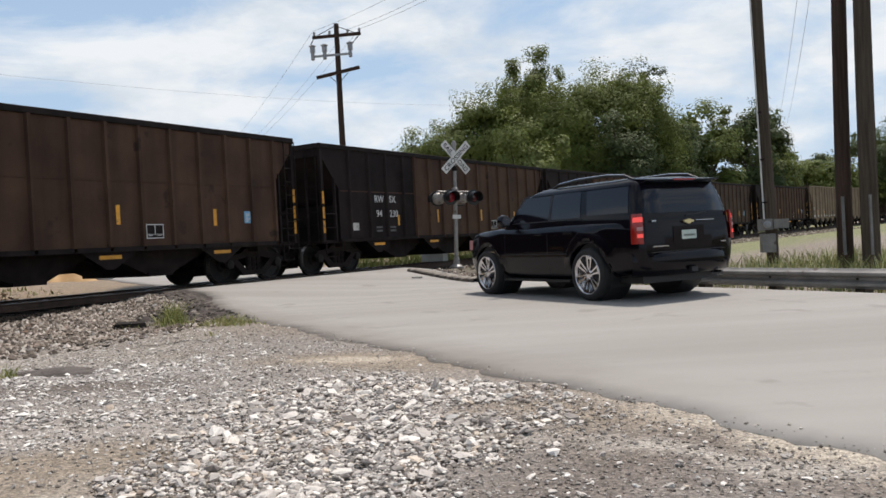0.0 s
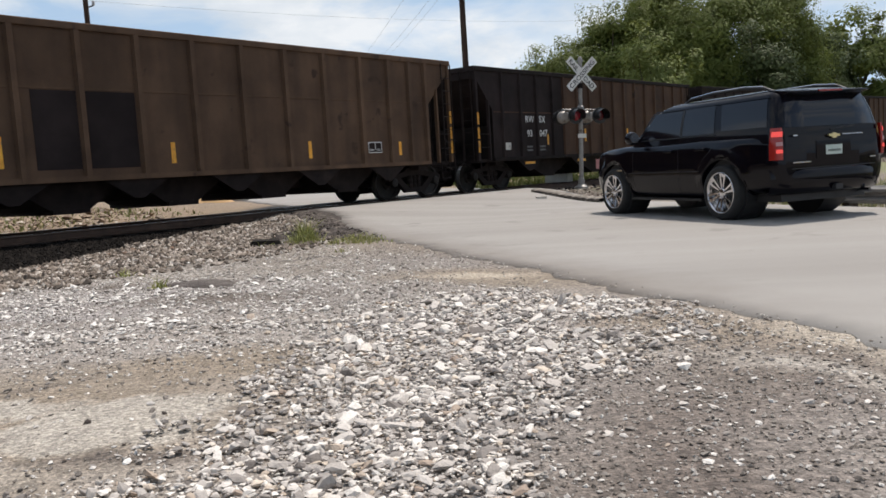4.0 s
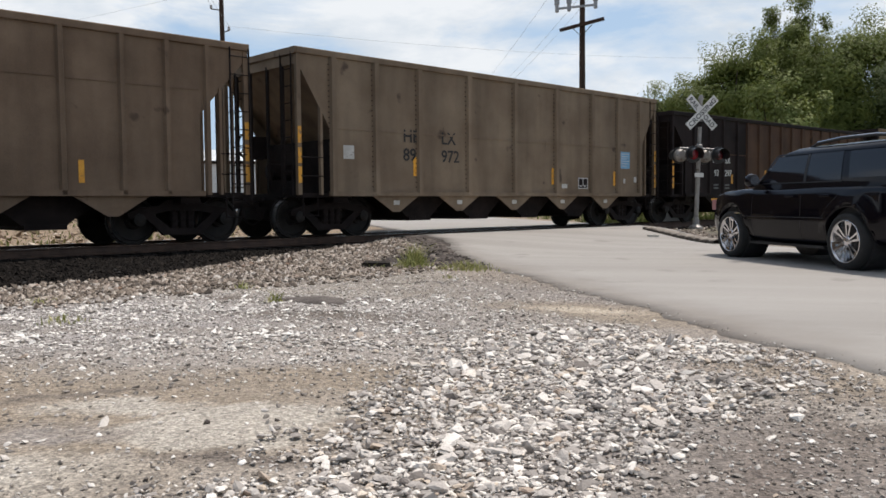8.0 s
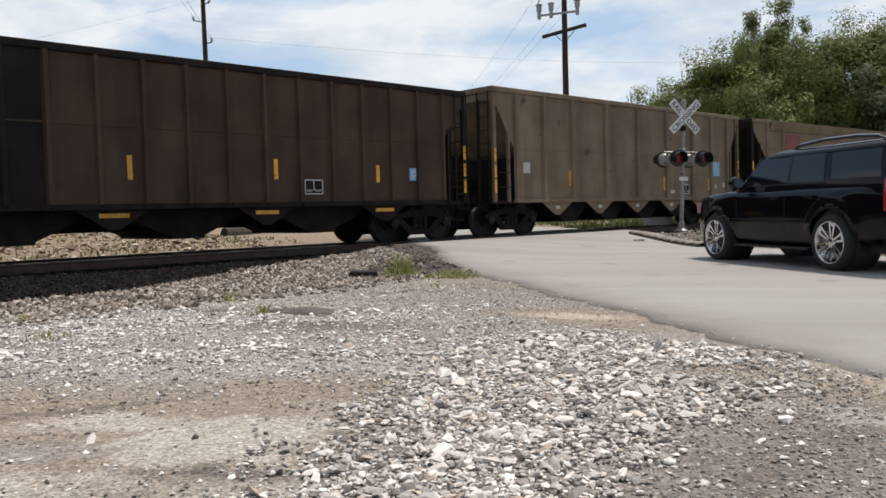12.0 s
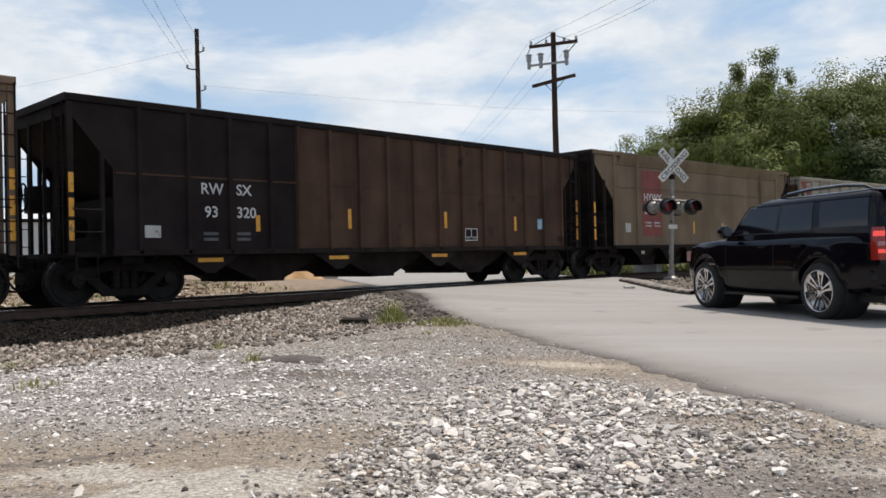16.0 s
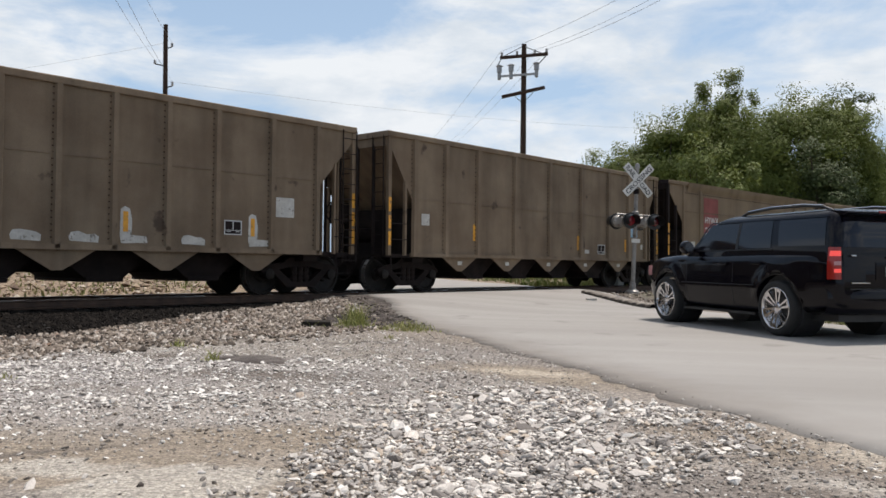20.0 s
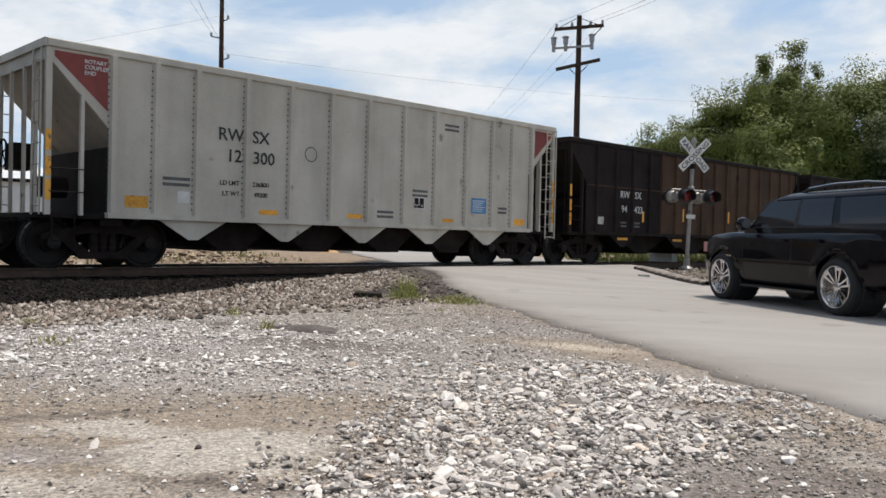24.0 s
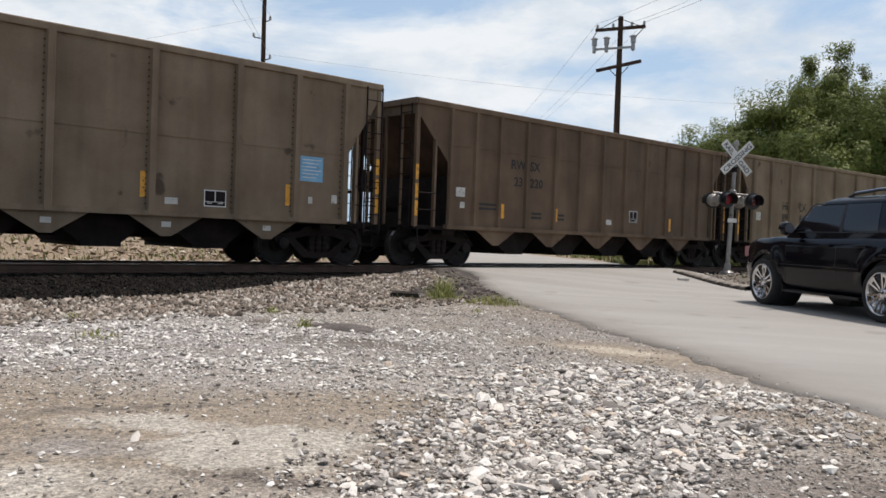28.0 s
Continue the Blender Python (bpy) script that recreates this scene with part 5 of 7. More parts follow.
# ---------------------------------------------------------------- things past the track
bare_patch("sand_pile", -15.2, 30.6, 1.9, 1.2, 0.4, surface("orange_sand", (0.42, 0.25, 0.11), (0.52, 0.34, 0.17), 1.5, 0.95, bump=0.01), "orange sand pile past the track", 0.55, 12)
for k, (x, y) in enumerate(((-14.15, 30.9), (-13.85, 31.05))):
    o = single("post", pole_wood(Build(), x, y, -0.3, 0.62, 0.06, 0.05), POLEWOOD, "short dark timber post", "post", group="posts past the track")
o = single("concrete_barrier", Build().prism([(-0.5, 0), (0.5, 0), (0.46, 0.5), (0.3, 0.62), (-0.35, 0.6), (-0.48, 0.45)], "y", -0.4, 0.4), CONCRETE, "grey weathered concrete block past the track", "block")
o.matrix_world = pose(-13.1, 31.4, -0.02, 0, 0, 24)
o = single("culvert_pipe", Build().lathe([(-0.7, 0.3), (0.7, 0.3), (0.7, 0.24), (-0.7, 0.24)], (0, 0, 0), "x", 16), MUD, "short dark culvert pipe in the bank", "pipe")
o.matrix_world = pose(-15.7, 28.4, 0.28, 0, 0, 60)
o = single("steel_plate", Build().box(-1.7, 1.7, -0.6, 0.6, 0, 0.06), PATCH, "pale flat sheet lying on the bank", "sheet")
o.matrix_world = pose(-20.0, 40.3, 0.55, 0, 4, 20)


def shed():
    """A long pale metal-clad building far beyond the track."""
    m = pose(-62, 66, 0, 0, 0, 42)
    h = root("warehouse", "long pale metal-clad warehouse with low roof", "building", m)
    clad = surface("pale_metal_cladding", (0.5, 0.52, 0.52), (0.6, 0.62, 0.62), 0.4, 0.6)
    for k in range(15):
        part("wall_panel", Build().box(-30 + 4 * k, -26.03 + 4 * k, -0.1, 0.1, 0, 5.6), clad, h)
    part("roof", Build().prism([(-0.4, 5.6), (9.0, 7.4), (18.4, 5.6), (18.4, 5.4), (9, 7.2), (-0.4, 5.4)], "x", -30.4, 30.4), clad, h)
    part("end_wall", Build().box(-30, -29.8, 0, 18, 0, 5.5), clad, h)
    part("end_wall", Build().box(29.8, 30, 0, 18, 0, 5.5), clad, h)
    part("back_wall", Build().box(-30, 30, 17.8, 18, 0, 5.5), clad, h)
    part("eaves_trim", Build().box(-30.4, 30.4, -0.45, -0.38, 5.3, 5.65), STEEL, h)


shed()

# ---------------------------------------------------------------- trees
BARK = surface("tree_bark", (0.05, 0.04, 0.03), (0.11, 0.085, 0.065), 4.0, 0.9, bump=0.02, stretch=(4, 4, 0.6))


def leafy(name, stops):
    m = shade_random(name, stops, 0.6)
    n, l = m.node_tree.nodes, m.node_tree.links
    b, out = n["Principled BSDF"], n["Material Output"]
    tr, mix = n.new("ShaderNodeBsdfTranslucent"), n.new("ShaderNodeMixShader")
    l.new(b.inputs["Base Color"].links[0].from_socket, tr.inputs["Color"])
    mix.inputs["Fac"].default_value = 0.32
    b.inputs["Specular IOR Level"].default_value = 0.25
    l.new(b.outputs["BSDF"], mix.inputs[1])
    l.new(tr.outputs["BSDF"], mix.inputs[2])
    l.new(mix.outputs["Shader"], out.inputs["Surface"])
    return m


LEAF = leafy("broad_leaf_green", [(0.0, (0.128, 0.156, 0.034)), (0.5, (0.148, 0.178, 0.04)), (1.0, (0.17, 0.2, 0.05))])
LEAFDARK = leafy("dark_leaf_green", [(0.0, (0.074, 0.096, 0.034)), (0.5, (0.086, 0.111, 0.039)), (1.0, (0.102, 0.13, 0.047))])
LEAFLIGHT = leafy("light_leaf_green", [(0.0, (0.155, 0.188, 0.048)), (0.5, (0.182, 0.216, 0.058)), (1.0, (0.225, 0.252, 0.08))])


def tree(x, y, height, radius, mat, label, seed, low=0.25, clumps=110, per=85, leaf=0.2, spire=0.0, squash=1.0):
    """A trunk that forks into limbs, and a crown of many small leaves in uneven clumps."""
    rng = np.random.default_rng(seed)
    z0 = at(x, y)
    t = root("tree", label, "tree")
    wood = Build()
    fork = z0 + height * 0.3
    wood.tube((x, y, z0 - 0.2), (x + rng.normal(0, 0.15), y, fork), 0.045 * radius + 0.08, 0.03 * radius + 0.05, n=10)
    centre = np.array((x, y, z0 + height * (low + 1) / 2))
    half = np.array((radius, radius * 0.85, height * (1 - low) / 2))
    cs, outs = [], []
    lobes = []
    for k in range(max(5, clumps // 13)):
        dz = 1 - 2 * (k + 0.4) / max(5, clumps // 13)
        da = 2.4 * k + seed + rng.uniform(-0.4, 0.4)
        d = np.array((math.sqrt(1 - dz * dz) * math.cos(da), math.sqrt(1 - dz * dz) * math.sin(da), dz))
        q = centre + d * half * rng.uniform(0.45, 0.8)
        if spire and q[2] > centre[2]:
            q[:2] = centre[:2] + (q[:2] - centre[:2]) * (1 - spire * (q[2] - centre[2]) / half[2])
        lobes.append((q, radius * rng.uniform(0.26, 0.4) * (1 - 0.45 * spire * max(0.0, (q[2] - centre[2]) / half[2]))))
    while len(cs) < clumps:
        d = rng.normal(0, 1, 3)
        d /= np.linalg.norm(d)
        if len(cs) % 5 < 2:
            lob = 1 + 0.14 * math.sin(3 * math.atan2(d[1], d[0]) + seed) + 0.12 * math.sin(5 * d[2] + 2.1 * seed)
            q = centre + d * half * rng.uniform(0.3, 1.0) ** 0.45 * lob * 0.97
            if spire and q[2] > centre[2]:
                q[:2] = centre[:2] + (q[:2] - centre[:2]) * (1 - spire * min(1.0, (q[2] - centre[2]) / half[2]))
            cs.append(q)
        else:
            q, lr = lobes[len(cs) % len(lobes)]
            d = d + np.array((0, 0, 0.2))
            d /= np.linalg.norm(d)
            cs.append(q + d * lr * np.array((1, 1, 0.8)) * rng.uniform(0.25, 1.05))
        outs.append(d)
    outs = np.array(outs)
    cs = np.array(cs)
    for q in cs[:: max(1, clumps // 16)]:
        mid = (np.array((x, y, fork)) * 0.45 + q * 0.55) + rng.normal(0, 0.2, 3)
        wood.tube((x, y, fork - 0.3), mid, 0.02 * radius + 0.03, 0.012 * radius + 0.02, n=6, caps=False)
        wood.tube(mid, q, 0.012 * radius + 0.02, 0.015, n=5, caps=False)
    part("trunk", wood, BARK, t)
    n = clumps * per
    pick = np.repeat(np.arange(clumps), per)
    spreadr = (0.14 * radius + 0.34) * rng.uniform(0.6, 1.35, clumps)
    p = cs[pick] + np.clip(rng.normal(0, 1, (n, 3)), -1.6, 1.6) * spreadr[pick][:, None] * np.array((0.62, 0.62, 0.5 * squash))
    nrm = 0.3 * rng.normal(0, 1, (n, 3)) + np.array((0, 0, 0.3)) + 0.9 * outs[pick] + 0.9 * (p - cs[pick]) / spreadr[pick][:, None]
    nrm /= np.linalg.norm(nrm, axis=1)[:, None]
    u = np.cross(nrm, rng.normal(0, 1, (n, 3)))
    u /= np.linalg.norm(u, axis=1)[:, None]
    w = np.cross(nrm, u)
    sz = leaf * rng.uniform(0.6, 1.35, n)[:, None]
    v = np.stack([p - u * sz, p + w * sz * 0.5 - nrm * sz * 0.15, p + u * sz, p - w * sz * 0.5 - nrm * sz * 0.15], 1).reshape(-1, 3)
    f = 4 * np.arange(n)[:, None] + np.array([[0, 1, 2, 3]])
    crown = new("crown", fast_mesh("crown", v, f, mat))
    crown.parent = t
    return t


BIG = "broad green leafy tree in full summer leaf"
DARK = "dark green leafy tree in full leaf"
TOPS_LABEL = "narrow-topped green tree above its neighbours"
tree(5.6, 60.1, 13.6, 1.15, LEAF, TOPS_LABEL, 1, 0.25, 120, 255, 0.092, 0.15)
tree(7.25, 60.2, 13.8, 1.25, LEAF, TOPS_LABEL, 2, 0.25, 130, 255, 0.092, 0.15)
tree(8.8, 60.1, 12.8, 0.8, LEAF, TOPS_LABEL, 45, 0.2, 50, 195, 0.092, 0.3)
tree(6.6, 59.0, 12.5, 2.1, LEAF, BIG, 56, 0.1, 150, 220, 0.092)
tree(11.5, 58.5, 12.7, 4.3, LEAF, BIG, 3, 0.05, 330, 285, 0.092)
tree(8.6, 57.3, 11.3, 3.4, LEAF, BIG, 46, 0.05, 230, 270, 0.092)
tree(14.2, 58.8, 11.5, 2.9, LEAF, BIG, 4, 0.06, 180, 255, 0.092)
tree(14.7, 63.0, 13.2, 2.1, LEAFDARK, DARK, 44, 0.3, 100, 169, 0.11)
tree(16.5, 63.2, 12.7, 0.9, LEAFDARK, "slim dark tree with a loose top", 47, 0.3, 34, 117, 0.11)
tree(17.3, 62.0, 10.3, 1.9, LEAFDARK, DARK, 9, 0.05, 100, 182, 0.11)
tree(4.6, 57.6, 11.7, 2.7, LEAF, BIG, 5, 0.06, 170, 255, 0.092)
tree(2.5, 57.2, 10.9, 2.6, LEAF, BIG, 48, 0.06, 150, 255, 0.092)
tree(0.2, 57.0, 9.3, 2.5, LEAF, BIG, 6, 0.06, 130, 240, 0.092)
tree(-2.3, 56.6, 7.9, 2.3, LEAFLIGHT, "light green bushy young tree", 7, 0.05, 100, 225, 0.092)
tree(12.4, 55.5, 8.6, 2.6, LEAFDARK, DARK, 8, 0.05, 120, 195, 0.11)
tree(4.9, 50.0, 7.7, 1.7, LEAFLIGHT, "light green bushy tree with drooping leaves", 10, 0.08, 90, 143, 0.11)
tree(6.8, 50.2, 6.9, 1.4, LEAFLIGHT, "light green bushy tree with drooping leaves", 49, 0.08, 60, 143, 0.11)
tree(8.6, 43.5, 3.7, 1.2, LEAFLIGHT, "yellow-green shrub beside the track", 11, 0.1, 46, 100, 0.1)
tree(21.2, 74.5, 10.7, 2.9, LEAFDARK, DARK, 18, 0.05, 120, 130, 0.18)
tree(24.0, 75.5, 12.2, 3.2, LEAF, BIG, 52, 0.05, 140, 130, 0.18)
tree(31.5, 83.4, 13.6, 3.3, LEAFDARK, DARK, 12, 0.05, 140, 130, 0.18)
tree(37.2, 92.5, 10.9, 2.7, LEAFDARK, DARK, 53, 0.05, 80, 120, 0.18)
tree(35.0, 88.0, 8.2, 3.0, LEAF, BIG, 13, 0.06, 110, 110, 0.2)
tree(45.5, 103.5, 8.5, 3.2, LEAF, BIG, 15, 0.06, 100, 110, 0.2)
tree(50.0, 109.3, 9.8, 3.0, LEAFDARK, DARK, 14, 0.06, 90, 110, 0.2)
tree(68.8, 136.0, 16.2, 4.3, LEAFDARK, DARK, 54, 0.06, 100, 110, 0.2)
tree(81.0, 150.0, 17.6, 4.6, LEAFDARK, DARK, 55, 0.06, 100, 110, 0.2)
tree(50.0, 104.0, 8.2, 4.4, LEAF, BIG, 16, 0.05, 100, 100, 0.22)
tree(58.0, 104.0, 12.4, 5.0, LEAFDARK, DARK, 17, 0.05, 120, 100, 0.22)
tree(66.0, 112.0, 10.0, 5.4, LEAF, BIG, 19, 0.05, 100, 100, 0.22)

# ---------------------------------------------------------------- the waiting car
CARBLACK = plain("deep_blue_black_lacquer", (0.0026, 0.0019, 0.004), 0.25, coat=0.38, spec=0.06)
TRIMBLACK = surface("black_plastic", (0.012, 0.012, 0.013), (0.02, 0.02, 0.021), 6.0, 0.55)
TINT = plain("dark_tinted_glass", (0.0065, 0.006, 0.0095), 0.06, spec=0.45)
CHROME = plain("chrome", (0.62, 0.61, 0.62), 0.14, 1.0)
TYRE = surface("tyre_rubber", (0.012, 0.012, 0.012), (0.022, 0.021, 0.02), 8.0, 0.85, bump=0.002)
TAILRED = plain("red_tail_lens", (0.22, 0.01, 0.006), 0.2, coat=0.3, glow=0.1)
TAILLIT = plain("lit_brake_lens", (0.85, 0.075, 0.06), 0.25, glow=0.6)
TAILCLEAR = plain("clear_reverse_lens", (0.4, 0.2, 0.2), 0.15, coat=0.3)
GOLD = plain("dull_gold_emblem", (0.7, 0.58, 0.3), 0.35, 0.5)
PLATE = surface("number_plate_sheet", (0.42, 0.5, 0.45), (0.55, 0.6, 0.55), 8.0, 0.5)


def lerp_table(table, x):
    xs = [q[0] for q in table]
    return [float(np.interp(x, xs, [q[k] for q in table])) for k in range(1, len(table[0]))]


# lower body: x, half width, top height, bottom height
LOWER = [(-2.58, 0.80, 1.0, 0.5), (-2.55, 0.90, 1.12, 0.46), (-2.4, 0.95, 1.18, 0.42), (-2.1, 0.98, 1.195, 0.38), (-1.0, 0.995, 1.185, 0.31), (0.3, 0.995, 1.165, 0.31), (0.9, 0.99, 1.18, 0.33), (1.3, 0.98, 1.175, 0.36), (1.8, 0.96, 1.145, 0.38), (2.1, 0.92, 1.095, 0.38), (2.28, 0.84, 1.01, 0.4), (2.36, 0.74, 0.86, 0.44)]
# cabin: height, front, rear, half width
CABIN = [(1.09, 1.12, -2.54, 0.945), (1.27, 0.93, -2.53, 0.915), (1.46, 0.7, -2.495, 0.868), (1.63, 0.47, -2.435, 0.815), (1.73, 0.3, -2.385, 0.772), (1.785, 0.12, -2.3, 0.70), (1.815, -0.12, -2.14, 0.58), (1.83, -0.45, -1.86, 0.36)]


def flare(x, z):
    """How far the wing swells over a wheel arch."""
    out = 0.0
    for cx in (-1.473, 1.473):
        r = math.hypot(x - cx, (z - 0.43) * 0.92)
        if z > 0.5 and 0.44 < r < 0.68:
            q = (r - 0.44) / 0.24
            out = max(out, 0.034 * (1 - q * q * (3 - 2 * q)) * min(1.0, (z - 0.5) / 0.12))
    return out


def cabin_loop(z, grow=0.0, n=7):
    """Corner-rounded outline of the cabin at a height."""
    f, r, w = lerp_table(CABIN, z)
    f, r, w = f + grow, r - grow, w + grow
    c = 0.16
    pts = []
    for cx, cy, a0 in ((f - c, w - c, 0), (r + c, w - c, 90), (r + c, -w + c, 180), (f - c, -w + c, 270)):
        for k in range(n):
            a = radians(a0 + 90 * k / (n - 1))
            pts.append((cx + c * math.cos(a), cy + c * math.sin(a), z))
    return pts


def side_y(x, z):
    """Half width of the lower body at a place and height."""
    w, zt, zb = lerp_table(LOWER, x)
    zm = zb + (zt - zb) * 0.5
    if z < zb + 0.05:
        return w * 0.945 + flare(x, z)
    if z < zm:
        return w * (0.945 + 0.055 * math.sin(0.5 * math.pi * (z - zb - 0.05) / (zm - zb - 0.05))) + flare(x, z)
    return w * (1 - 0.012 * min(1.0, (z - zm) / (zt - 0.13 - zm))) + flare(x, z)


def suv():
    car = root("suv", "glossy blue-black sport utility vehicle waiting at the crossing", "car")
    # lower body
    rows = []
    xs = np.unique(np.concatenate([np.linspace(-2.58, -2.3, 9), np.arange(-2.3, 2.3, 0.035), np.linspace(2.28, 2.35, 5)]))
    for x in xs:
        w, zt, zb = lerp_table(LOWER, x)
        zm = zb + (zt - zb) * 0.5
        half = [(0, zb), (w * 0.6, zb), (w * 0.86, zb), (w * 0.945, zb + 0.05)]
        half += [(w * (0.945 + 0.055 * math.sin(0.5 * math.pi * q)), zb + 0.05 + (zm - zb - 0.05) * q) for q in (0.12, 0.24, 0.36, 0.48, 0.6, 0.72, 0.84, 1.0)]
        half += [(w * (1 - 0.012 * q), zm + (zt - 0.13 - zm) * q) for q in (0.15, 0.3, 0.45, 0.6, 0.75, 0.9, 1.0)]
        half += [(w * 0.968, zt - 0.06), (w * 0.935, zt - 0.012), (w * 0.85, zt + 0.004), (w * 0.45, zt + 0.026), (0, zt + 0.032)]
        rows.append([(x, -p, z) for p, z in half] + [(x, p, z) for p, z in half[-2:0:-1]])
    b = Build()
    m = len(rows[0])
    arch = 0.468

    def pulled(p):
        """Points near a wheel arch's rim slide onto it."""
        x, y, z = p
        if abs(y) > 0.6:
            y += math.copysign(flare(x, z), y)
            p = (x, y, z)
        for cx in (-1.473, 1.473):
            r = math.hypot(x - cx, z - 0.43)
            if abs(y) > 0.5 and z < 1.0 and abs(r - arch) < 0.03 and r > 1e-6:
                return (cx + (x - cx) * arch / r, y, 0.43 + (z - 0.43) * arch / r)
        return p

    for r in rows:
        b.v += [pulled(p) for p in r]
    for j in range(len(rows) - 1):
        for i in range(m):
            q = (j * m + i, j * m + (i + 1) % m, (j + 1) * m + (i + 1) % m, (j + 1) * m + i)
            c = [sum(b.v[k][a] for k in q) / 4 for a in range(3)]
            if abs(c[1]) > 0.5 and any(math.hypot(c[0] - cx, c[2] - 0.43) < arch - 0.004 for cx in (-1.473, 1.473)):
                continue
            b.f.append(q)
    b.f += [tuple(range(m))[::-1], tuple((len(rows) - 1) * m + i for i in range(m))]
    part("body", b, CARBLACK, car, smooth=True)
    # wheel arch lips and liners
    for x in (-1.473, 1.473):
        for y in (-1, 1):
            lip = Build()
            lip.grid([[(x + r * math.cos(a), y * (0.88 if k == 0 else side_y(x + r * math.cos(a), 0.43 + r * math.sin(a)) + out), 0.43 + r * math.sin(a)) for k, (r, out) in enumerate(((0.455, 0), (0.455, 0.001), (0.459, 0.005), (0.47, 0.004), (0.482, -0.004)))] for a in np.linspace(0.0, math.pi, 30)])
            part("arch_lip", lip, CARBLACK, car, smooth=True)
            part("wheel_well", Build().lathe([(0.52 * y, 0.46), (0.9 * y, 0.46)], (x, 0, 0.43), "y", 24), TRIMBLACK, car)
    # cabin shell
    zs = [1.07, 1.17, 1.27, 1.36, 1.46, 1.55, 1.63, 1.69, 1.73, 1.76, 1.785, 1.802, 1.815, 1.823, 1.83]
    loops = [cabin_loop(z) for z in zs]
    cb = Build()
    n = len(loops[0])
    for q in loops:
        cb.v += q
    for j in range(len(loops) - 1):
        cb.f += [(j * n + i, j * n + (i + 1) % n, (j + 1) * n + (i + 1) % n, (j + 1) * n + i) for i in range(n)]
    cb.f.append(tuple((len(loops) - 1) * n + i for i in range(n)))
    cab = part("cabin", cb, CARBLACK, car, smooth=True)

    def side_pane(name, x0b, x1b, x0t, x1t, z0, z1, y, mat, out=0.006, label=""):
        rows = []
        for q in np.linspace(0, 1, 7):
            z = z0 + (z1 - z0) * q
            w = lerp_table(CABIN, z)[2] + out
            a, c = x0b + (x0t - x0b) * q, x1b + (x1t - x1b) * q
            rows.append([(a + (c - a) * k, y * w, z) for k in (0, 0.03, 0.5, 0.97, 1)])
        return part(name, Build().grid(rows), mat, car, label, smooth=True)

    for y in (-1, 1):
        side_pane("side_window", -0.4, 0.66, -0.36, 0.38, 1.265, 1.675, y, TINT, label="dark tinted front door window")
        side_pane("side_window", -1.24, -0.47, -1.16, -0.43, 1.275, 1.685, y, TINT, label="dark tinted rear door window")
        side_pane("side_window", -2.35, -1.4, -2.26, -1.3, 1.295, 1.68, y, TINT, label="dark tinted rear quarter window")
        side_pane("window_trim", -1.28, 0.72, -1.28, 0.7, 1.245, 1.262, y, TRIMBLACK, 0.012)
        side_pane("pillar_trim", -0.465, -0.405, -0.425, -0.365, 1.265, 1.68, y, TRIMBLACK, 0.009)
        side_pane("window_trim", 0.665, 0.73, 0.385, 0.43, 1.265, 1.69, y, CARBLACK, 0.012)
        side_pane("window_trim", -2.3, 0.42, -2.28, 0.36, 1.69, 1.712, y, CARBLACK, 0.014)
        # door seams and mouldings
        for x in (0.86, -0.43):
            part("door_seam", Build().grid([[(x + dx, y * (side_y(x, z) + 0.0015), z) for dx in (-0.004, 0.004)] for z in np.linspace(0.4, 1.06, 14)]), TRIMBLACK, car)
        part("door_seam", Build().grid([[(xx + dx, y * (side_y(xx, z) + 0.0015), z) for dx in (-0.004, 0.004)] for xx, z in ((-0.86, 0.5), (-0.88, 0.62), (-0.95, 0.76), (-1.08, 0.92), (-1.2, 1.0), (-1.26, 1.06))]), TRIMBLACK, car)
        mo = Build().box(-0.98, 0.98, min(y * 0.985, y * 1.008), max(y * 0.985, y * 1.008), 0.67, 0.73)
        bevelled(part("side_moulding", mo, CARBLACK, car), 0.008)
        part("moulding_strip", Build().box(-0.98, 0.98, min(y * 1.015, y * 1.024), max(y * 1.015, y * 1.022), 0.718, 0.726), TRIMBLACK, car)
        part("running_board", Build().box(-0.95, 0.95, min(y * 0.84, y * 0.955), max(y * 0.84, y * 0.965), 0.27, 0.305), TRIMBLACK, car)
        for x in (-0.2, -1.02):
            bevelled(part("door_handle", Build().box(x - 0.11, x + 0.11, min(y * 0.985, y * 1.03), max(y * 0.985, y * 1.03), 1.03, 1.07), CARBLACK, car), 0.01)
        part("fender_badge", Build().box(1.14, 1.36, min(y * 0.985, y * 1.006), max(y * 0.985, y * 1.006), 0.76, 0.785), CHROME, car, "small chrome badge strip")
        # mirror
        mi = Build()
        mi.lathe([(-0.05, 0.05), (-0.03, 0.1), (0.05, 0.115), (0.11, 0.1), (0.12, 0.02)], (0.66, y * 1.09, 1.31), "x", 12)
        bevelled(part("mirror", mi, CARBLACK, car, smooth=True), 0.01)
        part("mirror_glass", Build().lathe([(-0.056, 0.085), (-0.054, 0.01)], (0.66, y * 1.09, 1.31), "x", 12), CHROME, car)
        part("mirror_stalk", Build().tube((0.68, y * 0.93, 1.27), (0.68, y * 1.04, 1.29), 0.03, n=8), CARBLACK, car)
        # roof rails
        rr = Build()
        pts = [(-0.2, 1.79), (-0.35, 1.845), (-0.9, 1.885), (-1.6, 1.885), (-2.0, 1.85), (-2.2, 1.78)]
        for (a, za), (c, zc) in zip(pts, pts[1:]):
            rr.tube((a, y * 0.64, za), (c, y * 0.64, zc), 0.022, n=8)
        part("roof_rail", rr, TRIMBLACK, car)
        part("rail_strip", Build().sweep([(a, y * 0.64, za + 0.018) for a, za in pts[1:-1]], [0.012] * 4, 6), CHROME, car, "bright strip along the roof rail")
        # tail lamp
        tl = Build()
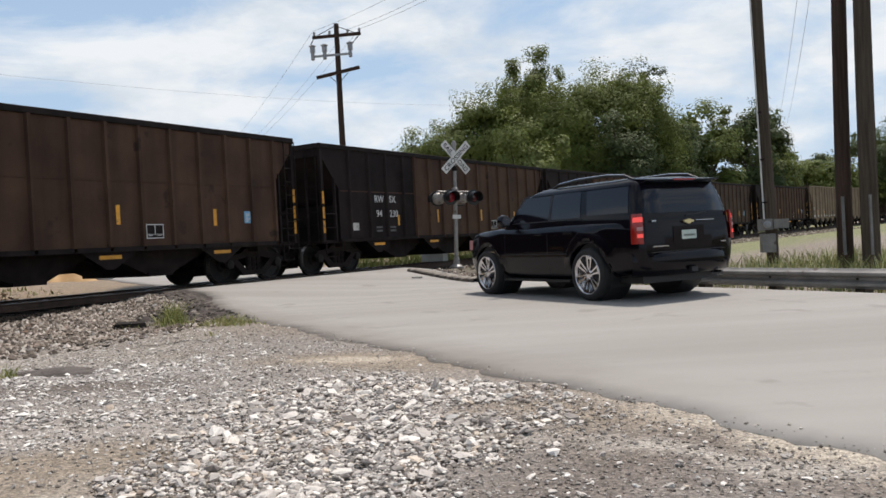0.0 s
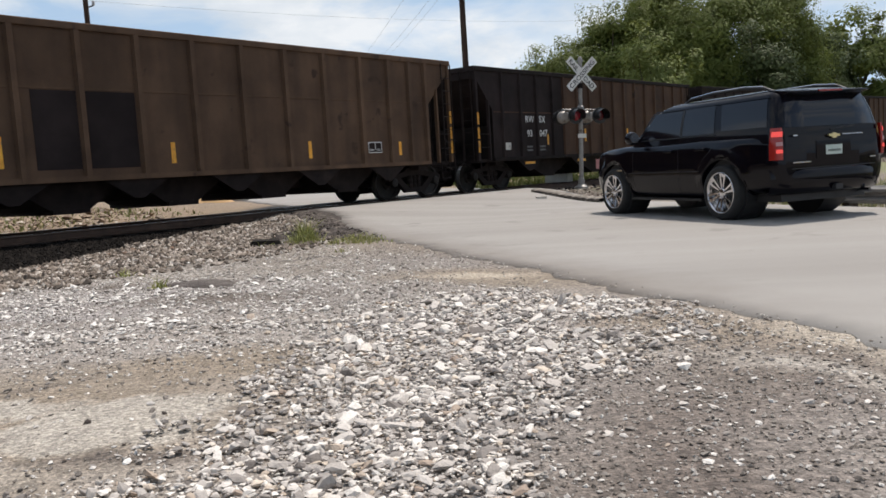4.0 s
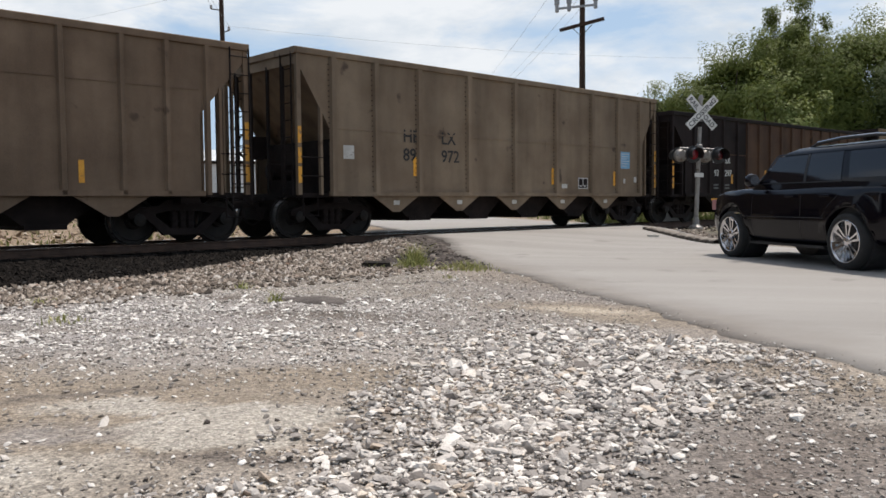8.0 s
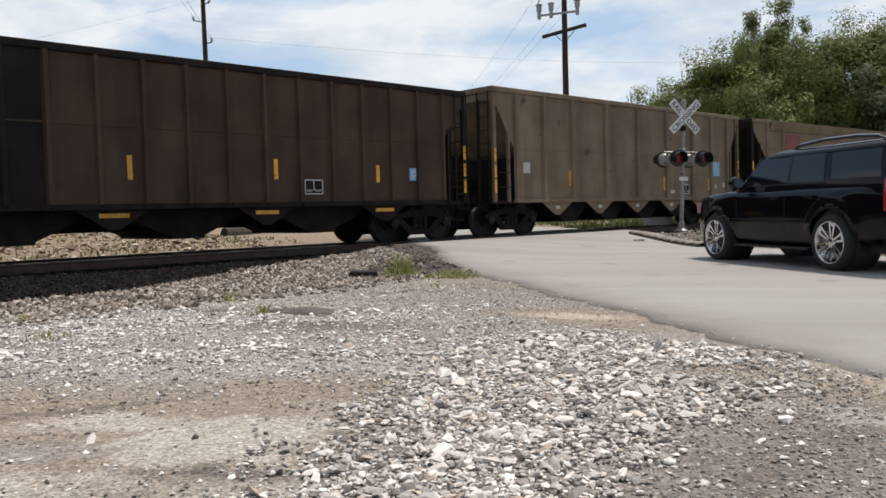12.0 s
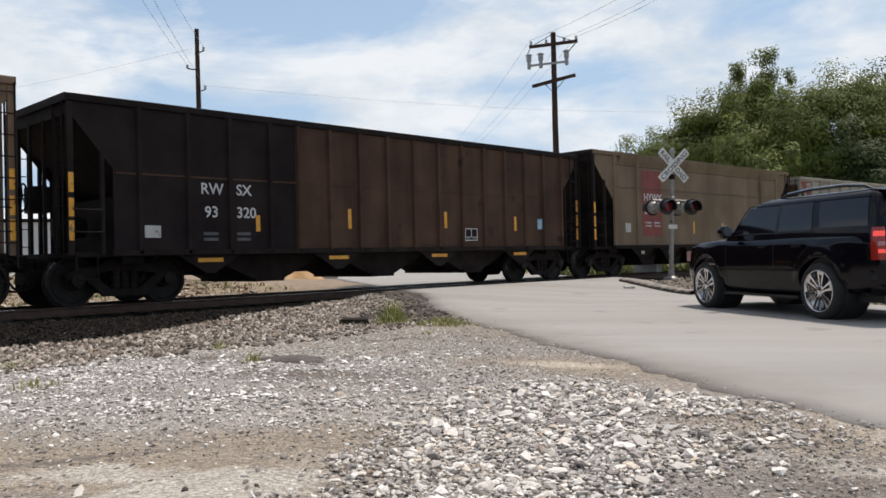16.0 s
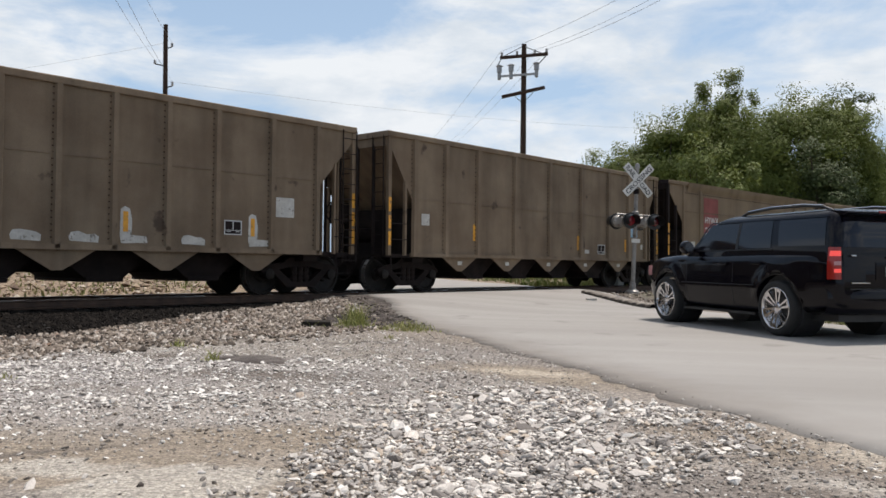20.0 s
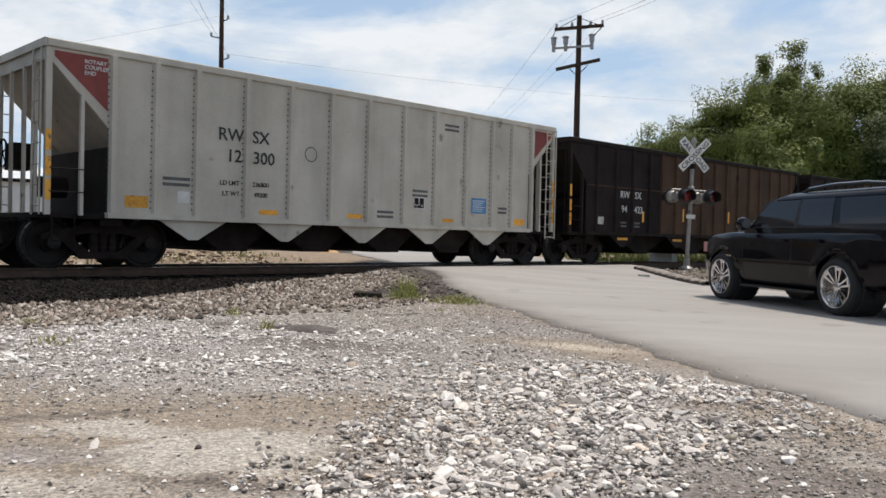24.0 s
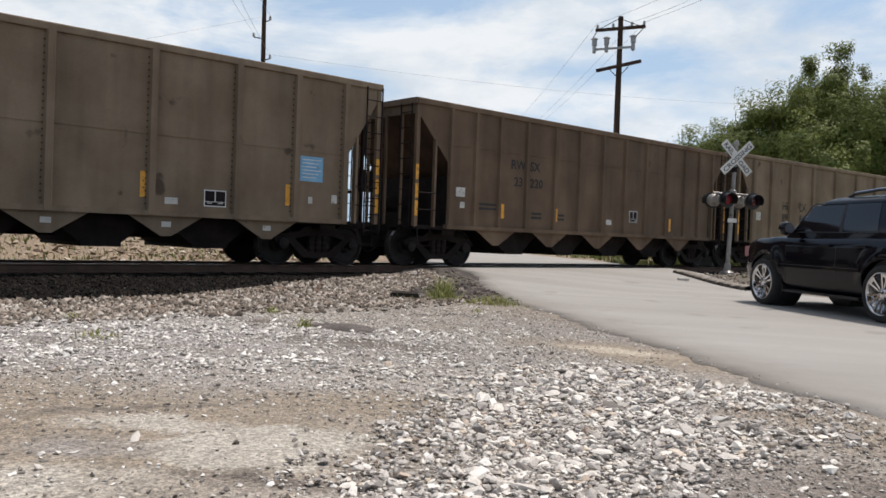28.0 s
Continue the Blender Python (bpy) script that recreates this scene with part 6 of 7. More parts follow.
        tl.grid([[(lerp_table(CABIN, max(z, 1.09))[1] - 0.04 + q[0], y * q[1], z) for q in ((0.13, 0.974 - 0.16 * max(0, z - 1.05)), (0.1, 0.972 - 0.16 * max(0, z - 1.05)), (0.03, 0.945 - 0.16 * max(0, z - 1.05)), (-0.01, 0.895 - 0.1 * max(0, z - 1.05)), (0.0, 0.855))] for z in np.linspace(0.84, 1.27, 8)])
        lamp = part("tail_lamp", tl, TAILRED, car, "red tail lamp", smooth=True)
        li = Build()
        li.grid([[(lerp_table(CABIN, max(z, 1.09))[1] - 0.046 + q[0], y * q[1], z) for q in ((0.1, 0.978 - 0.16 * max(0, z - 1.05)), (0.03, 0.951 - 0.16 * max(0, z - 1.05)), (-0.016, 0.885 - 0.1 * max(0, z - 1.05)), (-0.008, 0.87))] for z in np.linspace(1.15, 1.22, 4)])
        part("brake_bulb", li, TAILLIT, lamp, "lit brake lamp", smooth=True)
        li = Build()
        li.grid([[(lerp_table(CABIN, 1.09)[1] - 0.046 + q[0], y * q[1], z) for q in ((0.03, 0.95), (-0.016, 0.897), (-0.008, 0.87))] for z in np.linspace(0.93, 0.98, 3)])
        part("brake_bulb", li, TAILLIT, lamp, "lit brake lamp", smooth=True)
        li = Build()
        li.grid([[(lerp_table(CABIN, 1.09)[1] - 0.046 + q[0], y * q[1], z) for q in ((0.03, 0.95), (-0.016, 0.897), (-0.008, 0.87))] for z in np.linspace(1.03, 1.08, 3)])
        part("reverse_lens", li, TAILCLEAR, lamp, "clear reversing lens", smooth=True)
        # head lamp
        part("head_lamp", Build().box(2.08, 2.25, min(y * 0.62, y * 0.9), max(y * 0.62, y * 0.9), 0.82, 1.0), TAILCLEAR, car, "clear head lamp")
    # windscreen and rear window
    for name, which, z0, z1, side, label in (("windscreen", 0, 1.17, 1.68, 1, "dark windscreen"), ("rear_window", 1, 1.27, 1.7, -1, "dark tinted rear window")):
        rows = []
        for z in np.linspace(z0, z1, 7):
            f, r, w = lerp_table(CABIN, z)
            x = (f if which == 0 else r) + 0.008 * side
            rows.append([(x - side * 0.1 * max(0, abs(k) - 0.86) / 0.14 * (which == 1), (w - (0.17 if which == 0 else 0.03)) * k, z) for k in (-1, -0.93, -0.86, -0.5, 0, 0.5, 0.86, 0.93, 1)])
        part(name, Build().grid(rows), TINT, car, label, smooth=True)
    sp = Build().prism([(-2.14, 1.802), (-2.54, 1.757), (-2.55, 1.735), (-2.39, 1.70), (-2.14, 1.74)], "y", -0.7, 0.7)
    bevelled(part("spoiler", sp, CARBLACK, car), 0.012)
    part("high_brake_lamp", Build().box(-2.556, -2.52, -0.2, 0.2, 1.736, 1.76), TAILRED, car, "red high brake lamp")
    # tailgate panel, bumper, plate
    tg = Build()
    tg.grid([[(-2.565 - 0.022 * math.cos(1.4 * q) + (0.02 if z > 1.12 else 0), 0.8 * q, z) for q in np.linspace(-1, 1, 9)] for z in (0.72, 0.9, 1.05, 1.13, 1.19)])
    part("tailgate", tg, CARBLACK, car, smooth=True)
    bp = Build()
    prof = [(-2.3, 0.36), (-2.5, 0.36), (-2.6, 0.4), (-2.64, 0.5), (-2.645, 0.63), (-2.62, 0.7), (-2.52, 0.72)]
    rows = []
    for q in np.linspace(-1, 1, 13):
        pull = 0.2 * abs(q) ** 4
        rows.append([(x + pull, 0.955 * q, z) for x, z in prof])
    bp.grid(rows)
    bumper = part("rear_bumper", bp, CARBLACK, car, smooth=True)
    part("bumper_step", Build().box(-2.6, -2.5, -0.72, 0.72, 0.704, 0.716), TRIMBLACK, bumper)
    part("under_tray", Build().box(-2.4, 2.2, -0.74, 0.74, 0.26, 0.44), TRIMBLACK, car)
    part("exhaust_pipe", Build().tube((-2.3, -0.55, 0.36), (-2.6, -0.62, 0.34), 0.035, n=12), CHROME, car)
    part("tow_hitch", Build().box(-2.68, -2.5, -0.06, 0.06, 0.4, 0.47), TRIMBLACK, car)
    pl = part("number_plate", Build().box(-2.602, -2.592, -0.14, 0.14, 0.875, 1.005), PLATE, car, "pale green number plate")
    part("plate_print", Build().box(-2.606, -2.603, -0.11, 0.11, 0.915, 0.945), surface("plate_ink", (0.12, 0.15, 0.13), (0.18, 0.2, 0.18)), pl)
    part("plate_recess", Build().box(-2.592, -2.588, -0.3, 0.3, 0.83, 1.07), CARBLACK, car)
    part("emblem", Build().prism([(-0.1, 1.12), (-0.08, 1.15), (-0.035, 1.15), (-0.03, 1.165), (0.03, 1.165), (0.035, 1.15), (0.1, 1.15), (0.08, 1.115), (0.035, 1.115), (0.03, 1.095), (-0.03, 1.095), (-0.035, 1.115)], "x", -2.612, -2.588), GOLD, car, "dull gold emblem bar")
    part("tailgate_handle", Build().box(-2.605, -2.588, -0.5, -0.14, 1.137, 1.147), CHROME, car, "chrome tailgate strip")
    part("badge_bar", Build().box(-2.596, -2.588, 0.4, 0.7, 0.785, 0.8), CHROME, car, "chrome badge strip")
    part("badge_bar", Build().box(-2.596, -2.588, -0.74, -0.64, 0.8, 0.815), CHROME, car, "small chrome badge strip")
    part("badge_bar", Build().box(-2.596, -2.588, 0.62, 0.7, 1.15, 1.165), CHROME, car, "small chrome badge strip")
    wi = Build().tube((-2.535, 0.0, 1.21), (-2.53, -0.42, 1.26), 0.012, n=6)
    part("rear_wiper", wi, TRIMBLACK, car)
    # wheels
    for x in (-1.473, 1.473):
        for y in (-1, 1):
            wh = tagged(new("wheel"), "chrome wheel with six slotted spokes and black tyre")
            wh.parent = car
            wh.matrix_basis = pose(x, y * 0.89, 0.402, 0, 0, 0 if y < 0 else 180)
            # local: -y faces outwards
            part("tyre", Build().lathe([(-0.1, 0.29), (-0.135, 0.31), (-0.14, 0.35), (-0.125, 0.385), (-0.09, 0.4), (0.09, 0.4), (0.125, 0.385), (0.14, 0.35), (0.13, 0.3), (0.1, 0.29)], (0, 0, 0), "y", 40), TYRE, wh, smooth=True)
            part("barrel", Build().lathe([(-0.02, 0.26), (0.1, 0.29), (0.11, 0.05)], (0, 0, 0), "y", 28), TRIMBLACK, wh)
            part("rim", Build().lathe([(-0.02, 0.262), (-0.09, 0.268), (-0.13, 0.285), (-0.142, 0.297), (-0.13, 0.305), (-0.1, 0.3)], (0, 0, 0), "y", 40), CHROME, wh, smooth=True)
            for k in range(6):
                sp = Build()
                for sg in (-1, 1):
                    sp.hexa([(sg * 0.012 - 0.011, -0.1, 0.05), (sg * 0.012 + 0.011, -0.1, 0.05), (sg * 0.012 + 0.011, -0.05, 0.05), (sg * 0.012 - 0.011, -0.05, 0.05), (sg * 0.052 - 0.018, -0.13, 0.28), (sg * 0.052 + 0.018, -0.13, 0.28), (sg * 0.05 + 0.014, -0.075, 0.28), (sg * 0.05 - 0.014, -0.075, 0.28)])
                sp.hexa([(-0.05, -0.118, 0.235), (0.05, -0.118, 0.235), (0.05, -0.08, 0.235), (-0.05, -0.08, 0.235), (-0.065, -0.13, 0.28), (0.065, -0.13, 0.28), (0.065, -0.08, 0.28), (-0.065, -0.08, 0.28)])
                r = Matrix.Rotation(radians(60 * k + 12), 4, "Y")
                sp.v = [tuple(r @ Vector(q)) for q in sp.v]
                part("spoke", sp, CHROME, wh, "chrome spoke with a slot")
                part("lug_nut", Build().tube(tuple(r @ Vector((0.0, -0.1, 0.07))), tuple(r @ Vector((0.0, -0.125, 0.07))), 0.014, n=6), CHROME, wh)
            part("hub_cap", Build().lathe([(-0.05, 0.09), (-0.1, 0.08), (-0.112, 0.05), (-0.115, 0.005)], (0, 0, 0), "y", 20), CHROME, wh, smooth=True)
            part("brake_disc", Build().lathe([(-0.01, 0.17), (0.01, 0.17)], (0, 0, 0), "y", 24), STEEL, wh)
    car.matrix_world = pose(2.37, 14.49, 0.0, 0, 0, 118.4)


suv()

# ---------------------------------------------------------------- hopper cars
# In a car's own space x runs to its front, -y is the side that faces the camera, z = 0 is the rail's head.
HALF_W = 1.55


def bogie(parent, xc):
    """A two-axle truck: wheels, side frames with their window of springs, bolster and bearing caps."""
    b = Build().box(xc - 0.2, xc + 0.2, -1.0, 1.0, 0.45, 0.8)
    truck = part("truck", b, STEEL, parent, "grimy cast steel truck with spoked side frames")
    for dx in (-0.89, 0.89):
        ax = Build().tube((xc + dx, -1.05, 0.457), (xc + dx, 1.05, 0.457), 0.08, n=8)
        part("axle", ax, STEEL, truck)
        for y, d in ((-0.754, -1), (0.754, 1)):
            w = Build().lathe([(-0.09 * d, 0.44), (-0.1 * d, 0.49), (-0.065 * d, 0.495), (-0.06 * d, 0.459), (0.065 * d, 0.455), (0.07 * d, 0.4), (0.03 * d, 0.37), (0.02 * d, 0.17), (0.08 * d, 0.14), (0.08 * d, 0.02)], (xc + dx, y, 0.457), "y", 24)
            part("wheel", w, WHEELSTEEL, truck, smooth=False)
            if d < 0:
                part("tread", Build().grid([[(xc + dx + r * math.sin(a), y + o * d, 0.457 + r * math.cos(a)) for o, r in ((-0.055, 0.4605), (0.06, 0.4565), (0.066, 0.452))] for a in np.linspace(0, 2 * math.pi, 29)]), BRIGHT, truck, "bright worn tread", smooth=True)
    for y in (-1.02, 1.02):
        f = Build()
        f.prism([(xc - 1.12, 0.6), (xc - 0.95, 0.68), (xc - 0.5, 0.74), (xc - 0.32, 0.86), (xc + 0.32, 0.86), (xc + 0.5, 0.74), (xc + 0.95, 0.68), (xc + 1.12, 0.6), (xc + 1.1, 0.5), (xc + 0.7, 0.56), (xc + 0.3, 0.64), (xc - 0.3, 0.64), (xc - 0.7, 0.56), (xc - 1.1, 0.5)], "y", y - 0.07, y + 0.07)
        f.prism([(xc - 0.85, 0.58), (xc - 0.62, 0.58), (xc - 0.26, 0.3), (xc + 0.26, 0.3), (xc + 0.62, 0.58), (xc + 0.85, 0.58), (xc + 0.4, 0.17), (xc - 0.4, 0.17)], "y", y - 0.06, y + 0.06)
        part("side_frame", f, STEEL, truck)
        sp = Build()
        for k in (-0.17, 0.0, 0.17):
            sp.lathe([(0.3, 0.07), (0.36, 0.085), (0.42, 0.07), (0.48, 0.085), (0.54, 0.07), (0.6, 0.085), (0.64, 0.07)], (xc + k, y, 0.0), "z", 8)
        tagged(part("spring_nest", sp, STEEL, truck), kind="stuff")
        for dx in (-0.89, 0.89):
            c = Build().lathe([(0.0, 0.13), (0.1 * (1 if y > 0 else -1), 0.12), (0.12 * (1 if y > 0 else -1), 0.05)], (xc + dx, y, 0.47), "y", 12)
            part("bearing_cap", c, WHEELSTEEL, truck)


def hopper_car(spec):
    """One open-top coal hopper, with its ends, ribs, pockets, ladders, brake gear and trucks."""
    L, top, sill = spec["length"], spec["top"], 1.0
    h = L / 2
    skin, endmat = spec["paint"], spec.get("ends", spec["paint"])
    ribmat = spec.get("ribmat", skin)
    e = spec.get("bay", 1.03)          # length of the open end bays
    zd = spec.get("diag", 2.5)         # where the slanted side plate ends
    car = root("hopper_car", "", "")
    black = spec.get("black", 0.0)     # length of the black-painted panel at the rear end

    def sheet(x0, x1, mat, y, d):
        """Side plating from x0 to x1, cut off aslant in the end bays."""
        pts = []
        for x, which in ((x0, 0), (x1, 1)):
            if abs(abs(x) - h) < 1e-6:
                sgn = -1 if x < 0 else 1
                p = [(x, top - 0.12), (x, top - 0.3), (x - sgn * e, zd), (x - sgn * e, sill)]
                pts += p if which == 0 else p[::-1]
            else:
                pts += [(x, top - 0.12), (x, sill)] if which == 0 else [(x, sill), (x, top - 0.12)]
        part("side_sheet", Build().prism(pts, "y", y, y + 0.03 * d), mat, car)

    far_ribs = {q.name: [q, Build(), 0] for q in (BLACK, ribmat)}
    for y, d in ((-HALF_W + 0.06, -1), (HALF_W - 0.06, 1)):
        if black:
            cut = -h + black
            sheet(-h, cut, BLACK, y, d)
            sheet(cut, h, skin, y, d)
        else:
            sheet(-h, h, skin, y, d)
        outer = y + 0.03 * d
        # top chord and side sill
        c = Build().box(-h - 0.02, h + 0.02, min(y - 0.03 * d, y + 0.085 * d), max(y - 0.03 * d, y + 0.085 * d), top - 0.14, top)
        bevelled(part("top_chord", c, spec.get("chord", skin), car), 0.02)
        if spec.get("round_top"):
            s = Build()
            s.grid([[(x, outer + d * (0.006 + 0.10 * math.sin(a)), top - 0.36 + 0.35 * a / 1.5) for a in np.linspace(0, 1.5, 6)] for x in (-h + 1.4, h - 0.9)])
            part("rounded_hip", s, skin, car, smooth=True)
        c = Build().box(-h + e - 0.05, h - e + 0.05, min(y - 0.05 * d, outer + 0.07 * d), max(y - 0.05 * d, outer + 0.07 * d), sill - 0.08, sill + 0.02)
        part("side_sill", c, spec.get("sillmat", skin), car)
        # upright ribs
        rw, rd = spec.get("rib", (0.12, 0.075))
        for x in spec["ribs"]:
            xx = -h + x
            mat = BLACK if xx < -h + black - 0.05 else ribmat
            r = Build()
            pr = [(xx - rw / 2 - 0.03, outer), (xx - rw / 2, outer + rd * d), (xx + rw / 2, outer + rd * d), (xx + rw / 2 + 0.03, outer)]
            r.prism(pr, "z", sill - 0.06, top - 0.13)
            if d < 0:
                part("rib", r, mat, car)
            else:
                far_ribs[mat.name][1].v += r.v
                k = far_ribs[mat.name][2]
                far_ribs[mat.name][1].f += [tuple(i + k for i in q) for q in r.f]
                far_ribs[mat.name][2] += len(r.v)
        if d > 0:
            for mat, fb, _ in far_ribs.values():
                if fb.v:
                    tagged(part("far_rib", fb, mat, car), kind="stuff")
        if spec.get("seam"):
            part("seam", Build().box(-h + e + 0.05, h - e - 0.05, min(outer, outer + 0.014 * d), max(outer, outer + 0.014 * d), spec["seam"], spec["seam"] + 0.035), skin, car)
        if spec.get("rivets") and d < 0:
            rv = Build()
            for x in spec["ribs"]:
                for z in np.arange(sill + 0.12, top - 0.2, 0.115):
                    xx = -h + x - rw / 2 - 0.055
                    rv.prism([(xx, z), (xx + 0.028, z), (xx + 0.028, z + 0.028), (xx, z + 0.028)], "y", outer - 0.014, outer)
            tagged(part("rivets", rv, LETTERDIM if skin in (PALE, GREYPALE) else DARKBROWN, car), kind="stuff")
        # posts of the open end bays
        for sx in (-1, 1):
            for k, wd in ((0.03, 0.1), (0.6, 0.06)):
                xx = sx * (h - k)
                z1 = top - 0.15 if k < 0.1 else top - 0.3 - (top - 0.3 - zd) * k / e + 0.05
                part("corner_post" if k < 0.1 else "bay_post", Build().box(xx - wd / 2, xx + wd / 2, min(y - 0.03 * d, outer + 0.03 * d), max(y - 0.03 * d, outer + 0.03 * d), 0.95, z1), endmat if spec.get("ends") else ribmat, car)
            tape = Build()
            for z0, z1 in ((1.2, 1.55), (1.62, 1.95), (2.05, 2.4)):
                tape.box(sx * (h - 0.03) - 0.045, sx * (h - 0.03) + 0.045, min(outer + 0.03 * d, outer + 0.036 * d), max(outer + 0.03 * d, outer + 0.036 * d), z0, z1)
            part("reflective_tape", tape, YELLOW, car, "amber reflective tape")
            # grab irons across the bay
            for z in (1.35, 1.75) if d < 0 else ():
                part("grab_iron", Build().tube((sx * (h - 0.05), outer + 0.05 * d, z), (sx * (h - 0.62), outer + 0.05 * d, z), 0.013, n=6), STEEL, car)
    # slope sheets, end plates, floor ridge
    for sx in (-1, 1):
        x0, x1 = sx * (h - 0.04), sx * (h - 2.55)
        b = Build()
        b.hexa([(x0, -1.5, top - 0.34), (x1, -1.5, 0.95), (x1, 1.5, 0.95), (x0, 1.5, top - 0.34), (x0, -1.5, top - 0.3), (x1 - sx * 0.06, -1.5, 0.98), (x1 - sx * 0.06, 1.5, 0.98), (x0, 1.5, top - 0.3)])
        part("slope_sheet", b, endmat if spec.get("ends") else spec.get("slope", skin), car, "slanted end plate streaked with dust")
        b = Build().box(min(x0, x0 + sx * 0.04), max(x0, x0 + sx * 0.04), -1.5, 1.5, top - 0.36, top - 0.02)
        b.box(min(x0, x0 + sx * 0.1), max(x0, x0 + sx * 0.1), -1.55, 1.55, top - 0.14, top)
        part("end_plate", b, endmat, car)
        for y in (-0.95, -0.35, 0.35, 0.95):
            part("end_post", Build().box(sx * (h - 0.02) - 0.03, sx * (h - 0.02) + 0.03, y - 0.03, y + 0.03, 0.98, top - 0.3), spec.get("postmat", STEEL), car)
        # end platform, bolster and centre sill stub
        part("end_platform", Build().box(min(sx * (h - 2.3), sx * h), max(sx * (h - 2.3), sx * h), -1.45, 1.45, 0.9, 0.99), STEEL, car)
        part("stub_sill", Build().box(min(sx * (h - 2.6), sx * (h + 0.1)), max(sx * (h - 2.6), sx * (h + 0.1)), -0.22, 0.22, 0.62, 0.898), STEEL, car)
        part("body_bolster", Build().box(sx * (h - 1.2) - 0.2, sx * (h - 1.2) + 0.2, -1.4, 1.4, 0.78, 0.896), STEEL, car)
        # solid dark wedge that fills the lower half of the end bay
        part("slope_support", Build().prism([(sx * (h - 1.1), 0.992), (sx * (h - 1.1), min(2.2, top - 1.75)), (sx * (h - 2.4), 1.04), (sx * (h - 2.4), 0.992)], "y", -1.4, 1.4), STEEL, car)
        b = Build().box(min(sx * h, sx * (h + 0.5)), max(sx * h, sx * (h + 0.5)), -0.1, 0.1, 0.7, 0.9)
        b.box(min(sx * (h + 0.38), sx * (h + 0.64)), max(sx * (h + 0.38), sx * (h + 0.64)), -0.17, 0.12, 0.66, 0.95)
        part("coupler", b, STEEL, car)
        hose = Build()
        pts = [(sx * (h + 0.62 * q), -0.35 + 0.1 * q, 0.72 - 0.42 * math.sin(q * 2.6)) for q in np.linspace(0, 1, 7)]
        hose.sweep(pts, [0.025] * 7, 6)
        part("brake_hose", hose, STEEL, car)
        b = Build().box(min(sx * (h - 0.4), sx * (h + 0.02)), max(sx * (h - 0.4), sx * (h + 0.02)), -0.6, 0.6, 0.58, 0.9)
        b.box(min(sx * (h - 0.5), sx * (h + 0.3)), max(sx * (h - 0.5), sx * (h + 0.3)), -0.32, 0.32, 0.42, 0.7)
        part("end_sill", b, STEEL, car)
        part("cut_lever", Build().sweep([(sx * (h + 0.12), -1.4, 0.72), (sx * (h + 0.12), -1.1, 0.86), (sx * (h + 0.2), -0.5, 0.84), (sx * (h + 0.32), -0.1, 0.78)], [0.016] * 4, 6), STEEL, car)
        part("sill_step", Build().sweep([(sx * (h - 0.12), -1.5, 0.95), (sx * (h - 0.12), -1.52, 0.5), (sx * (h - 0.5), -1.52, 0.5), (sx * (h - 0.5), -1.5, 0.95)], [0.022] * 4, 6), STEEL, car)
        # ladder on the corner
        for y, d in ((-HALF_W, -1), (HALF_W, 1)):
            lad = Build()
            for xx in (sx * (h + 0.02), sx * (h - 0.4)):
                lad.tube((xx, y + 0.04 * d, 0.75), (xx, y + 0.04 * d, top - 0.1), 0.018, n=6)
            z = 0.8
            while z < top - 0.2:
                lad.tube((sx * (h + 0.02), y + 0.04 * d, z), (sx * (h - 0.4), y + 0.04 * d, z), 0.012, n=6)
                z += 0.36
            if sx > 0 or d > 0:
                part("ladder", lad, spec.get("laddermat", STEEL), car)
        lad = Build()
        for yy in (-1.38, -0.98):
            lad.tube((sx * (h + 0.05), yy, 0.95), (sx * (h + 0.05), yy, top - 0.1), 0.018, n=6)
        z = 1.1
        while z < top - 0.2:
            lad.tube((sx * (h + 0.05), -1.38, z), (sx * (h + 0.05), -0.98, z), 0.012, n=6)
            z += 0.36
        part("end_ladder", lad, spec.get("laddermat", STEEL), car)
    # brake wheel, cylinder and reservoir at the rear end
    b = Build()
    ring = [(0.26 * math.cos(a), 0.26 * math.sin(a)) for a in np.linspace(0, 2 * math.pi, 15)]
    for (p, q), (r, t) in zip(ring, ring[1:]):
        b.tube((-h - 0.06, 0.55 + p, 2.1 + q), (-h - 0.06, 0.55 + r, 2.1 + t), 0.02, n=6)
    for k in range(0, 14, 3):
        b.tube((-h - 0.06, 0.55, 2.1), (-h - 0.06, 0.55 + ring[k][0], 2.1 + ring[k][1]), 0.012, n=6)
    part("brake_wheel", b, STEEL, car)
    b = Build().lathe([(0, 0.05), (0.03, 0.2), (0.6, 0.2), (0.64, 0.05)], (-h + 0.35, 0.2, 1.5), "x", 14)
    part("air_reservoir", b, STEEL, car)
    b = Build().box(-h + 0.05, -h + 0.4, 0.3, 0.8, 1.8, 2.3)
    part("brake_box", b, STEEL, car)
    # discharge pockets
    n = spec.get("pockets", 4)
    span = L - 2 * 2.75
    for k in range(n):
        c = -span / 2 + span * (k + 0.5) / n
        wdt = span / n
        b = Build()
        b.prism([(c - wdt * 0.5, 0.98), (c - wdt * 0.46, 0.88), (c - 0.32, 0.36), (c + 0.32, 0.36), (c + wdt * 0.46, 0.88), (c + wdt * 0.5, 0.98)], "y", -1.12, 1.12)
        b.box(c - 0.36, c + 0.36, -1.16, 1.16, 0.33, 0.42)
        part("hopper_pocket", b, STEEL, car, "soot-black discharge pocket")
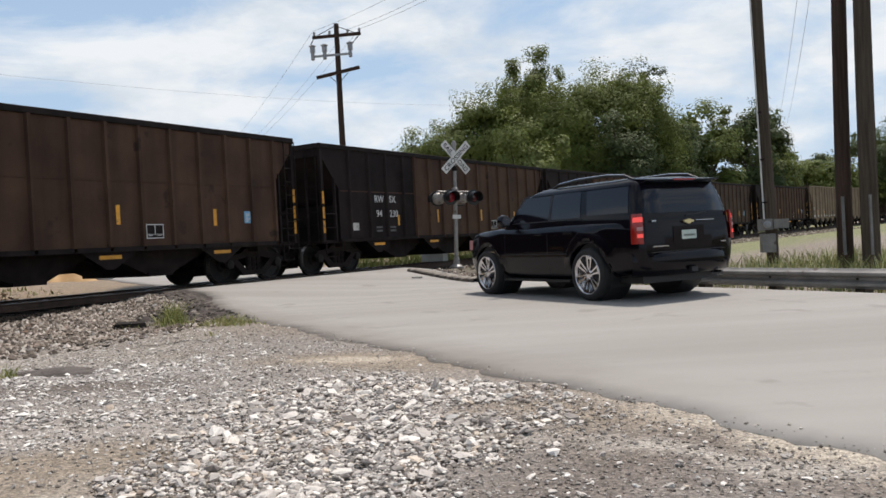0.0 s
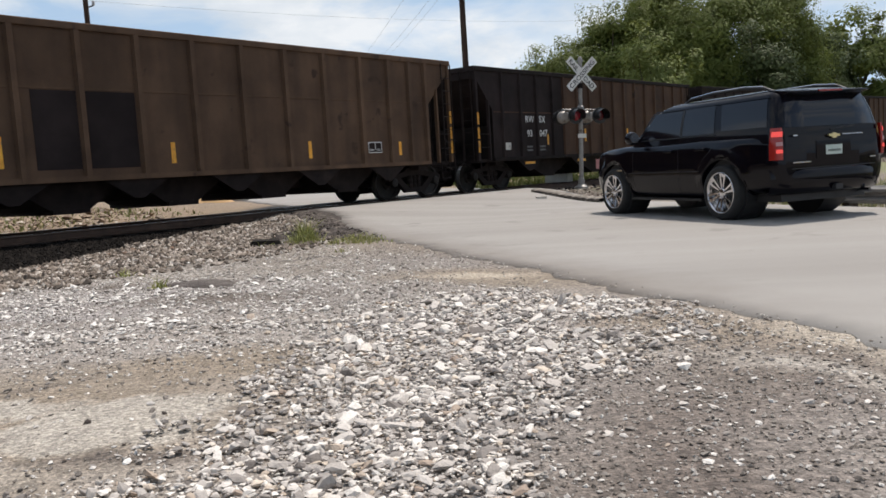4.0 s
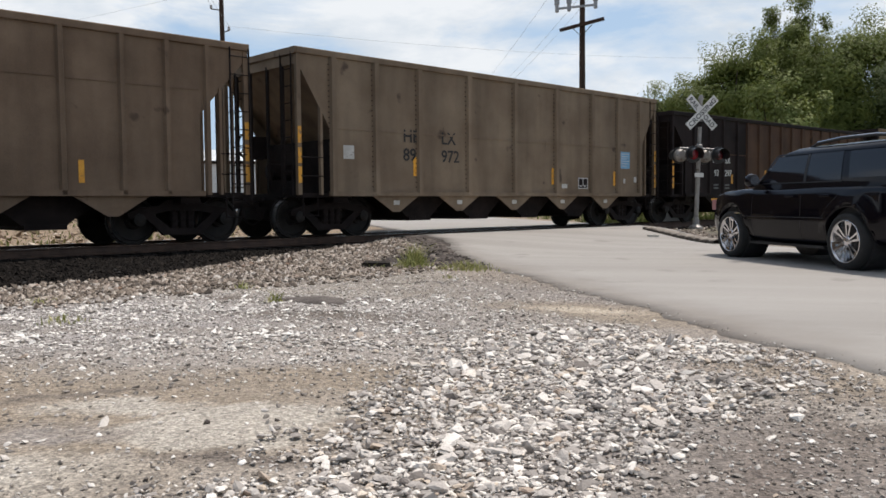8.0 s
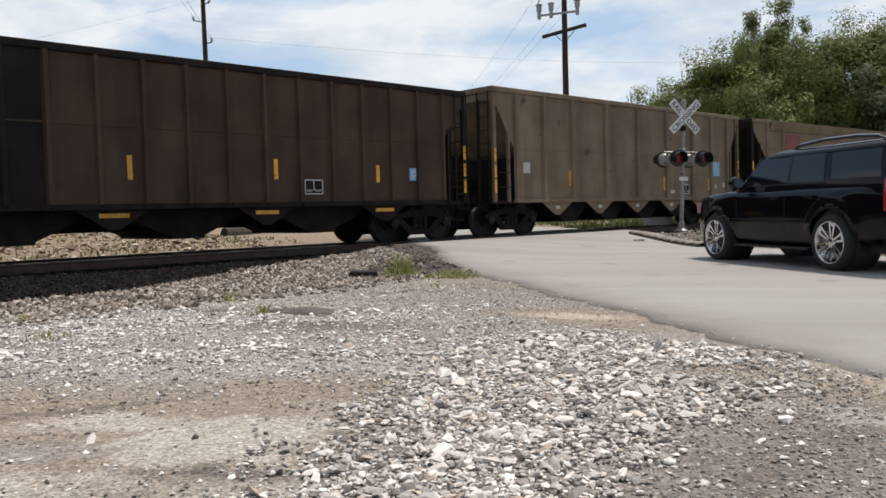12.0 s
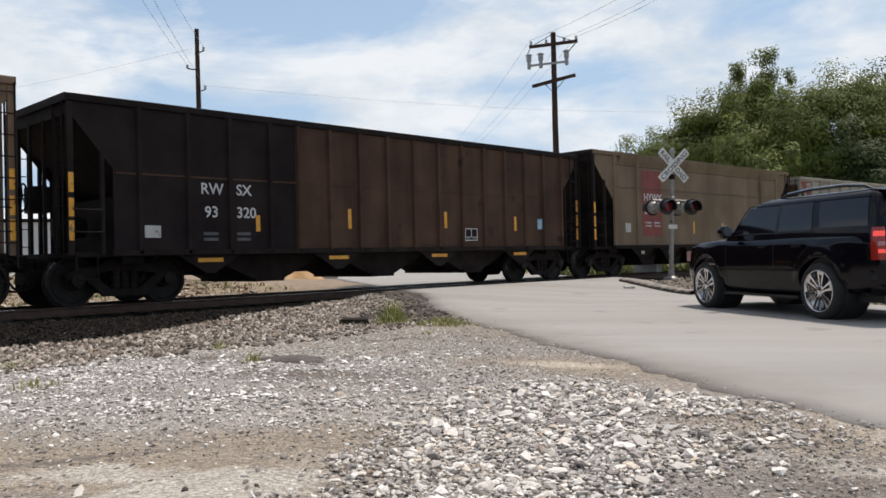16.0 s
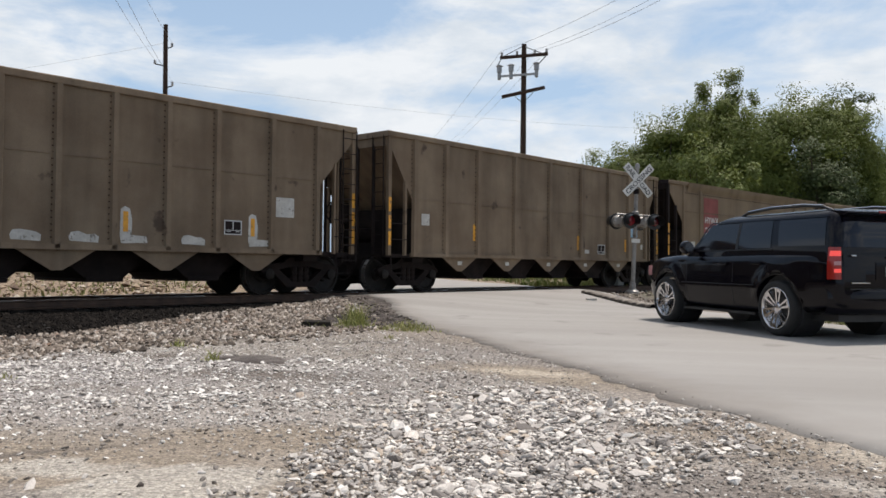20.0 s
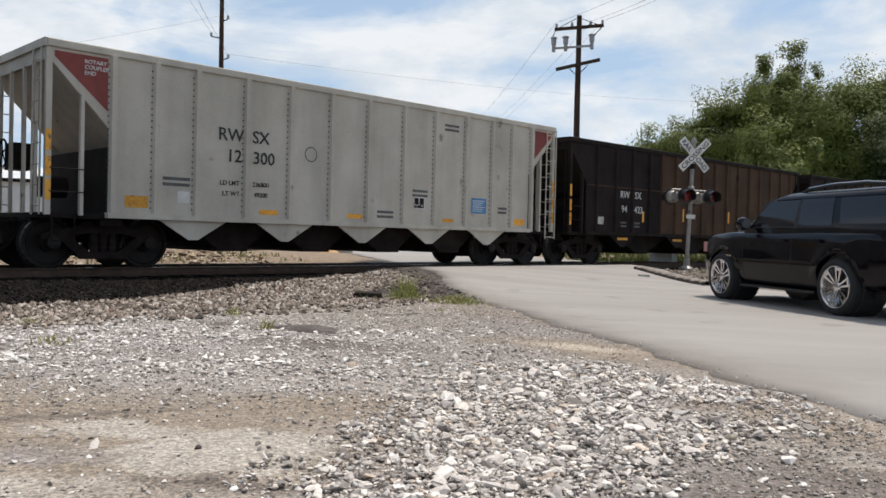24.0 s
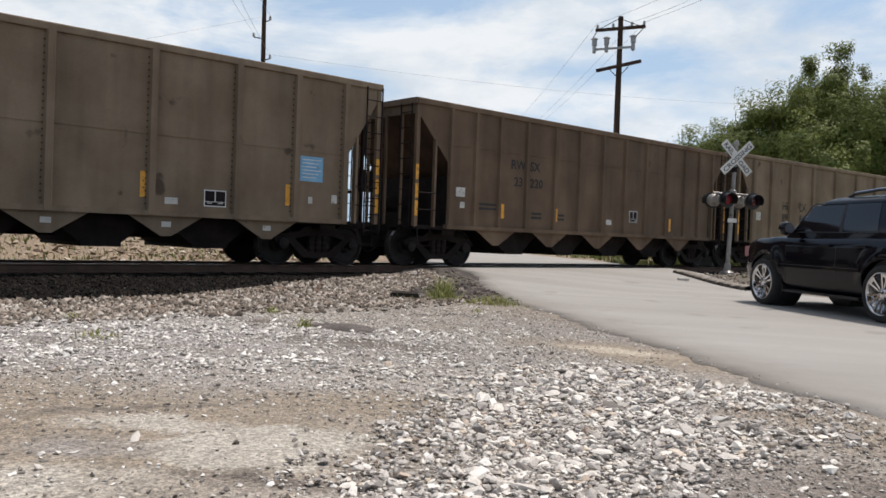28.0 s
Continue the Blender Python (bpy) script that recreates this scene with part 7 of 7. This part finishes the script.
    for k in range(n + 1):
        c = -span / 2 + span * k / n
        for y in (-1.49, 1.49):
            b = Build().prism([(c - 0.72, 0.93), (c + 0.72, 0.93), (c + 0.1, 0.55), (c - 0.1, 0.55)], "y", y - 0.015, y + 0.015)
            g = part("gusset", b, spec.get("gusset", skin), car)
            if spec.get("gusset_tape"):
                part("reflective_tape", Build().box(c - 0.28, c + 0.28, y - 0.021 if y < 0 else y + 0.017, y - 0.017 if y < 0 else y + 0.021, 0.77, 0.85), YELLOW, g, "amber reflective tape")
            elif spec.get("gusset_light"):
                part("reflective_tape", Build().box(c - 0.09, c + 0.09, y - 0.021 if y < 0 else y + 0.017, y - 0.017 if y < 0 else y + 0.021, 0.72, 0.82), PATCH, g)
    b = Build().box(-h + 2.5, h - 2.5, -0.2, 0.2, 0.5, 0.95)
    part("centre_sill", b, STEEL, car)
    # inside: empty floor of the tub
    part("tub_floor", Build().box(-h + 2.4, h - 2.4, -1.46, 1.46, 0.99, 1.03), COAL, car)
    for sx in (-1, 1):
        bogie(car, sx * (h - 1.2))
    return car


def marks(car, spec, words=(), tape=(), plates=(), bars=()):
    """Lettering, tape, labels on the side that faces the camera. Positions from the rear end and the rail."""
    h, y = spec["length"] / 2, -HALF_W + 0.06 - 0.03
    for text, x, z, size, mat in words:
        m = pose(-h + x, y - 0.011, z, 90, 0, 0)
        part("lettering", lettering(text, size, mat, m), mat, car)
    for x, z0, z1 in tape:
        part("reflective_tape", Build().box(-h + x - 0.05, -h + x + 0.05, y - 0.007, y - 0.001, z0, z1), YELLOW, car, "amber reflective tape")
    for x0, x1, z0, z1, mat, label in plates:
        pl = part("panel", Build().box(-h + x0, -h + x1, y - 0.006, y - 0.001, z0, z1), mat, car, label)
        if mat is BLUE or mat is BLUECLEAN:
            for k in range(6):
                zz = z1 - 0.06 - k * (z1 - z0 - 0.08) / 6
                part("print_line", Build().box(-h + x0 + 0.05, -h + x1 - 0.05 - 0.06 * (k % 3), y - 0.009, y - 0.0065, zz - 0.018, zz), LETTER, pl)
    for x, z, wd, mat in bars:
        b = Build()
        for k in range(2):
            b.box(-h + x, -h + x + wd, y - 0.006, y - 0.001, z - 0.11 * k, z - 0.11 * k + 0.06)
        part("small_print", b, mat, car)


def frame_mark(car, spec, x, z, w=0.5, hgt=0.34):
    h, y = spec["length"] / 2, -HALF_W + 0.06 - 0.03
    X = -h + x
    pl = part("stencil", Build().box(X, X + w, y - 0.006, y - 0.001, z, z + hgt), BLACK, car, "black maintenance stencil with white rim")
    b = Build()
    for x0, x1, z0, z1 in ((0, w, 0, 0.02), (0, w, hgt - 0.02, hgt), (0, 0.02, 0.02, hgt - 0.02), (w - 0.02, w, 0.02, hgt - 0.02), (w / 2 - 0.01, w / 2 + 0.01, 0.1, hgt - 0.02), (0.02, w - 0.02, 0.09, 0.1), (0.06, w * 0.36, 0.06, 0.075), (w / 2 + 0.06, w * 0.86, 0.06, 0.075)):
        b.box(X + x0, X + x1, y - 0.009, y - 0.0065, z + z0, z + z1)
    part("stencil_rim", b, LETTER, pl)


def even(n, first, last):
    return [first + (last - first) * k / (n - 1) for k in range(n)]


LONG, SHORT = 15.2, 13.9
SPECS = {
    "black": dict(length=LONG, top=3.8, paint=BROWN, ends=BLACK, black=4.88, bay=0.8, ribs=[1.29, 2.28, 3.2, 4.16] + even(12, 4.88, LONG - 0.8), rib=(0.07, 0.07), pockets=3, gusset=STEEL, gusset_tape=True, sillmat=STEEL, chord=STEEL, slope=BLACK, seam=2.42),
    "dark": dict(length=LONG, top=3.8, paint=DARKBROWN, ends=BLACK, black=4.88, bay=0.8, ribs=[1.29, 2.28, 3.2, 4.16] + even(12, 4.88, LONG - 0.8), rib=(0.07, 0.07), pockets=3, gusset=STEEL, gusset_tape=True, sillmat=STEEL, chord=STEEL, slope=BLACK, seam=2.42),
    "panel": dict(length=LONG, top=3.82, paint=PANELBROWN, bay=1.1, ribs=[1.1, 1.95, 2.95, 4.15, 5.35, 6.61, 7.86, 9.09, 10.3, 11.54, 12.6, 13.43, 14.1], rib=(0.1, 0.075), pockets=4, gusset=STEEL, sillmat=PANELBROWN, seam=2.6, rivets=True),
    "tan": dict(length=SHORT, top=3.95, paint=TAN, bay=1.03, ribs=[1.08, 1.92, 2.78, 3.8, 4.93, 5.98, 7.05, 8.12, 9.18, 10.29, 11.35, 12.2, 13.02], rib=(0.08, 0.07), pockets=4, postmat=TAN, slope=DARKBROWN, seam=2.95),
    "umber": dict(length=SHORT, top=3.95, paint=UMBER, bay=1.03, ribs=[1.08, 1.92, 2.78, 3.8, 4.93, 5.98, 7.05, 8.12, 9.18, 10.29, 11.35, 12.2, 13.02], rib=(0.08, 0.07), pockets=4, postmat=UMBER, slope=DARKBROWN, seam=2.95),
    "wide": dict(length=SHORT, top=4.07, paint=OLIVE, bay=0.9, diag=2.3, ribs=[0.92, 2.13, 3.47, 5.17, 6.95, 8.73, 10.43, 11.77, 12.98], rib=(0.12, 0.08), pockets=4, gusset_light=True, seam=2.4, slope=OLIVE, rivets=True),
    "red": dict(length=14.0, top=4.07, paint=SMOOTH, ends=BLACK, bay=1.1, ribs=[1.15, 2.45, 11.42, 12.8], rib=(0.1, 0.05), pockets=5, gusset=STEEL, gusset_light=True, sillmat=STEEL, seam=2.9, round_top=True, slope=BLACK),
    "white": dict(length=SHORT, top=3.95, paint=PALE, bay=1.1, ribs=[1.14, 1.95, 2.78, 3.87, 4.93, 6.0, 7.05, 8.15, 9.18, 10.28, 11.28, 12.08, 12.9], rib=(0.09, 0.075), pockets=4, postmat=PALE, laddermat=PALE, slope=PALE, rivets=True),
    "grey": dict(length=SHORT, top=3.95, paint=GREYPALE, bay=1.1, ribs=[1.14, 1.95, 2.78, 3.87, 4.93, 6.0, 7.05, 8.15, 9.18, 10.28, 11.28, 12.08, 12.9], rib=(0.1, 0.075), pockets=4, postmat=GREYPALE, slope=TAN, rivets=True),
    "panel_tan": dict(length=LONG, top=3.82, paint=PANELTAN, bay=1.1, ribs=[1.1, 1.95, 2.95, 4.15, 5.35, 6.61, 7.86, 9.09, 10.3, 11.54, 12.6, 13.43, 14.1], rib=(0.1, 0.075), pockets=4, gusset=PANELTAN, seam=2.6, rivets=True, slope=DARKBROWN),
    "dusty": dict(length=SHORT, top=3.98, paint=OLIVE, bay=1.05, ribs=[1.13, 2.38, 3.75, 4.85, 5.94, 6.92, 7.96, 9.05, 10.15, 11.52, 12.77], rib=(0.1, 0.07), pockets=4, postmat=OLIVE, slope=DARKBROWN, seam=2.6, rivets=True),
}
LABELS = {
    "black": "rusty brown coal hopper car with faded black end panel",
    "dark": "soot-dark brown coal hopper car with black end panel",
    "panel": "brown ribbed coal hopper car with black number panel",
    "tan": "dusty tan coal hopper car with many narrow ribs",
    "umber": "rusty umber coal hopper car with many narrow ribs",
    "wide": "grey-tan coal hopper car with broad riveted ribs",
    "red": "smooth tan coal hopper car with faded red number panel",
    "white": "chalky white coal hopper car with red end triangles",
    "grey": "pale grey-tan coal hopper car with red end triangles",
    "panel_tan": "dusty tan ribbed coal hopper car with black number panel",
    "dusty": "dusty olive-tan coal hopper car with patched white stencils",
}
# type, where its front end stands at the start, letters, number
TRAIN = [
    ("black", 160.3, "", ""), ("tan", 143.7, "", ""), ("dark", 128.7, "", ""), ("wide", 112.2, "", ""), ("dusty", 97.2, "", ""), ("black", 82.2, "", ""), ("dark", 65.8, "", ""), ("black", 49.9, "", ""),
    ("black", 34.3, "RW  SX", "94  230"),
    ("black", 17.7, "RW  SX", "93  326"), ("black", 1.1, "RW  SX", "94  532"), ("black", -15.75, "RW  SX", "93  067"), ("black", -32.3, "RW  SX", "93  047"),
    ("panel", -49.0, "RW  SX", ""), ("red", -65.5, "HYWX", "2485"), ("red", -80.5, "HYWX", "2453"), ("black", -95.95, "RW  SX", "93  297"),
    ("wide", -112.4, "HB  LX", "89  972"), ("tan", -127.5, "RW  SX", "23  153"), ("panel_tan", -142.3, "RW  SX", "97  048"), ("red", -158.65, "HYWX", "2475"),
    ("wide", -173.85, "", ""), ("dark", -189.0, "RW  SX", "94  614"), ("panel", -205.5, "RW  SX", "97  188"), ("grey", -221.85, "", ""),
    ("red", -236.9, "HYWX", "2450"), ("black", -252.0, "RW  SX", "93  320"), ("tan", -268.1, "RW  SX", "23  052"), ("wide", -283.3, "", ""),
    ("red", -298.2, "HYWX", "2139"), ("wide", -313.1, "", ""), ("dusty", -328.2, "", ""), ("tan", -343.4, "RW  SX", "23  090"), ("dark", -358.5, "", ""),
    ("black", -374.9, "RW  SX", "94  423"), ("white", -391.1, "RW  SX", "12  300"), ("black", -406.3, "RW  SX", "93  052"), ("tan", -422.6, "RW  SX", "23  022"),
    ("wide", -437.6, "HB  LX", "89  843"), ("umber", -452.5, "RW  SX", "23  220"), ("wide", -467.5, "", ""), ("umber", -482.5, "", ""),
]


def common_marks(kind, car, spec):
    """Tape, labels and stencils that all cars of a kind carry."""
    if kind in ("black", "dark"):
        marks(car, spec, tape=[(3.85, 1.38, 1.72), (6.3, 1.46, 1.91), (9.45, 1.5, 1.92), (12.25, 1.45, 1.85)], plates=[(1.38, 1.7, 1.25, 1.48, PATCH, "white label"), (13.25, 13.55, 1.5, 1.8, BLUE, "small faded blue notice")], bars=[(2.6, 1.3, 0.32, LETTERDIM), (3.35, 1.3, 0.32, LETTERDIM)])
        frame_mark(car, spec, 10.17, 1.18, 0.48, 0.32)
    elif kind in ("panel", "panel_tan"):
        marks(car, spec, tape=[(2.6, 1.2, 1.75), (6.0, 1.2, 1.62), (9.72, 1.2, 1.6), (12.95, 1.2, 1.56)], plates=[(3.22, 4.06, 1.15, 2.58, BLACK, "black number panel"), (4.24, 5.24, 1.15, 2.58, BLACK, "black number panel"), (1.4, 1.72, 1.2, 1.5, PATCH, "white label")])
        frame_mark(car, spec, 11.72, 1.28, 0.5, 0.28)
    elif kind in ("tan", "umber"):
        marks(car, spec, tape=[(2.95, 1.25, 1.62), (5.06, 1.25, 1.6), (10.6, 1.15, 1.55)], plates=[(1.3, 1.6, 1.72, 1.95, PATCH, "white label"), (1.45, 1.6, 1.45, 1.6, PATCH, "white label"), (7.3, 7.55, 1.25, 1.4, PATCH, "white label")], bars=[(2.1, 1.55, 0.7, LETTERDARK), (4.05, 1.4, 0.4, LETTERDARK), (5.0, 1.4, 0.4, LETTERDARK)])
        frame_mark(car, spec, 8.42, 1.37, 0.4, 0.34)
    elif kind == "dusty":
        for x in (2.9, 5.4, 8.2, 11.04):
            marks(car, spec, tape=[(x, 1.28, 1.66)])
            part("panel", Build().prism([(-spec["length"] / 2 + x + dx, dz) for dx, dz in ((-0.11, 1.2), (-0.1, 1.7), (-0.02, 1.76), (0.08, 1.72), (0.13, 1.5), (0.12, 1.22), (0.42, 1.2), (0.45, 1.08), (-0.08, 1.06))], "y", -HALF_W + 0.0255, -HALF_W + 0.0295), PATCH, car, "chalky primer patch round the tape")
        marks(car, spec, plates=[(1.3, 1.6, 1.7, 2.0, PATCH, "white label"), (11.64, 12.13, 1.73, 2.16, PATCH, "cream notice")])
        for k, (x0, x1) in enumerate(((1.5, 2.1), (3.9, 4.45), (6.16, 6.65), (7.16, 7.68), (9.38, 9.88))):
            part("panel", Build().prism([(-spec["length"] / 2 + x0 + (x1 - x0) * q, z) for q, z in ((0.0, 1.08), (1.0, 1.06), (1.03, 1.17), (0.85, 1.22), (0.6, 1.2 + 0.02 * (k % 3)), (0.3, 1.26), (0.05, 1.24), (-0.04, 1.16))], "y", -HALF_W + 0.024, -HALF_W + 0.029), PATCH, car, "chalky primer patch")
        frame_mark(car, spec, 10.34, 1.3, 0.42, 0.3)
    elif kind == "wide":
        marks(car, spec, tape=[(3.33, 1.4, 1.85), (8.58, 1.25, 1.72), (11.6, 1.25, 1.68)], plates=[(1.2, 1.5, 1.75, 2.05, PATCH, "white label"), (11.88, 12.44, 1.78, 2.3, BLUE, "blue notice with white print lines"), (9.0, 9.25, 1.15, 1.27, PATCH, "white label"), (12.68, 12.82, 1.35, 1.53, PATCH, "white label"), (12.1, 12.2, 1.32, 1.46, PATCH, "white label")])
        frame_mark(car, spec, 9.77, 1.14, 0.46, 0.32)
    elif kind == "red":
        marks(car, spec, plates=[(2.75, 3.95, 1.32, 3.55, RED, "faded red number panel"), (1.75, 2.05, 1.45, 1.75, PATCH, "white label"), (10.5, 11.08, 1.34, 1.77, BLUE, "blue notice with white print lines"), (12.2, 12.34, 1.5, 1.68, PATCH, "white label"), (12.48, 12.62, 1.42, 1.54, PATCH, "white label")], tape=[(6.1, 1.4, 1.85), (8.2, 1.38, 1.82), (11.22, 1.36, 1.76)])
        marks(car, spec, bars=[(2.9, 1.75, 0.4, LETTER), (3.45, 1.75, 0.4, LETTER)])
        frame_mark(car, spec, 8.42, 1.36, 0.4, 0.3)
        h, y = spec["length"] / 2, -HALF_W + 0.03
        for x in (4.6, 5.6, 6.8, 8.0, 9.2, 10.4, 11.4):
            b = Build()
            for z in np.arange(1.2, 2.85, 0.16):
                b.box(-h + x - 0.11, -h + x + 0.11, y - 0.012, y, z, z + 0.025)
            tagged(part("rivet_row", b, SMOOTH, car), kind="stuff")
        b = Build()
        for x in np.arange(1.3, 12.7, 0.16):
            b.box(-h + x - 0.03, -h + x + 0.03, y - 0.014, y, spec["top"] - 0.44, spec["top"] - 0.4)
            b.box(-h + x - 0.02, -h + x + 0.02, y - 0.016, y, 2.9, 2.94)
        for z in np.arange(1.2, 3.5, 0.13):
            b.box(-h + 11.25 - 0.02, -h + 11.25 + 0.02, y - 0.016, y, z, z + 0.05)
            b.box(-h + 11.55 - 0.02, -h + 11.55 + 0.02, y - 0.016, y, z, z + 0.05)
        tagged(part("rivets", b, DARKBROWN, car), kind="stuff")
    elif kind in ("white", "grey"):
        h, y = spec["length"] / 2, -HALF_W + 0.03
        marks(car, spec, plates=[(1.38, 1.82, 1.13, 1.35, YELLOW, "amber reflective tape"), (4.2, 4.64, 1.1, 1.2, YELLOW, "amber reflective tape"), (6.48, 6.92, 1.1, 1.2, YELLOW, "amber reflective tape"), (9.48, 9.88, 1.1, 1.19, YELLOW, "amber reflective tape"), (12.22, 12.66, 1.1, 1.27, YELLOW, "amber reflective tape"), (10.51, 11.08, 1.36, 1.76, BLUECLEAN, "blue notice with white print lines"), (2.4, 2.65, 1.26, 1.48, LETTER, "white label")], bars=[(2.1, 1.68, 0.55, LETTERDIM), (11.55, 1.5, 0.35, LETTERDIM), (8.45, 1.8, 0.5, LETTERDIM), (7.35, 1.25, 0.5, LETTERDIM), (9.5, 3.5, 0.5, LETTERDIM)])
        frame_mark(car, spec, 8.49, 1.4, 0.36, 0.28)
        ring = Build()
        ring.grid([[(-h + 5.46 + r * math.cos(a), y - 0.003, 2.44 + r * math.sin(a)) for r in (0.14, 0.165)] for a in np.linspace(0, 2 * math.pi, 25)])
        part("round_stencil", ring, LETTERDIM, car, "thin round stencil")
        for sx in (-1, 1):
            tri = part("red_triangle", Build().prism([(sx * (h - 0.12), 3.76), (sx * (h - 1.04), 3.76), (sx * (h - 1.04), 2.82), (sx * (h - 0.12), 3.66)], "y", y - 0.005, y - 0.001), RED, car, "faded red end triangle")
            if sx < 0:
                for k, text in enumerate(("ROTARY", "COUPLER", "END")):
                    part("lettering", lettering(text, 0.1, LETTER, pose(-h + 0.62, y - 0.009, 3.62 - 0.1 * k, 90, 0, 0)), LETTER, tri)


MODELS, CARS = {}, []


def number_marks(kind, car, spec, letters, number):
    if not number:
        return
    if kind in ("black", "dark"):
        marks(car, spec, words=[(letters[:2], 2.54, 2.12, 0.31, LETTER), (letters[-2:], 3.34, 2.12, 0.31, LETTER), (number[:2], 2.62, 1.66, 0.31, LETTER), (number[-3:], 3.34, 1.66, 0.31, LETTER)])
    elif kind in ("panel", "panel_tan"):
        marks(car, spec, words=[(letters[:2], 3.5, 2.2, 0.33, LETTER), (letters[-2:], 4.32, 2.2, 0.33, LETTER), (number[:2], 3.56, 1.78, 0.33, LETTER), (number[-3:], 4.3, 1.78, 0.33, LETTER)], bars=[(3.52, 1.48, 0.42, LETTERDIM), (4.42, 1.48, 0.5, LETTERDIM)])
    elif kind in ("tan", "umber", "dusty"):
        marks(car, spec, words=[(letters[:2], 3.2, 2.55, 0.34, LETTERDARK), (letters[-2:], 3.93, 2.55, 0.34, LETTERDARK), (number[:2], 3.33, 2.11, 0.34, LETTERDARK), (number[-3:], 3.95, 2.11, 0.34, LETTERDARK)])
    elif kind == "wide":
        marks(car, spec, words=[(letters[:2], 2.95, 2.2, 0.42, LETTERDARK), (letters[-2:], 4.2, 2.2, 0.42, LETTERDARK), (number[:2], 2.95, 1.76, 0.42, LETTERDARK), (number[-3:], 4.2, 1.76, 0.42, LETTERDARK)])
    elif kind == "red":
        marks(car, spec, words=[(letters, 2.84, 2.52, 0.36, LETTER), (number, 2.86, 2.08, 0.4, LETTER)])
    elif kind == "white":
        marks(car, spec, words=[(letters[:2], 3.23, 2.55, 0.35, SIGNBLACK), (letters[-2:], 4.0, 2.55, 0.35, SIGNBLACK), (number[:2], 3.42, 2.13, 0.35, SIGNBLACK), (number[-3:], 4.02, 2.13, 0.35, SIGNBLACK)])


def train():
    for kind, front, letters, number in TRAIN:
        spec = SPECS[kind]
        if kind not in MODELS:
            car = hopper_car(spec)
            common_marks(kind, car, spec)
            MODELS[kind] = car
        else:
            car = None
        CARS.append((kind, front, letters, number, car))
    for k, (kind, front, letters, number, car) in enumerate(CARS):
        if car is None:
            car = copy_thing(MODELS[kind], Matrix())
            CARS[k] = (kind, front, letters, number, car)
    for kind, front, letters, number, car in CARS:
        tagged(car, LABELS[kind] + (" numbered " + number.replace("  ", "") if number else ""), "railway car", "cars of the coal train")
        number_marks(kind, car, SPECS[kind], letters, number)
        if kind == "dusty" and front < -300:
            marks(car, SPECS[kind], words=[("RWSX", 2.72, 2.12, 0.3, LETTERDARK)], bars=[(2.85, 1.9, 0.62, LETTERDARK)])
        if kind == "white":
            for text, x, z in (("LD LMT", 3.28, 1.66), ("236800", 4.02, 1.66), ("LT WT", 3.34, 1.45), ("49200", 4.06, 1.45)):
                marks(car, SPECS[kind], words=[(text, x, z, 0.13, LETTERDARK)])
        if number == "93  052":
            h, y = SPECS[kind]["length"] / 2, -HALF_W + 0.03
            part("primer_patch", Build().box(-h + 4.25, -h + 4.84, y - 0.007, y - 0.001, 1.06, 2.5), PATCH, car, "bare grey primer patch")
            part("primer_patch", Build().prism([(-h + 3.27, 2.62), (-h + 3.28, 3.2), (-h + 3.36, 3.4), (-h + 3.46, 3.38), (-h + 3.49, 3.05), (-h + 3.62, 2.82), (-h + 3.84, 2.6), (-h + 3.86, 2.42), (-h + 3.76, 2.56), (-h + 3.4, 2.56)], "y", y - 0.007, y - 0.001), PATCH, car, "torn white paint patch")
            part("primer_patch", Build().lathe([(y - 0.007, 0.075), (y - 0.001, 0.075)], (-h + 4.4, 0, 3.2), "y", 14), PATCH, car, "small round white paint spot")
            for x0, x1 in ((0.05, 0.35), (0.8, 1.15), (2.6, 2.9), (3.5, 4.0), (4.3, 4.6)):
                part("flaked_paint", Build().box(-h + x0, -h + x1, -HALF_W - 0.029, -HALF_W - 0.0255, SPECS[kind]["top"] - 0.06, SPECS[kind]["top"] - 0.025), PATCH, car, "pale flaked paint on the rim")


train()


def car_pose(kind, front, t):
    s = front + 17.03 * t + 0.965 * (t / 28) ** 2 + 0.948 * (t / 28) ** 3 - SPECS[kind]["length"] / 2
    x, y, z = on_track(s)
    return pose(x, y, z, 0, 0.34 if -20 < s < 60 else 0, 90 - math.degrees(PSI + float(bend(s)[1])))


def motions():
    times = [0.5 * k for k in range(57)]
    for kind, front, letters, number, car in CARS:
        walk(car, [(t, car_pose(kind, front, t)) for t in times])


motions()
